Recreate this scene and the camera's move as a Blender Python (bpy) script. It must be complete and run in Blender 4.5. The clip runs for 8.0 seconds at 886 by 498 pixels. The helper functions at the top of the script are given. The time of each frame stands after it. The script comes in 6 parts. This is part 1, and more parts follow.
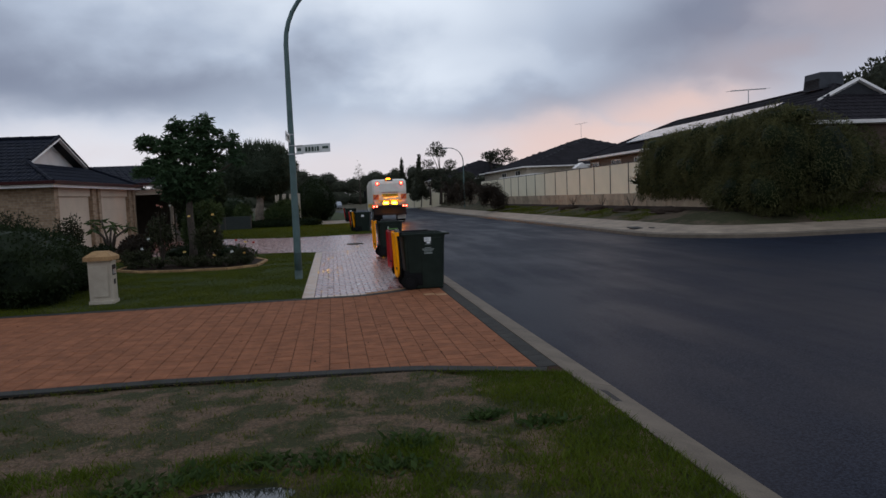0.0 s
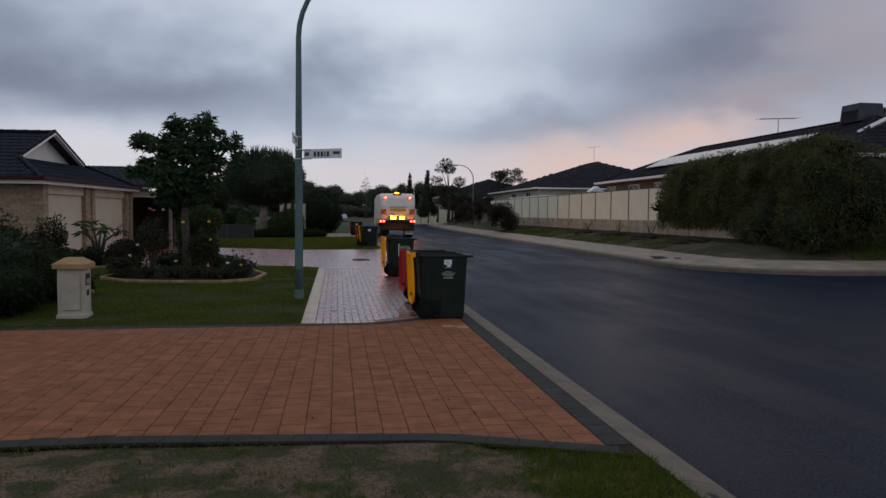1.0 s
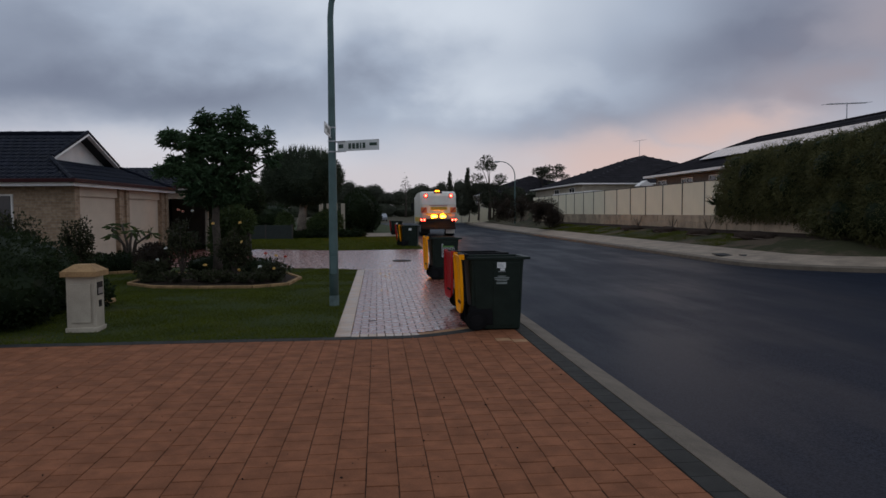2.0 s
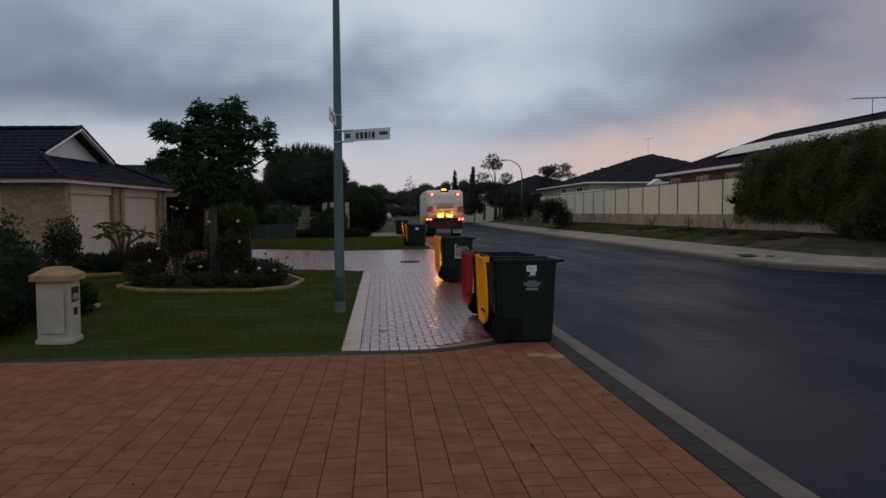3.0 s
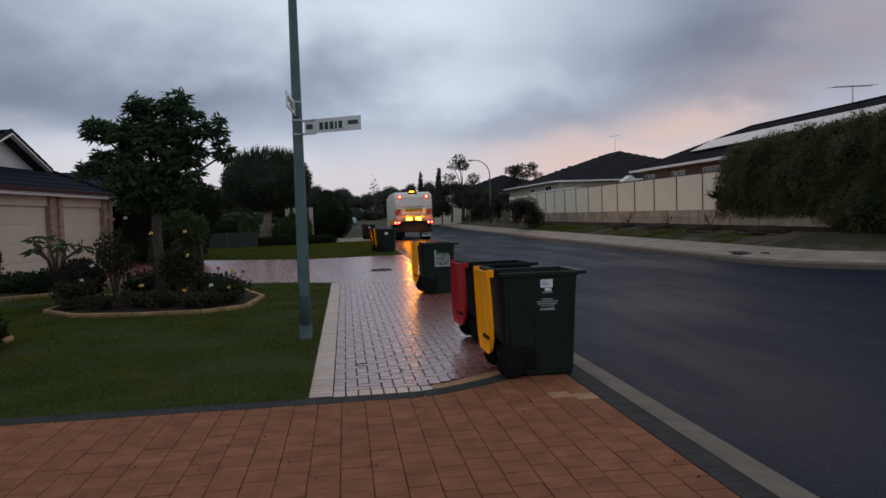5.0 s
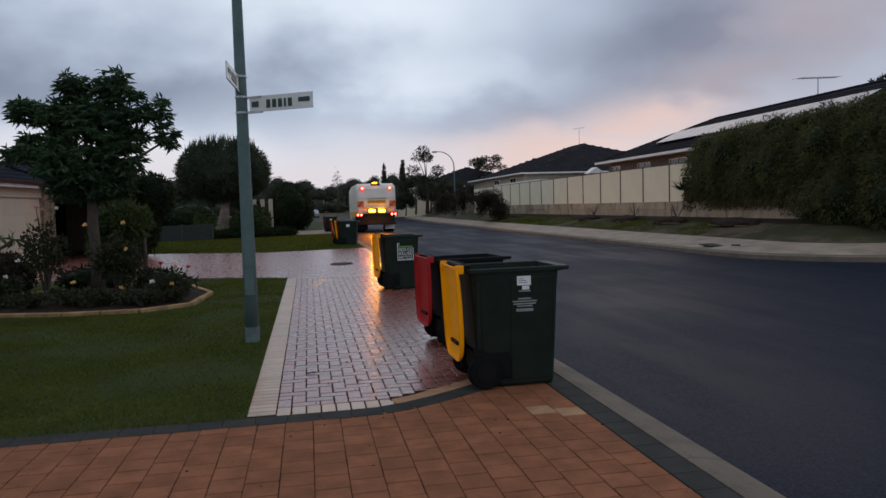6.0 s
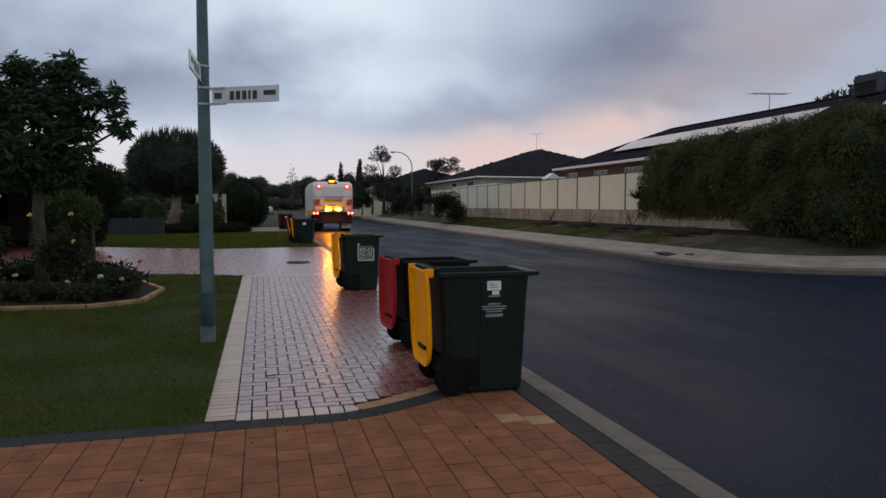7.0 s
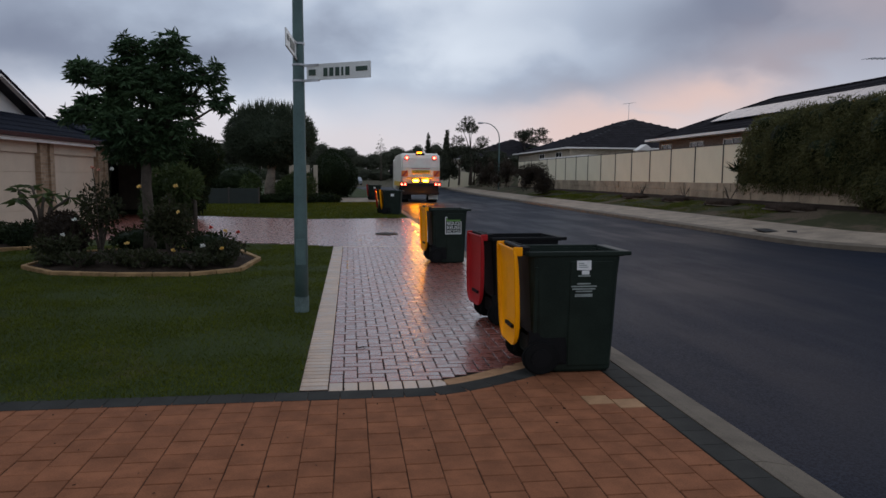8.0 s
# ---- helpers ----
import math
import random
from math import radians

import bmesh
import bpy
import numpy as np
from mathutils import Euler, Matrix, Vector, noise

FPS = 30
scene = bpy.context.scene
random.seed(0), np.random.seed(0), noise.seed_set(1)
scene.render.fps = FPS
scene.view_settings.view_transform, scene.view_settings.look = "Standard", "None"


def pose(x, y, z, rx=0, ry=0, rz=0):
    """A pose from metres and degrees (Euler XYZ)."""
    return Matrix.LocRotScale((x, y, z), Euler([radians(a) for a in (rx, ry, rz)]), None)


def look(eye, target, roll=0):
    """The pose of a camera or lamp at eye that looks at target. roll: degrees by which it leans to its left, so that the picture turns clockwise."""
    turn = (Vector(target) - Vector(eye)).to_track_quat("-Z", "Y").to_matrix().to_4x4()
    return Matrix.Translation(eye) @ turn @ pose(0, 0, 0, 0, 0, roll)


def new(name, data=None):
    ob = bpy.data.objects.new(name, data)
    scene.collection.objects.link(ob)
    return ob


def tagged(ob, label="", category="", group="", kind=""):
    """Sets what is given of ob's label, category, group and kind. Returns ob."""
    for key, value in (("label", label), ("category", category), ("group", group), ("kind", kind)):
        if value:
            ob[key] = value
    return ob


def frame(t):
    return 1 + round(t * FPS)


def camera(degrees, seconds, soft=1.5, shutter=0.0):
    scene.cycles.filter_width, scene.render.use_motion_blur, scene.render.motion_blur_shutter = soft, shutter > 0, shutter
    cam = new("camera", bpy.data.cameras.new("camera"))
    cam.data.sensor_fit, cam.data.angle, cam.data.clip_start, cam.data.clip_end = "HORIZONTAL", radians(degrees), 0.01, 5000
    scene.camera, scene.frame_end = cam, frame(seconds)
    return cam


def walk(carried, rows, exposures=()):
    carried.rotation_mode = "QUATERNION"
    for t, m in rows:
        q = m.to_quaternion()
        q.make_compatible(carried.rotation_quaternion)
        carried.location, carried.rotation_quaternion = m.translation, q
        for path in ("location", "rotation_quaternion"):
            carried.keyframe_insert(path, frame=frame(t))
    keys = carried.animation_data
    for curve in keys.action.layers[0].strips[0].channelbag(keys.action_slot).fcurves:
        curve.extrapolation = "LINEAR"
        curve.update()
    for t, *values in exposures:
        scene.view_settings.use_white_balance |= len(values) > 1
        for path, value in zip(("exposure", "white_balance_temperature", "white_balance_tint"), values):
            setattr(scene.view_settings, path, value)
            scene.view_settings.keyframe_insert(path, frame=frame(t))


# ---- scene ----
cam = camera(65.0, 8.0)
PATH = [
    (0, (0.582, -11.874, 1.618), (0.891, -9.904, 1.467), -2.3),
    (0.5, (0.539, -11.112, 1.622), (0.682, -9.123, 1.466), -1.2),
    (1, (0.522, -10.291, 1.616), (0.824, -8.317, 1.515), 0.5),
    (1.5, (0.599, -9.586, 1.609), (0.804, -7.599, 1.504), -0.6),
    (3, (0.457, -7.77, 1.541), (0.635, -5.781, 1.435), -0.3),
    (3.5, (0.459, -7.281, 1.549), (0.594, -5.287, 1.463), -2.3),
    (4, (0.403, -6.751, 1.567), (0.619, -4.764, 1.491), -0.7),
    (4.5, (0.326, -6.44, 1.569), (0.554, -4.455, 1.485), -1.3),
    (6, (0.504, -5.214, 1.507), (0.881, -3.254, 1.382), -1.7),
    (6.5, (0.493, -5.032, 1.521), (0.836, -3.062, 1.468), -0.1),
    (7, (0.408, -5.064, 1.512), (0.913, -3.132, 1.389), 0.1),
    (7.5, (0.383, -5.067, 1.524), (0.639, -3.086, 1.419), 1.7),
    (8, (0.383, -5.05, 1.565), (0.646, -3.079, 1.358), 0.4),
]
walk(cam, [(t, look(eye, target, roll)) for t, eye, target, roll in PATH],
     exposures=[(0.0, 0.16), (0.5, 0.06), (1.0, -0.05), (1.5, -0.08), (3.0, -0.22), (4.0, -0.16), (4.5, -0.09), (6.0, 0.17), (6.5, 0.17), (7.0, 0.13), (7.5, 0.18), (8.0, 0.09)])

# ---- world, sun ----
def nd(nt, kind, **kw):
    n = nt.nodes.new(kind)
    for k, v in kw.items():
        n.inputs[k.replace("_", " ")].default_value = v
    return n


def math_node(nt, op, a, b=None, c=None, clamp=False):
    n = nt.nodes.new("ShaderNodeMath")
    n.operation, n.use_clamp = op, clamp
    for i, v in enumerate((a, b, c)):
        if v is None:
            continue
        if isinstance(v, (int, float)):
            n.inputs[i].default_value = v
        else:
            nt.links.new(v, n.inputs[i])
    return n.outputs[0]


def smooth_node(nt, value, lo, hi):
    n = nt.nodes.new("ShaderNodeMapRange")
    n.interpolation_type = "SMOOTHSTEP"
    nt.links.new(value, n.inputs["Value"])
    n.inputs["From Min"].default_value, n.inputs["From Max"].default_value = lo, hi
    return n.outputs["Result"]


def mix_node(nt, fac, a, b, kind="MIX"):
    n = nt.nodes.new("ShaderNodeMix")
    n.data_type, n.blend_type = "RGBA", kind
    sockets = [s for s in n.inputs if s.enabled]
    for s, v in zip(sockets, (fac, a, b)):
        if isinstance(v, (int, float)):
            s.default_value = v
        elif isinstance(v, tuple):
            s.default_value = (*v, 1.0) if len(v) == 3 else v
        else:
            nt.links.new(v, s)
    return [o for o in n.outputs if o.enabled][0]


SKY_GAIN = 1.2
# azimuth, elevation, their widths (degrees) and how much paler
CLOUDS = ((-23, 8.4, 13, 2.4, -0.20), (-8, 9.4, 10, 2.2, -0.14), (8, 13.5, 9, 3.0, 0.12), (29, 11.0, 9, 2.6, -0.21), (34, 16.5, 9, 4, -0.13), (-24, 13, 9, 3.5, -0.14), (17, 7.4, 7, 1.7, -0.13), (12, 9.6, 9, 2.2, 0.20),
          (-14, 18, 10, 4, 0.10), (6, 17, 11, 4, 0.24), (-12, 4.5, 16, 2.0, 0.18), (39, 14, 4, 4, 0.08))


def build_world():
    w = bpy.data.worlds.new("dusk_sky")
    w.use_nodes = True
    scene.world = w
    nt = w.node_tree
    nt.nodes.clear()
    tc = nt.nodes.new("ShaderNodeTexCoord")
    sep = nt.nodes.new("ShaderNodeSeparateXYZ")
    nt.links.new(tc.outputs["Generated"], sep.inputs[0])
    x, y, z = sep.outputs
    zc = math_node(nt, "MAXIMUM", z, 0.0)
    den = math_node(nt, "ADD", zc, 0.5)
    u, v = math_node(nt, "DIVIDE", x, den), math_node(nt, "DIVIDE", y, den)
    comb = nt.nodes.new("ShaderNodeCombineXYZ")
    nt.links.new(u, comb.inputs[0]), nt.links.new(v, comb.inputs[1])
    comb.inputs[2].default_value = 3.7
    big = nd(nt, "ShaderNodeTexNoise", Scale=2.2, Detail=2.0, Roughness=0.45, Distortion=0.3)
    fine = nd(nt, "ShaderNodeTexNoise", Scale=5.5, Detail=5.0, Roughness=0.48, Distortion=0.15)
    nt.links.new(comb.outputs[0], big.inputs["Vector"]), nt.links.new(comb.outputs[0], fine.inputs["Vector"])
    s = math_node(nt, "MULTIPLY_ADD", fine.outputs["Fac"], 0.17, math_node(nt, "MULTIPLY_ADD", big.outputs["Fac"], 0.40, 0.205))
    # azimuth from the road's line and elevation, in radians, ruffled by the noise
    ruffle = math_node(nt, "SUBTRACT", fine.outputs["Fac"], 0.5)
    az = math_node(nt, "MULTIPLY_ADD", ruffle, 0.20, math_node(nt, "ARCTAN2", x, y))
    el = math_node(nt, "MULTIPLY_ADD", ruffle, 0.085, math_node(nt, "ARCSINE", z))

    def bank(a, e, sa, se):
        p = math_node(nt, "DIVIDE", math_node(nt, "SUBTRACT", az, radians(a)), radians(sa))
        q = math_node(nt, "DIVIDE", math_node(nt, "SUBTRACT", el, radians(e)), radians(se))
        r = math_node(nt, "ADD", math_node(nt, "MULTIPLY", p, p), math_node(nt, "MULTIPLY", q, q))
        return math_node(nt, "EXPONENT", math_node(nt, "MULTIPLY", r, -1.0))

    # large cloud masses: dark banks and paler gaps
    for a, e, sa, se, k in CLOUDS:
        s = math_node(nt, "MULTIPLY_ADD", bank(a, e, sa, se), k, s)
    s = math_node(nt, "ADD", s, math_node(nt, "MULTIPLY", smooth_node(nt, z, 0.2, 0.55), 0.10))
    ramp = nt.nodes.new("ShaderNodeValToRGB")
    nt.links.new(s, ramp.inputs[0])
    e = ramp.color_ramp.elements
    e[0].position, e[0].color = 0.26, (0.170, 0.197, 0.272, 1)
    e[1].position, e[1].color = 0.80, (0.655, 0.715, 0.80, 1)
    m = e.new(0.50)
    m.color = (0.355, 0.412, 0.515, 1)
    col = ramp.outputs[0]
    low = math_node(nt, "SUBTRACT", 1.0, smooth_node(nt, el, radians(2.0), radians(8.5)))
    col = mix_node(nt, math_node(nt, "MULTIPLY", low, 0.85), col, (0.62, 0.575, 0.60))
    # the afterglow behind the houses on the far side of the road
    mauve = math_node(nt, "MAXIMUM", bank(39, 12.5, 6, 5), bank(33, 8.6, 5, 2.2))
    col = mix_node(nt, math_node(nt, "MULTIPLY", mauve, 0.8, None, True), col, (0.31, 0.275, 0.315))
    glow = math_node(nt, "MAXIMUM", bank(20, 4.4, 8, 1.8), bank(27, 6.0, 5, 1.7))
    col = mix_node(nt, math_node(nt, "MULTIPLY", glow, 0.7, None, True), col, (0.66, 0.47, 0.42))
    sky = nt.nodes.new("ShaderNodeTexSky")
    sky.sky_type, sky.sun_disc = "NISHITA", False
    sky.sun_elevation, sky.sun_rotation = radians(2.0), radians(32.0)
    scaled = mix_node(nt, 1.0, sky.outputs[0], (0.02, 0.02, 0.02), "MULTIPLY")
    col = mix_node(nt, 0.94, scaled, col)
    bg = nt.nodes.new("ShaderNodeBackground")
    bg.inputs["Strength"].default_value = SKY_GAIN
    out = nt.nodes.new("ShaderNodeOutputWorld")
    nt.links.new(col, bg.inputs["Color"]), nt.links.new(bg.outputs[0], out.inputs["Surface"])


build_world()
sun = new("sun", bpy.data.lights.new("sun", "SUN"))
sun.data.energy, sun.data.angle, sun.data.color = 0.10, radians(25), (1.0, 0.78, 0.66)
sun.matrix_world = look((0, 0, 60), (-0.53 * 50, -0.85 * 50, 60 - 14))

# ---- materials ----


def mat(name, base, rough=0.7, var=0.25, scale=6.0, fine=60.0, bump=0.15, dist=0.004, metal=0.0, spec=0.5, tint=None, island=False, obj=False, coat=0.0, wet=None, shade_range=0.3):
    """Two scales of noise over a base colour; tint: a second colour in large patches; island/obj: a random shade per piece; wet: roughness of wet patches."""
    m = bpy.data.materials.new(name)
    m.use_nodes = True
    nt = m.node_tree
    b = nt.nodes["Principled BSDF"]
    tc = nt.nodes.new("ShaderNodeTexCoord")
    geo = nt.nodes.new("ShaderNodeNewGeometry")
    big = nd(nt, "ShaderNodeTexNoise", Scale=scale, Detail=4.0, Roughness=0.6)
    small = nd(nt, "ShaderNodeTexNoise", Scale=fine, Detail=3.0, Roughness=0.6)
    for n in (big, small):
        nt.links.new(geo.outputs["Position"] if obj else tc.outputs["Object"], n.inputs["Vector"])
    fac = math_node(nt, "ADD", math_node(nt, "MULTIPLY", big.outputs["Fac"], 0.6), math_node(nt, "MULTIPLY", small.outputs["Fac"], 0.4))
    lo, hi = tuple(c * (1 - var) for c in base), tuple(min(1, c * (1 + var)) for c in base)
    col = mix_node(nt, smooth_node(nt, fac, 0.32, 0.68), lo, hi)
    if tint:
        col = mix_node(nt, smooth_node(nt, big.outputs["Fac"], 0.42, 0.62), col, tint)
    if island or obj:
        info = geo.outputs["Random Per Island"] if island else nt.nodes.new("ShaderNodeObjectInfo").outputs["Random"]
        shade = math_node(nt, "MULTIPLY_ADD", info, shade_range, 1 - shade_range / 2)
        cmb = nt.nodes.new("ShaderNodeCombineColor")
        for i in range(3):
            nt.links.new(shade, cmb.inputs[i])
        col = mix_node(nt, 1.0, col, cmb.outputs[0], "MULTIPLY")
    nt.links.new(col, b.inputs["Base Color"])
    b.inputs["Roughness"].default_value, b.inputs["Metallic"].default_value = rough, metal
    b.inputs["Specular IOR Level"].default_value, b.inputs["Coat Weight"].default_value = spec, coat
    b.inputs["Coat Roughness"].default_value = 0.26
    if wet is not None:
        r = nt.nodes.new("ShaderNodeMapRange")
        nt.links.new(smooth_node(nt, big.outputs["Fac"], 0.40, 0.60), r.inputs["Value"])
        r.inputs["To Min"].default_value, r.inputs["To Max"].default_value = wet, rough
        nt.links.new(r.outputs[0], b.inputs["Roughness"])
    if bump:
        bp = nd(nt, "ShaderNodeBump", Strength=bump, Distance=dist)
        nt.links.new(fac, bp.inputs["Height"])
        nt.links.new(bp.outputs[0], b.inputs["Normal"])
    return m


def glow_mat(name, colour, strength):
    m = bpy.data.materials.new(name)
    m.use_nodes = True
    b = m.node_tree.nodes["Principled BSDF"]
    b.inputs["Base Color"].default_value = (*colour, 1)
    b.inputs["Emission Color"].default_value = (*colour, 1)
    b.inputs["Emission Strength"].default_value = strength
    return m


def brick_mat(name, c1, c2, mortar):
    m = bpy.data.materials.new(name)
    m.use_nodes = True
    nt = m.node_tree
    b = nt.nodes["Principled BSDF"]
    tc = nt.nodes.new("ShaderNodeTexCoord")
    sep = nt.nodes.new("ShaderNodeSeparateXYZ")
    nt.links.new(tc.outputs["Object"], sep.inputs[0])
    cmb = nt.nodes.new("ShaderNodeCombineXYZ")
    nt.links.new(math_node(nt, "ADD", sep.outputs[0], sep.outputs[1]), cmb.inputs[0])
    nt.links.new(sep.outputs[2], cmb.inputs[1])
    br = nt.nodes.new("ShaderNodeTexBrick")
    nt.links.new(cmb.outputs[0], br.inputs["Vector"])
    br.inputs["Scale"].default_value = 1.0
    br.inputs["Brick Width"].default_value, br.inputs["Row Height"].default_value = 0.30, 0.086
    br.inputs["Mortar Size"].default_value = 0.006
    br.inputs["Color1"].default_value, br.inputs["Color2"].default_value, br.inputs["Mortar"].default_value = (*c1, 1), (*c2, 1), (*mortar, 1)
    no = nd(nt, "ShaderNodeTexNoise", Scale=9.0, Detail=5.0)
    nt.links.new(tc.outputs["Object"], no.inputs["Vector"])
    col = mix_node(nt, smooth_node(nt, no.outputs["Fac"], 0.3, 0.7), mix_node(nt, 1.0, br.outputs[0], (0.72, 0.70, 0.68), "MULTIPLY"), br.outputs[0])
    nt.links.new(col, b.inputs["Base Color"])
    b.inputs["Roughness"].default_value = 0.85
    bp = nd(nt, "ShaderNodeBump", Strength=0.5, Distance=0.006)
    nt.links.new(math_node(nt, "SUBTRACT", 1.0, br.outputs["Fac"]), bp.inputs["Height"])
    nt.links.new(bp.outputs[0], b.inputs["Normal"])
    return m


def leaf_mat(name, a, b_, rough=0.45, thin=0.25):
    m = bpy.data.materials.new(name)
    m.use_nodes = True
    nt = m.node_tree
    b = nt.nodes["Principled BSDF"]
    geo = nt.nodes.new("ShaderNodeNewGeometry")
    no = nd(nt, "ShaderNodeTexNoise", Scale=1.3, Detail=3.0)
    nt.links.new(geo.outputs["Position"], no.inputs["Vector"])
    f = math_node(nt, "ADD", math_node(nt, "MULTIPLY", geo.outputs["Random Per Island"], 0.45), math_node(nt, "MULTIPLY", smooth_node(nt, no.outputs["Fac"], 0.3, 0.7), 0.55))
    nt.links.new(mix_node(nt, f, a, b_), b.inputs["Base Color"])
    b.inputs["Roughness"].default_value = rough
    b.inputs["Specular IOR Level"].default_value = 0.08
    if thin:
        tr = nt.nodes.new("ShaderNodeBsdfTranslucent")
        tr.inputs["Color"].default_value = (*b_, 1)
        mx = nt.nodes.new("ShaderNodeMixShader")
        mx.inputs[0].default_value = thin
        out = nt.nodes["Material Output"]
        nt.links.new(b.outputs[0], mx.inputs[1]), nt.links.new(tr.outputs[0], mx.inputs[2]), nt.links.new(mx.outputs[0], out.inputs["Surface"])
    return m


def turf_mat(name, green, dry, soil, patch=0.0, scale=0.9):
    """Ground under grass: green with dry patches and bare soil; patch raises the share of bare ground."""
    m = bpy.data.materials.new(name)
    m.use_nodes = True
    nt = m.node_tree
    b = nt.nodes["Principled BSDF"]
    geo = nt.nodes.new("ShaderNodeNewGeometry")
    n1 = nd(nt, "ShaderNodeTexNoise", Scale=scale, Detail=5.0, Roughness=0.6)
    n2 = nd(nt, "ShaderNodeTexNoise", Scale=45.0, Detail=4.0, Roughness=0.7)
    for n in (n1, n2):
        nt.links.new(geo.outputs["Position"], n.inputs["Vector"])
    c = mix_node(nt, smooth_node(nt, n2.outputs["Fac"], 0.35, 0.65), tuple(v * 0.6 for v in green), green)
    c2 = mix_node(nt, smooth_node(nt, n2.outputs["Fac"], 0.35, 0.65), soil, dry)
    nt.links.new(mix_node(nt, smooth_node(nt, n1.outputs["Fac"], 0.62 - patch, 0.74 - patch), c, c2), b.inputs["Base Color"])
    b.inputs["Roughness"].default_value = 0.95
    b.inputs["Specular IOR Level"].default_value = 0.2
    bp = nd(nt, "ShaderNodeBump", Strength=0.6, Distance=0.02)
    nt.links.new(n2.outputs["Fac"], bp.inputs["Height"])
    nt.links.new(bp.outputs[0], b.inputs["Normal"])
    return m


def asphalt_mat(name):
    """Wet road: dark fine stones, drawn-out damp streaks along the traffic, drier worn wheel lines."""
    m = bpy.data.materials.new(name)
    m.use_nodes = True
    nt = m.node_tree
    b = nt.nodes["Principled BSDF"]
    geo = nt.nodes.new("ShaderNodeNewGeometry")
    mp = nt.nodes.new("ShaderNodeMapping")
    mp.inputs["Scale"].default_value = (1.0, 0.16, 1.0)
    nt.links.new(geo.outputs["Position"], mp.inputs["Vector"])
    streak = nd(nt, "ShaderNodeTexNoise", Scale=0.9, Detail=5.0, Roughness=0.62)
    patch = nd(nt, "ShaderNodeTexNoise", Scale=0.35, Detail=4.0, Roughness=0.55)
    stone = nd(nt, "ShaderNodeTexNoise", Scale=60.0, Detail=3.0, Roughness=0.75)
    nt.links.new(mp.outputs[0], streak.inputs["Vector"])
    for n in (patch, stone):
        nt.links.new(geo.outputs["Position"], n.inputs["Vector"])
    damp = smooth_node(nt, math_node(nt, "ADD", math_node(nt, "MULTIPLY", streak.outputs["Fac"], 0.6), math_node(nt, "MULTIPLY", patch.outputs["Fac"], 0.4)), 0.38, 0.62)
    col = mix_node(nt, smooth_node(nt, stone.outputs["Fac"], 0.36, 0.66), (0.0058, 0.0078, 0.0145), (0.0265, 0.0320, 0.0480))
    col = mix_node(nt, math_node(nt, "MULTIPLY", damp, 0.45), col, (0.0080, 0.0102, 0.0178))
    nt.links.new(col, b.inputs["Base Color"])
    rough = nt.nodes.new("ShaderNodeMapRange")
    nt.links.new(damp, rough.inputs["Value"])
    rough.inputs["To Min"].default_value, rough.inputs["To Max"].default_value = 0.58, 0.42
    nt.links.new(rough.outputs[0], b.inputs["Roughness"])
    b.inputs["Specular IOR Level"].default_value = 0.014
    b.inputs["Coat Weight"].default_value, b.inputs["Coat Roughness"].default_value, b.inputs["Coat IOR"].default_value = 0.035, 0.20, 1.33
    bp = nd(nt, "ShaderNodeBump", Strength=0.12, Distance=0.004)
    nt.links.new(stone.outputs["Fac"], bp.inputs["Height"])
    nt.links.new(bp.outputs[0], b.inputs["Normal"])
    return m


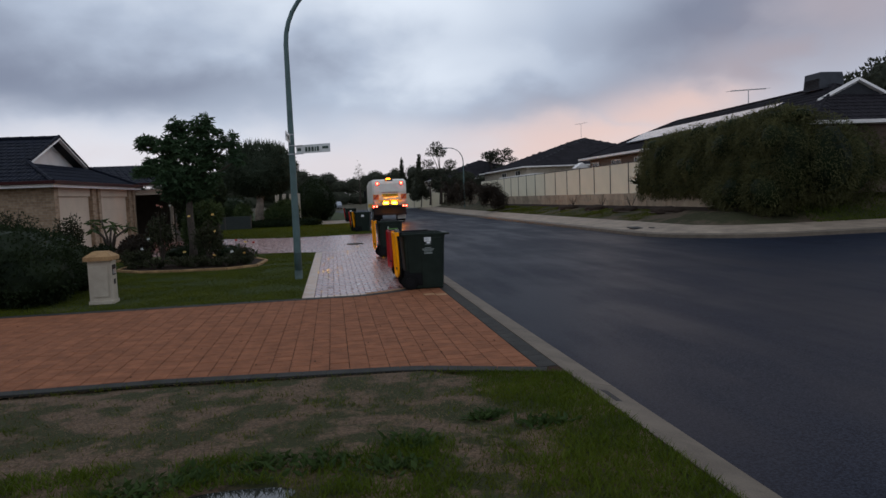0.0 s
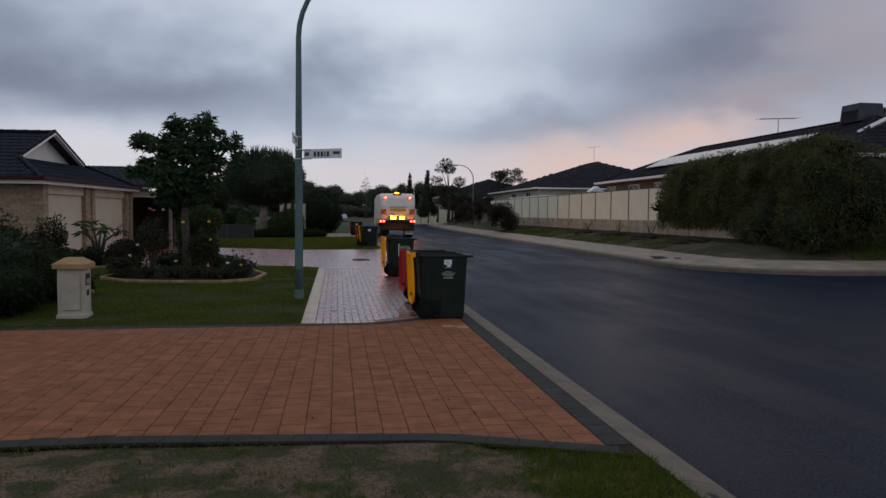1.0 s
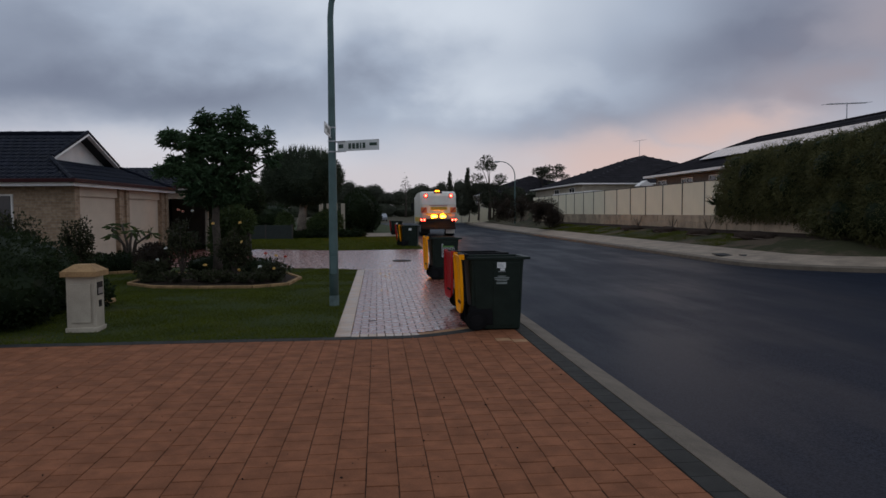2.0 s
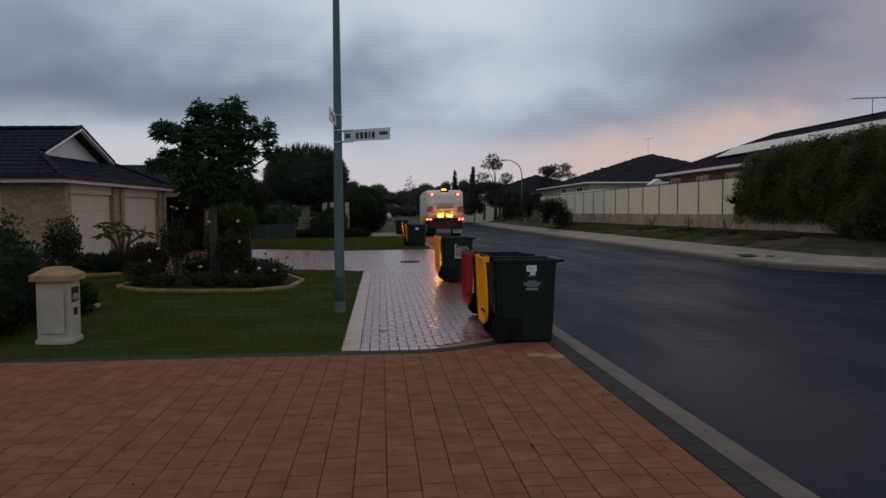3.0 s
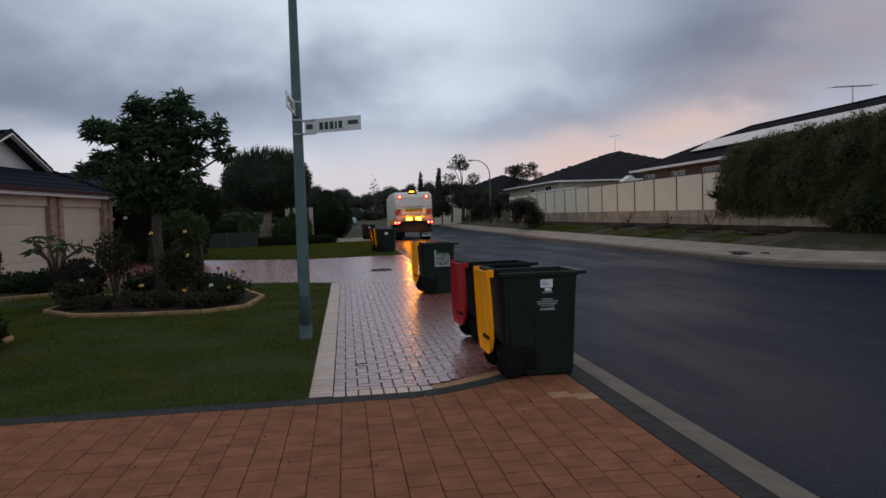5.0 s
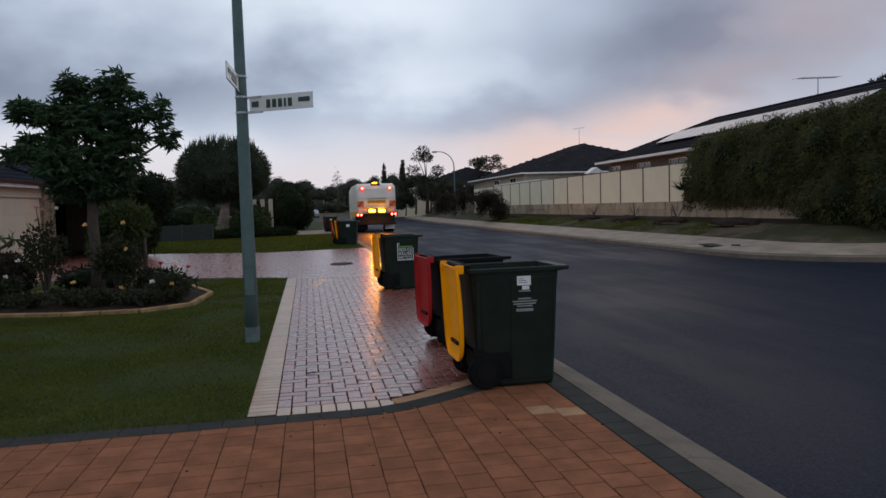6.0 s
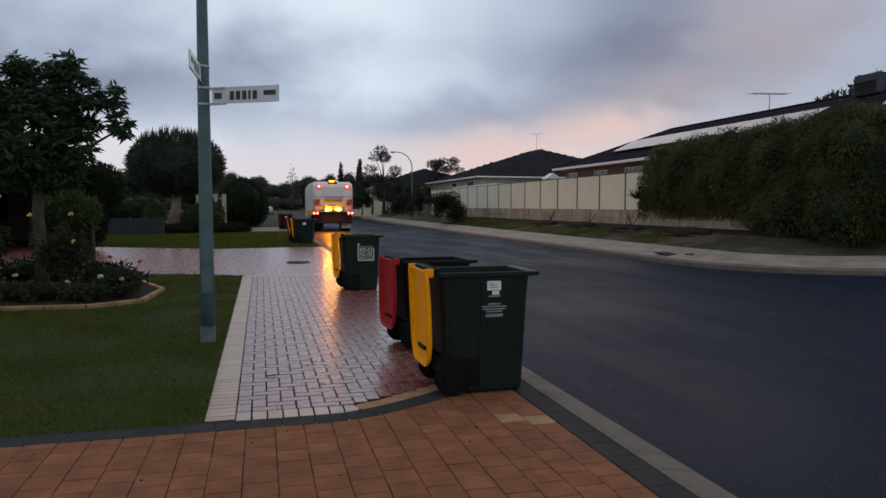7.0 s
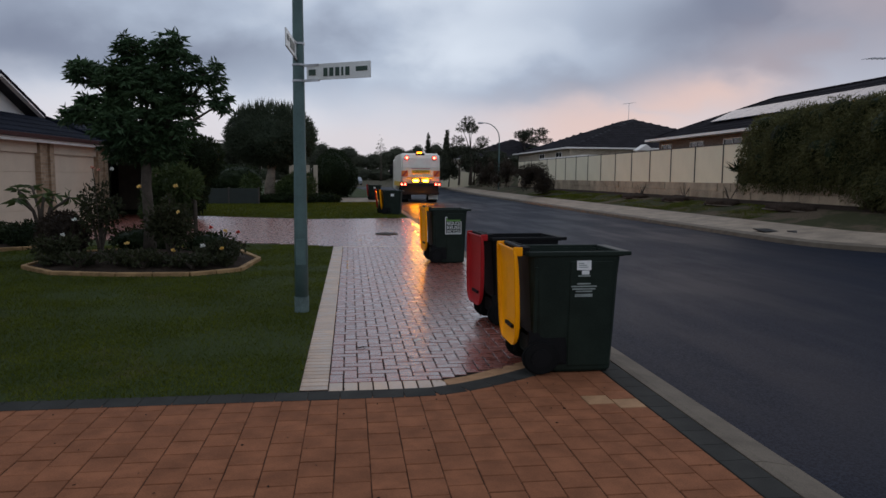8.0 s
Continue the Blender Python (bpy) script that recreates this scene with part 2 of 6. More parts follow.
M = {
    "asphalt": asphalt_mat("wet_asphalt"),
    "kerb": mat("kerb_concrete", (0.125, 0.099, 0.074), 0.75, 0.28, 2.5, 90.0, 0.3, spec=0.2),
    "walk": mat("path_concrete", (0.25, 0.195, 0.145), 0.7, 0.34, 1.6, 60.0, 0.35, spec=0.2),
    "clay": mat("terracotta_paver", (0.212, 0.083, 0.041), 0.8, 0.26, 5.0, 110.0, 0.9, obj=True, spec=0.08, shade_range=0.18),
    "clay_joined": mat("terracotta_paver_joined", (0.212, 0.083, 0.041), 0.8, 0.26, 5.0, 110.0, 0.9, island=True, spec=0.08, shade_range=0.18),
    "red": mat("wet_red_paver", (0.190, 0.054, 0.036), 0.34, 0.30, 9.0, 130.0, 0.3, 0.002, obj=True, wet=0.22, spec=0.7, coat=0.5),
    "red_joined": mat("wet_red_paver_joined", (0.200, 0.054, 0.034), 0.34, 0.25, 9.0, 130.0, 0.2, 0.002, island=True, wet=0.22, spec=0.7, coat=0.5),
    "cream": mat("wet_cream_paver", (0.40, 0.270, 0.185), 0.5, 0.32, 3.0, 100.0, 0.3, obj=True, wet=0.3, coat=0.25),
    "pale": mat("pale_paver", (0.32, 0.18, 0.095), 0.7, 0.25, 6.0, 120.0, 0.3, spec=0.1),
    "header": mat("charcoal_paver", (0.030, 0.029, 0.026), 0.75, 0.3, 4.0, 120.0, 0.35, obj=True, spec=0.1, shade_range=0.12),
    "joint_drive": mat("driveway_joint_sand", (0.045, 0.026, 0.017), 0.9, 0.6, 5.0, 90.0, 0.4, spec=0.05),
    "joint": mat("joint_sand", (0.011, 0.008, 0.007), 0.9, 0.3, 8.0, 90.0, 0.4, spec=0.05),
    "mulch": mat("dark_mulch", (0.032, 0.022, 0.016), 0.95, 0.5, 14.0, 70.0, 0.9, 0.03, spec=0.1),
    "soil": mat("bare_soil", (0.10, 0.075, 0.055), 0.95, 0.4, 5.0, 60.0, 0.8, 0.02),
    "edging": mat("sandstone_edging", (0.31, 0.19, 0.092), 0.8, 0.32, 4.0, 60.0, 0.4, spec=0.12),
    "limestone": mat("limestone_block", (0.32, 0.25, 0.175), 0.85, 0.35, 1.2, 40.0, 0.5, 0.01, obj=True, spec=0.15, shade_range=0.1),
    "render": mat("cream_render", (0.40, 0.345, 0.27), 0.85, 0.16, 3.0, 70.0, 0.3, spec=0.2),
    "brick": brick_mat("cream_brick", (0.29, 0.190, 0.115), (0.42, 0.295, 0.190), (0.34, 0.275, 0.21)),
    "brick_brown": brick_mat("brown_brick", (0.135, 0.092, 0.070), (0.175, 0.118, 0.085), (0.18, 0.15, 0.12)),
    "door": mat("cream_panel_paint", (0.58, 0.47, 0.36), 0.6, 0.06, 2.0, 40.0, 0.05, spec=0.15),
    "white": mat("white_paint", (0.72, 0.68, 0.64), 0.55, 0.08, 2.0, 40.0, 0.05, spec=0.25),
    "gutter": mat("maroon_gutter", (0.040, 0.011, 0.011), 0.55, 0.15, 3.0, 40.0, 0.05, spec=0.1),
    "tile": mat("slate_roof_tile", (0.0085, 0.0105, 0.018), 0.6, 0.3, 2.0, 50.0, 0.3, island=True, spec=0.05),
    "tile_far": mat("charcoal_roof_tile", (0.018, 0.016, 0.019), 0.85, 0.3, 1.0, 20.0, 0.3, island=True, spec=0.06),
    "under": mat("roof_batten", (0.025, 0.026, 0.03), 0.9, 0.3, 4.0, 40.0, 0.2),
    "pole": mat("green_grey_steel", (0.085, 0.135, 0.130), 0.55, 0.18, 5.0, 70.0, 0.1, metal=0.1, spec=0.3),
    "pole_worn": mat("worn_pole_foot", (0.115, 0.155, 0.148), 0.7, 0.3, 6.0, 60.0, 0.2, spec=0.2),
    "steel": mat("galvanised_steel", (0.38, 0.39, 0.40), 0.4, 0.2, 9.0, 90.0, 0.1, metal=0.8),
    "sign": mat("sign_white", (0.66, 0.68, 0.66), 0.35, 0.08, 6.0, 60.0, 0.02),
    "ink": mat("sign_green_ink", (0.02, 0.05, 0.035), 0.5, 0.1, 8.0, 40.0, 0.0),
    "bin": mat("dark_green_plastic", (0.011, 0.018, 0.013), 0.5, 0.3, 5.0, 90.0, 0.15, spec=0.18),
    "black": mat("black_plastic", (0.006, 0.006, 0.0065), 0.6, 0.3, 6.0, 80.0, 0.15, spec=0.15),
    "yellow": mat("yellow_lid_plastic", (0.95, 0.345, 0.0), 0.45, 0.05, 4.0, 60.0, 0.03, spec=0.15),
    "redlid": mat("red_lid_plastic", (0.36, 0.012, 0.014), 0.45, 0.12, 4.0, 60.0, 0.05, spec=0.2),
    "label": mat("paper_label", (0.70, 0.70, 0.68), 0.5, 0.06, 12.0, 60.0, 0.0),
    "green": mat("sticker_green", (0.09, 0.22, 0.035), 0.4, 0.12, 12.0, 60.0, 0.0),
    "grey_ink": mat("faded_grey_print", (0.22, 0.25, 0.23), 0.5, 0.2, 20.0, 60.0, 0.0),
    "fence": mat("cream_fence_sheet", (0.66, 0.59, 0.43), 0.55, 0.07, 0.8, 30.0, 0.06, spec=0.3),
    "post": mat("dark_fence_post", (0.045, 0.035, 0.028), 0.6, 0.2, 4.0, 40.0, 0.1),
    "solar": mat("solar_glass", (0.03, 0.042, 0.065), 0.2, 0.1, 2.0, 20.0, 0.0, spec=0.25),
    "bark_pale": mat("pale_olive_bark", (0.26, 0.21, 0.165), 0.9, 0.4, 3.0, 40.0, 0.8, 0.02, spec=0.1),
    "bark": mat("grey_bark", (0.075, 0.060, 0.048), 0.9, 0.35, 7.0, 60.0, 0.8, 0.015, spec=0.15),
    "truck": mat("truck_white_paint", (0.66, 0.62, 0.54), 0.35, 0.10, 1.5, 30.0, 0.03),
    "truck_dark": mat("truck_grimy_black", (0.013, 0.012, 0.012), 0.7, 0.4, 3.0, 40.0, 0.3, spec=0.2),
    "rubber": mat("tyre_rubber", (0.008, 0.008, 0.008), 0.8, 0.3, 6.0, 80.0, 0.3, spec=0.1),
    "amber_tape": mat("orange_marker_plate", (0.72, 0.17, 0.02), 0.45, 0.1, 6.0, 40.0, 0.0),
    "yellow_tape": mat("yellow_marker_plate", (0.66, 0.40, 0.03), 0.45, 0.1, 6.0, 40.0, 0.0),
    "red_print": mat("red_print", (0.40, 0.04, 0.03), 0.5, 0.1, 6.0, 40.0, 0.0),
    "glass": mat("dark_window_glass", (0.02, 0.022, 0.026), 0.08, 0.1, 2.0, 20.0, 0.0, spec=0.4),
    "cooler": mat("grey_cooler_plastic", (0.045, 0.048, 0.056), 0.6, 0.2, 3.0, 40.0, 0.1, spec=0.2),
    "dark": mat("dark_green_screen", (0.020, 0.026, 0.022), 0.8, 0.2, 3.0, 40.0, 0.1),
    "car": mat("silver_car_paint", (0.30, 0.31, 0.33), 0.3, 0.1, 2.0, 30.0, 0.0, metal=0.4),
    "amber_on": glow_mat("amber_lamp_lit", (1.0, 0.30, 0.001), 740.0),
    "beacon_on": glow_mat("beacon_lit", (1.0, 0.26, 0.01), 9.0),
    "tail_on": glow_mat("tail_lamp_lit", (1.0, 0.05, 0.03), 22.0),
    "lawn": turf_mat("lawn_turf", (0.030, 0.044, 0.006), (0.085, 0.070, 0.026), (0.035, 0.030, 0.014), 0.05, 0.6),
    "verge": turf_mat("patchy_turf", (0.040, 0.042, 0.013), (0.155, 0.100, 0.062), (0.060, 0.040, 0.026), 0.17, 2.3),
    "verge_far": turf_mat("dry_turf", (0.040, 0.040, 0.014), (0.110, 0.078, 0.046), (0.045, 0.034, 0.024), 0.16, 0.7),
    "blade": leaf_mat("grass_blade", (0.026, 0.040, 0.003), (0.105, 0.118, 0.010), 0.6),
    "blade_lush": leaf_mat("lush_grass_blade", (0.034, 0.060, 0.004), (0.095, 0.125, 0.012), 0.6),
    "blade_dry": leaf_mat("dry_grass_blade", (0.070, 0.046, 0.029), (0.22, 0.155, 0.095), 0.8),
    "weed": leaf_mat("weed_leaf", (0.020, 0.042, 0.012), (0.060, 0.090, 0.025), 0.6),
    "leaf_whorl": leaf_mat("glossy_long_leaf", (0.022, 0.046, 0.024), (0.066, 0.108, 0.048), 0.38),
    "leaf_olive": leaf_mat("olive_leaf", (0.026, 0.036, 0.022), (0.068, 0.084, 0.052), 0.55),
    "leaf_hedge": leaf_mat("hedge_leaf", (0.022, 0.040, 0.014), (0.085, 0.110, 0.038), 0.5),
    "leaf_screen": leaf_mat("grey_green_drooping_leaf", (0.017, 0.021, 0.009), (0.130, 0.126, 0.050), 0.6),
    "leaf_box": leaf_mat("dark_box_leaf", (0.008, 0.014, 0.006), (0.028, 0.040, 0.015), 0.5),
    "leaf_bush": leaf_mat("maroon_green_leaf", (0.017, 0.013, 0.011), (0.054, 0.040, 0.028), 0.6),
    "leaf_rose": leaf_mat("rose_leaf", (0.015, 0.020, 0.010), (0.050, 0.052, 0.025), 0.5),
    "leaf_far": leaf_mat("far_tree_leaf", (0.032, 0.036, 0.027), (0.075, 0.080, 0.052), 0.7),
    "petal_yellow": leaf_mat("yellow_petal", (0.75, 0.48, 0.10), (0.85, 0.62, 0.25), 0.5),
    "petal_pink": leaf_mat("pink_petal", (0.70, 0.30, 0.22), (0.80, 0.45, 0.35), 0.5),
    "petal_red": leaf_mat("red_petal", (0.50, 0.03, 0.03), (0.65, 0.08, 0.06), 0.5),
    "petal_white": leaf_mat("white_petal", (0.70, 0.68, 0.62), (0.8, 0.8, 0.76), 0.5),
    "water": mat("puddle_water", (0.03, 0.03, 0.028), 0.04, 0.2, 3.0, 30.0, 0.02, spec=0.8),
}

# ---- builders ----


def link_mesh(name, me, material, parent=None, label=""):
    ob = new(name, me)
    if material:
        me.materials.append(material)
    if parent:
        ob.parent = parent
    if label:
        tagged(ob, label)
    return ob


def part(name, bm, material, parent=None, label="", smooth=False):
    me = bpy.data.meshes.new(name)
    bmesh.ops.recalc_face_normals(bm, faces=bm.faces)
    if smooth:
        for f in bm.faces:
            f.smooth = True
    bm.to_mesh(me)
    bm.free()
    return link_mesh(name, me, material, parent, label)


def quads(name, verts, faces, material, parent=None, label="", smooth=False):
    """A mesh straight from arrays: verts (n, 3), faces (m, 3 or 4)."""
    verts, faces = np.asarray(verts, np.float32), np.asarray(faces, np.int32)
    me = bpy.data.meshes.new(name)
    k = faces.shape[1]
    me.vertices.add(len(verts)), me.loops.add(faces.size), me.polygons.add(len(faces))
    me.vertices.foreach_set("co", verts.ravel())
    me.loops.foreach_set("vertex_index", faces.ravel())
    me.polygons.foreach_set("loop_start", np.arange(0, faces.size, k, dtype=np.int32))
    me.polygons.foreach_set("use_smooth", np.full(len(faces), smooth))
    me.update(calc_edges=True)
    return link_mesh(name, me, material, parent, label)


def thing(name, m, label, category, group=""):
    ob = new(name)
    ob.empty_display_size = 0.2
    ob.matrix_world = m
    return tagged(ob, label, category, group)


def box(bm, x0, x1, y0, y1, z0, z1, bevel=0.0):
    g = bmesh.ops.create_cube(bm, size=1.0, matrix=Matrix.Translation(((x0 + x1) / 2, (y0 + y1) / 2, (z0 + z1) / 2)) @ Matrix.Diagonal((x1 - x0, y1 - y0, z1 - z0, 1)))
    if bevel:
        edges = list({e for v in g["verts"] for e in v.link_edges})
        bmesh.ops.bevel(bm, geom=edges, offset=bevel, segments=2, affect="EDGES", profile=0.6)
    return bm


def boxed(x0, x1, y0, y1, z0, z1, bevel=0.0):
    return box(bmesh.new(), x0, x1, y0, y1, z0, z1, bevel)


def tube(bm, pts, radii, sides=10):
    """A tube along points, with one radius a point, closed at both ends."""
    rings = []
    pts = [Vector(p) for p in pts]
    for i, p in enumerate(pts):
        d = (pts[min(i + 1, len(pts) - 1)] - pts[max(i - 1, 0)]).normalized()
        a = d.cross(Vector((0.31, 0.9, 0.28))).normalized()
        b = d.cross(a)
        rings.append([bm.verts.new(p + radii[i] * (a * math.cos(2 * math.pi * k / sides) + b * math.sin(2 * math.pi * k / sides))) for k in range(sides)])
    for r, s in zip(rings, rings[1:]):
        for k in range(sides):
            bm.faces.new((r[k], r[(k + 1) % sides], s[(k + 1) % sides], s[k]))
    bm.faces.new(rings[0]), bm.faces.new(rings[-1][::-1])
    return bm


def disc(bm, m, radius, depth, sides=24):
    bmesh.ops.create_cone(bm, cap_ends=True, segments=sides, radius1=radius, radius2=radius, depth=depth, matrix=m)
    return bm


def prism(bm, poly, z0, z1):
    """An upright prism over a plan polygon."""
    lo, hi = [bm.verts.new((x, y, z0)) for x, y in poly], [bm.verts.new((x, y, z1)) for x, y in poly]
    n = len(poly)
    bm.faces.new(lo[::-1]), bm.faces.new(hi)
    for i in range(n):
        bm.faces.new((lo[i], lo[(i + 1) % n], hi[(i + 1) % n], hi[i]))
    return bm


def slab(bm, pts, thick):
    """A plate under a planar polygon."""
    pts = [Vector(p) for p in pts]
    nrm = (pts[1] - pts[0]).cross(pts[2] - pts[1]).normalized()
    if nrm.z < 0:
        nrm = -nrm
    up, dn = [bm.verts.new(p) for p in pts], [bm.verts.new(p - nrm * thick) for p in pts]
    n = len(pts)
    bm.faces.new(up), bm.faces.new(dn[::-1])
    for i in range(n):
        bm.faces.new((up[i], dn[i], dn[(i + 1) % n], up[(i + 1) % n]))
    return bm


def inside(poly, x, y):
    c = False
    for (x0, y0), (x1, y1) in zip(poly, poly[1:] + poly[:1]):
        if (y0 > y) != (y1 > y) and x < (x1 - x0) * (y - y0) / (y1 - y0) + x0:
            c = not c
    return c


def leaves(name, centres, normals, length, width, material, parent, rng, spread=0.9, droop=0.0, label=""):
    """Many small pointed leaves, one quad each, at centres, more or less along normals."""
    n = len(centres)
    d = normals + rng.normal(0, spread, (n, 3))
    d[:, 2] -= droop
    d /= np.linalg.norm(d, axis=1)[:, None] + 1e-9
    s = np.cross(d, rng.normal(0, 1, (n, 3)))
    s /= np.linalg.norm(s, axis=1)[:, None] + 1e-9
    ln = length * rng.uniform(0.6, 1.3, (n, 1))
    wd = width * rng.uniform(0.7, 1.3, (n, 1))
    up = np.cross(d, s) * ln * 0.12
    v = np.stack([centres, centres + d * ln * 0.45 + s * wd * 0.5 + up, centres + d * ln, centres + d * ln * 0.45 - s * wd * 0.5 + up], 1).reshape(-1, 3)
    f = np.arange(4 * n).reshape(-1, 4)
    ob = quads(name, v, f, material, parent, label)
    return tagged(ob, kind="stuff")


def blob_points(rng, lobes, n, fill=0.35):
    """Points and outward normals over the skins of ellipsoid lobes (x, y, z, rx, ry, rz), some inside."""
    w = np.array([(l[3] * l[4] + l[4] * l[5] + l[3] * l[5]) for l in lobes])
    pick = rng.choice(len(lobes), n, p=w / w.sum())
    L = np.array(lobes)[pick]
    d = rng.normal(0, 1, (n, 3))
    d /= np.linalg.norm(d, axis=1)[:, None]
    r = 1 - fill * rng.random((n, 1)) ** 2 + rng.normal(0, 0.03, (n, 1))
    return L[:, :3] + d * L[:, 3:] * r, d


def rough_lobe(bm, c, r, rng, amount=0.12):
    g = bmesh.ops.create_icosphere(bm, subdivisions=3, radius=1.0)
    off = rng.uniform(0, 50)
    for v in g["verts"]:
        k = 1 + amount * (noise.noise(v.co * 2.2 + Vector((off, 0, 0))) + 0.6 * noise.noise(v.co * 5.1 + Vector((0, off, 0))))
        v.co = Vector(c) + Vector((v.co.x * r[0], v.co.y * r[1], v.co.z * r[2])) * k
    return bm


def bush(name, lobes, count, leaf, material, label, category="bush", seed=1, core=0.86, trunk=None, group="", spread=0.9, droop=0.0, fill=0.35, core_mat=None, bark="bark"):
    """A shrub or crown: a solid heart under a skin of leaves; core_mat: darker, as inner shade. lobes in world metres.
    """
    rng = np.random.default_rng(seed)
    x, y = lobes[0][0], lobes[0][1]
    z = min(l[2] - l[5] for l in lobes) if trunk is None else trunk[0][2]
    t = thing(name, pose(x, y, z), label, category, group)
    rel = [(l[0] - x, l[1] - y, l[2] - z, *l[3:]) for l in lobes]
    bm = bmesh.new()
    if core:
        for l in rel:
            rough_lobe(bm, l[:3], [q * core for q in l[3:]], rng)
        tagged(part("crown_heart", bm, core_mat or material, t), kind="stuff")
    if trunk:
        bm = bmesh.new()
        pts = [(p[0] - x, p[1] - y, p[2] - z) for p in trunk]
        tube(bm, pts, [p[3] for p in trunk], 10)
        for l in rel[:7]:
            a, b = Vector(pts[-1]), Vector(l[:3])
            mid = a.lerp(b, 0.5) + Vector((0, 0, -0.08))
            tube(bm, [Vector(pts[-2]).lerp(a, 0.7), mid, b], [trunk[-1][3] * 0.7, trunk[-1][3] * 0.45, trunk[-1][3] * 0.15], 6)
        part("trunk", bm, M[bark], t, smooth=True)
    c, d = blob_points(rng, rel, count, fill)
    leaves("crown", c, d, leaf[0], leaf[1], material, t, rng, spread, droop)
    return t


def grid_sheet(name, xs, ys, height, material, label="", kind="structure"):
    X, Y = np.meshgrid(xs, ys)
    Z = np.vectorize(height)(X, Y)
    v = np.stack([X, Y, Z], -1).reshape(-1, 3)
    nx, ny = len(xs), len(ys)
    i = (np.arange(ny - 1)[:, None] * nx + np.arange(nx - 1)[None, :]).ravel()
    ob = quads(name, v, np.stack([i, i + 1, i + nx + 1, i + nx], 1), material, smooth=True)
    return tagged(ob, label, kind=kind)


# ---- the ground ----
ROAD_Z = -0.06


def land(x, y):
    """Height of the open ground: level this side, raised behind the far verge, rising slowly far off."""
    k = min(1, max(0, (x - 15.0) / 2.0)) * min(1, max(0, (y - 8.5) / 3.0))
    far = max(0.0, y - 60) * 0.004
    return -0.22 + 1.36 * k + min(far, 1.2) + 0.6 * k * min(1, max(0, (y - 38) / 20))


grid_sheet("ground", np.concatenate([[-900, -300, -100, -40, -20, 0, 8, 14.6], np.arange(15.0, 17.6, 0.25), [20, 30, 60, 150, 400, 900]]),
           np.concatenate([[-300, -60, -20, 0, 7], np.arange(8, 13, 0.5), [16, 24, 32, 40, 50, 60, 80, 120, 200, 400, 1200]]), land, M["verge_far"], "dry grass and sandy soil reaching to the horizon")


def kerb_line():
    """The far kerb: straight beside the road, then round the corner into the side street."""
    pts = [(13.5, 95.0), (12.4, 78.0), (11.6, 60.0), (11.3, 45.0), (11.2, 30.0), (11.2, 22.0), (11.2, 16.0)]
    for k in range(0, 10):
        a = radians(180 + 10 * k)
        pts.append((15.2 + 4.0 * math.cos(a), 11.6 + 4.0 * math.sin(a)))
    return pts + [(24.0, 7.3), (34.0, 7.0), (60.0, 6.5)]


def offset(pts, d):
    """The line moved d metres to the property's side."""
    out = []
    for i, p in enumerate(pts):
        a, b = Vector(pts[max(i - 1, 0)]), Vector(pts[min(i + 1, len(pts) - 1)])
        t = (b - a).normalized()
        out.append((p[0] - t.y * d, p[1] + t.x * d))
    return out


KERB = kerb_line()


def strip(name, rails, material, label):
    """A surface through rails: lists of (line offset, height)."""
    v, f = [], []
    n = len(KERB)
    for d, z in rails:
        v += [(x, y, z) for x, y in offset(KERB, d)]
    for r in range(len(rails) - 1):
        for i in range(n - 1):
            f.append((r * n + i, r * n + i + 1, (r + 1) * n + i + 1, (r + 1) * n + i))
    return tagged(quads(name, v, f, material), label, kind="structure")


# road: one sheet with the side street and the bend far off
road_poly = [(2.78, -60), (70, -60), (70, 6.0)] + [(x, y) for x, y in reversed(offset(KERB, 0.06))] + [(13.5, 130), (-30, 190), (-60, 190), (-60, 165), (-10, 120), (0.5, 96), (2.75, 72)]
rd = bmesh.new()
rd.faces.new([rd.verts.new((x, y, ROAD_Z)) for x, y in road_poly])
bmesh.ops.triangulate(rd, faces=rd.faces)
tagged(part("road", rd, M["asphalt"]), "dark wet asphalt road", kind="structure")

strip("kerb_far", [(0.0, -0.07), (0.02, 0.05), (0.10, 0.07), (0.30, 0.075)], M["kerb"], "pale concrete kerb across the road")
strip("pavement", [(0.30, 0.08), (1.0, 0.15), (1.95, 0.25)], M["walk"], "worn concrete footpath across the road")
strip("verge_far", [(1.95, 0.245), (2.8, 0.40), (3.8, 0.60), (4.85, 0.74)], M["verge_far"], "dry sloping grass verge under the wall")

strip("soil_bed", [(3.95, 0.635), (4.3, 0.70), (4.85, 0.79)], M["mulch"], "dark soil bed at the foot of the wall")

# near side: kerb, charcoal strip, lawns, driveways
KX0, KX1 = 2.592, 2.875
kb = bmesh.new()
y = -40.0
while y < 72:
    y2 = min(y + 2.4, 72)
    g = [(KX0, -0.10), (KX0, 0.004), (KX0 + 0.06, 0.004), (KX1 - 0.03, -0.035), (KX1, -0.075), (KX1, -0.10)]
    ra, rb = [kb.verts.new((px, y + 0.006, pz)) for px, pz in g], [kb.verts.new((px, y2, pz)) for px, pz in g]
    for i in range(len(g)):
        kb.faces.new((ra[i], ra[(i + 1) % 6], rb[(i + 1) % 6], rb[i]))
    kb.faces.new(ra[::-1]), kb.faces.new(rb)
    y = y2
tagged(part("kerb_near", kb, M["kerb"]), "low mountable concrete kerb with joints", kind="structure")


def header_y(x):
    """Far edge of the terracotta driveway."""
    return -0.20 if x < 0.9 else -0.20 + 0.75 * min(1, ((x - 0.9) / 1.3)) ** 1.5


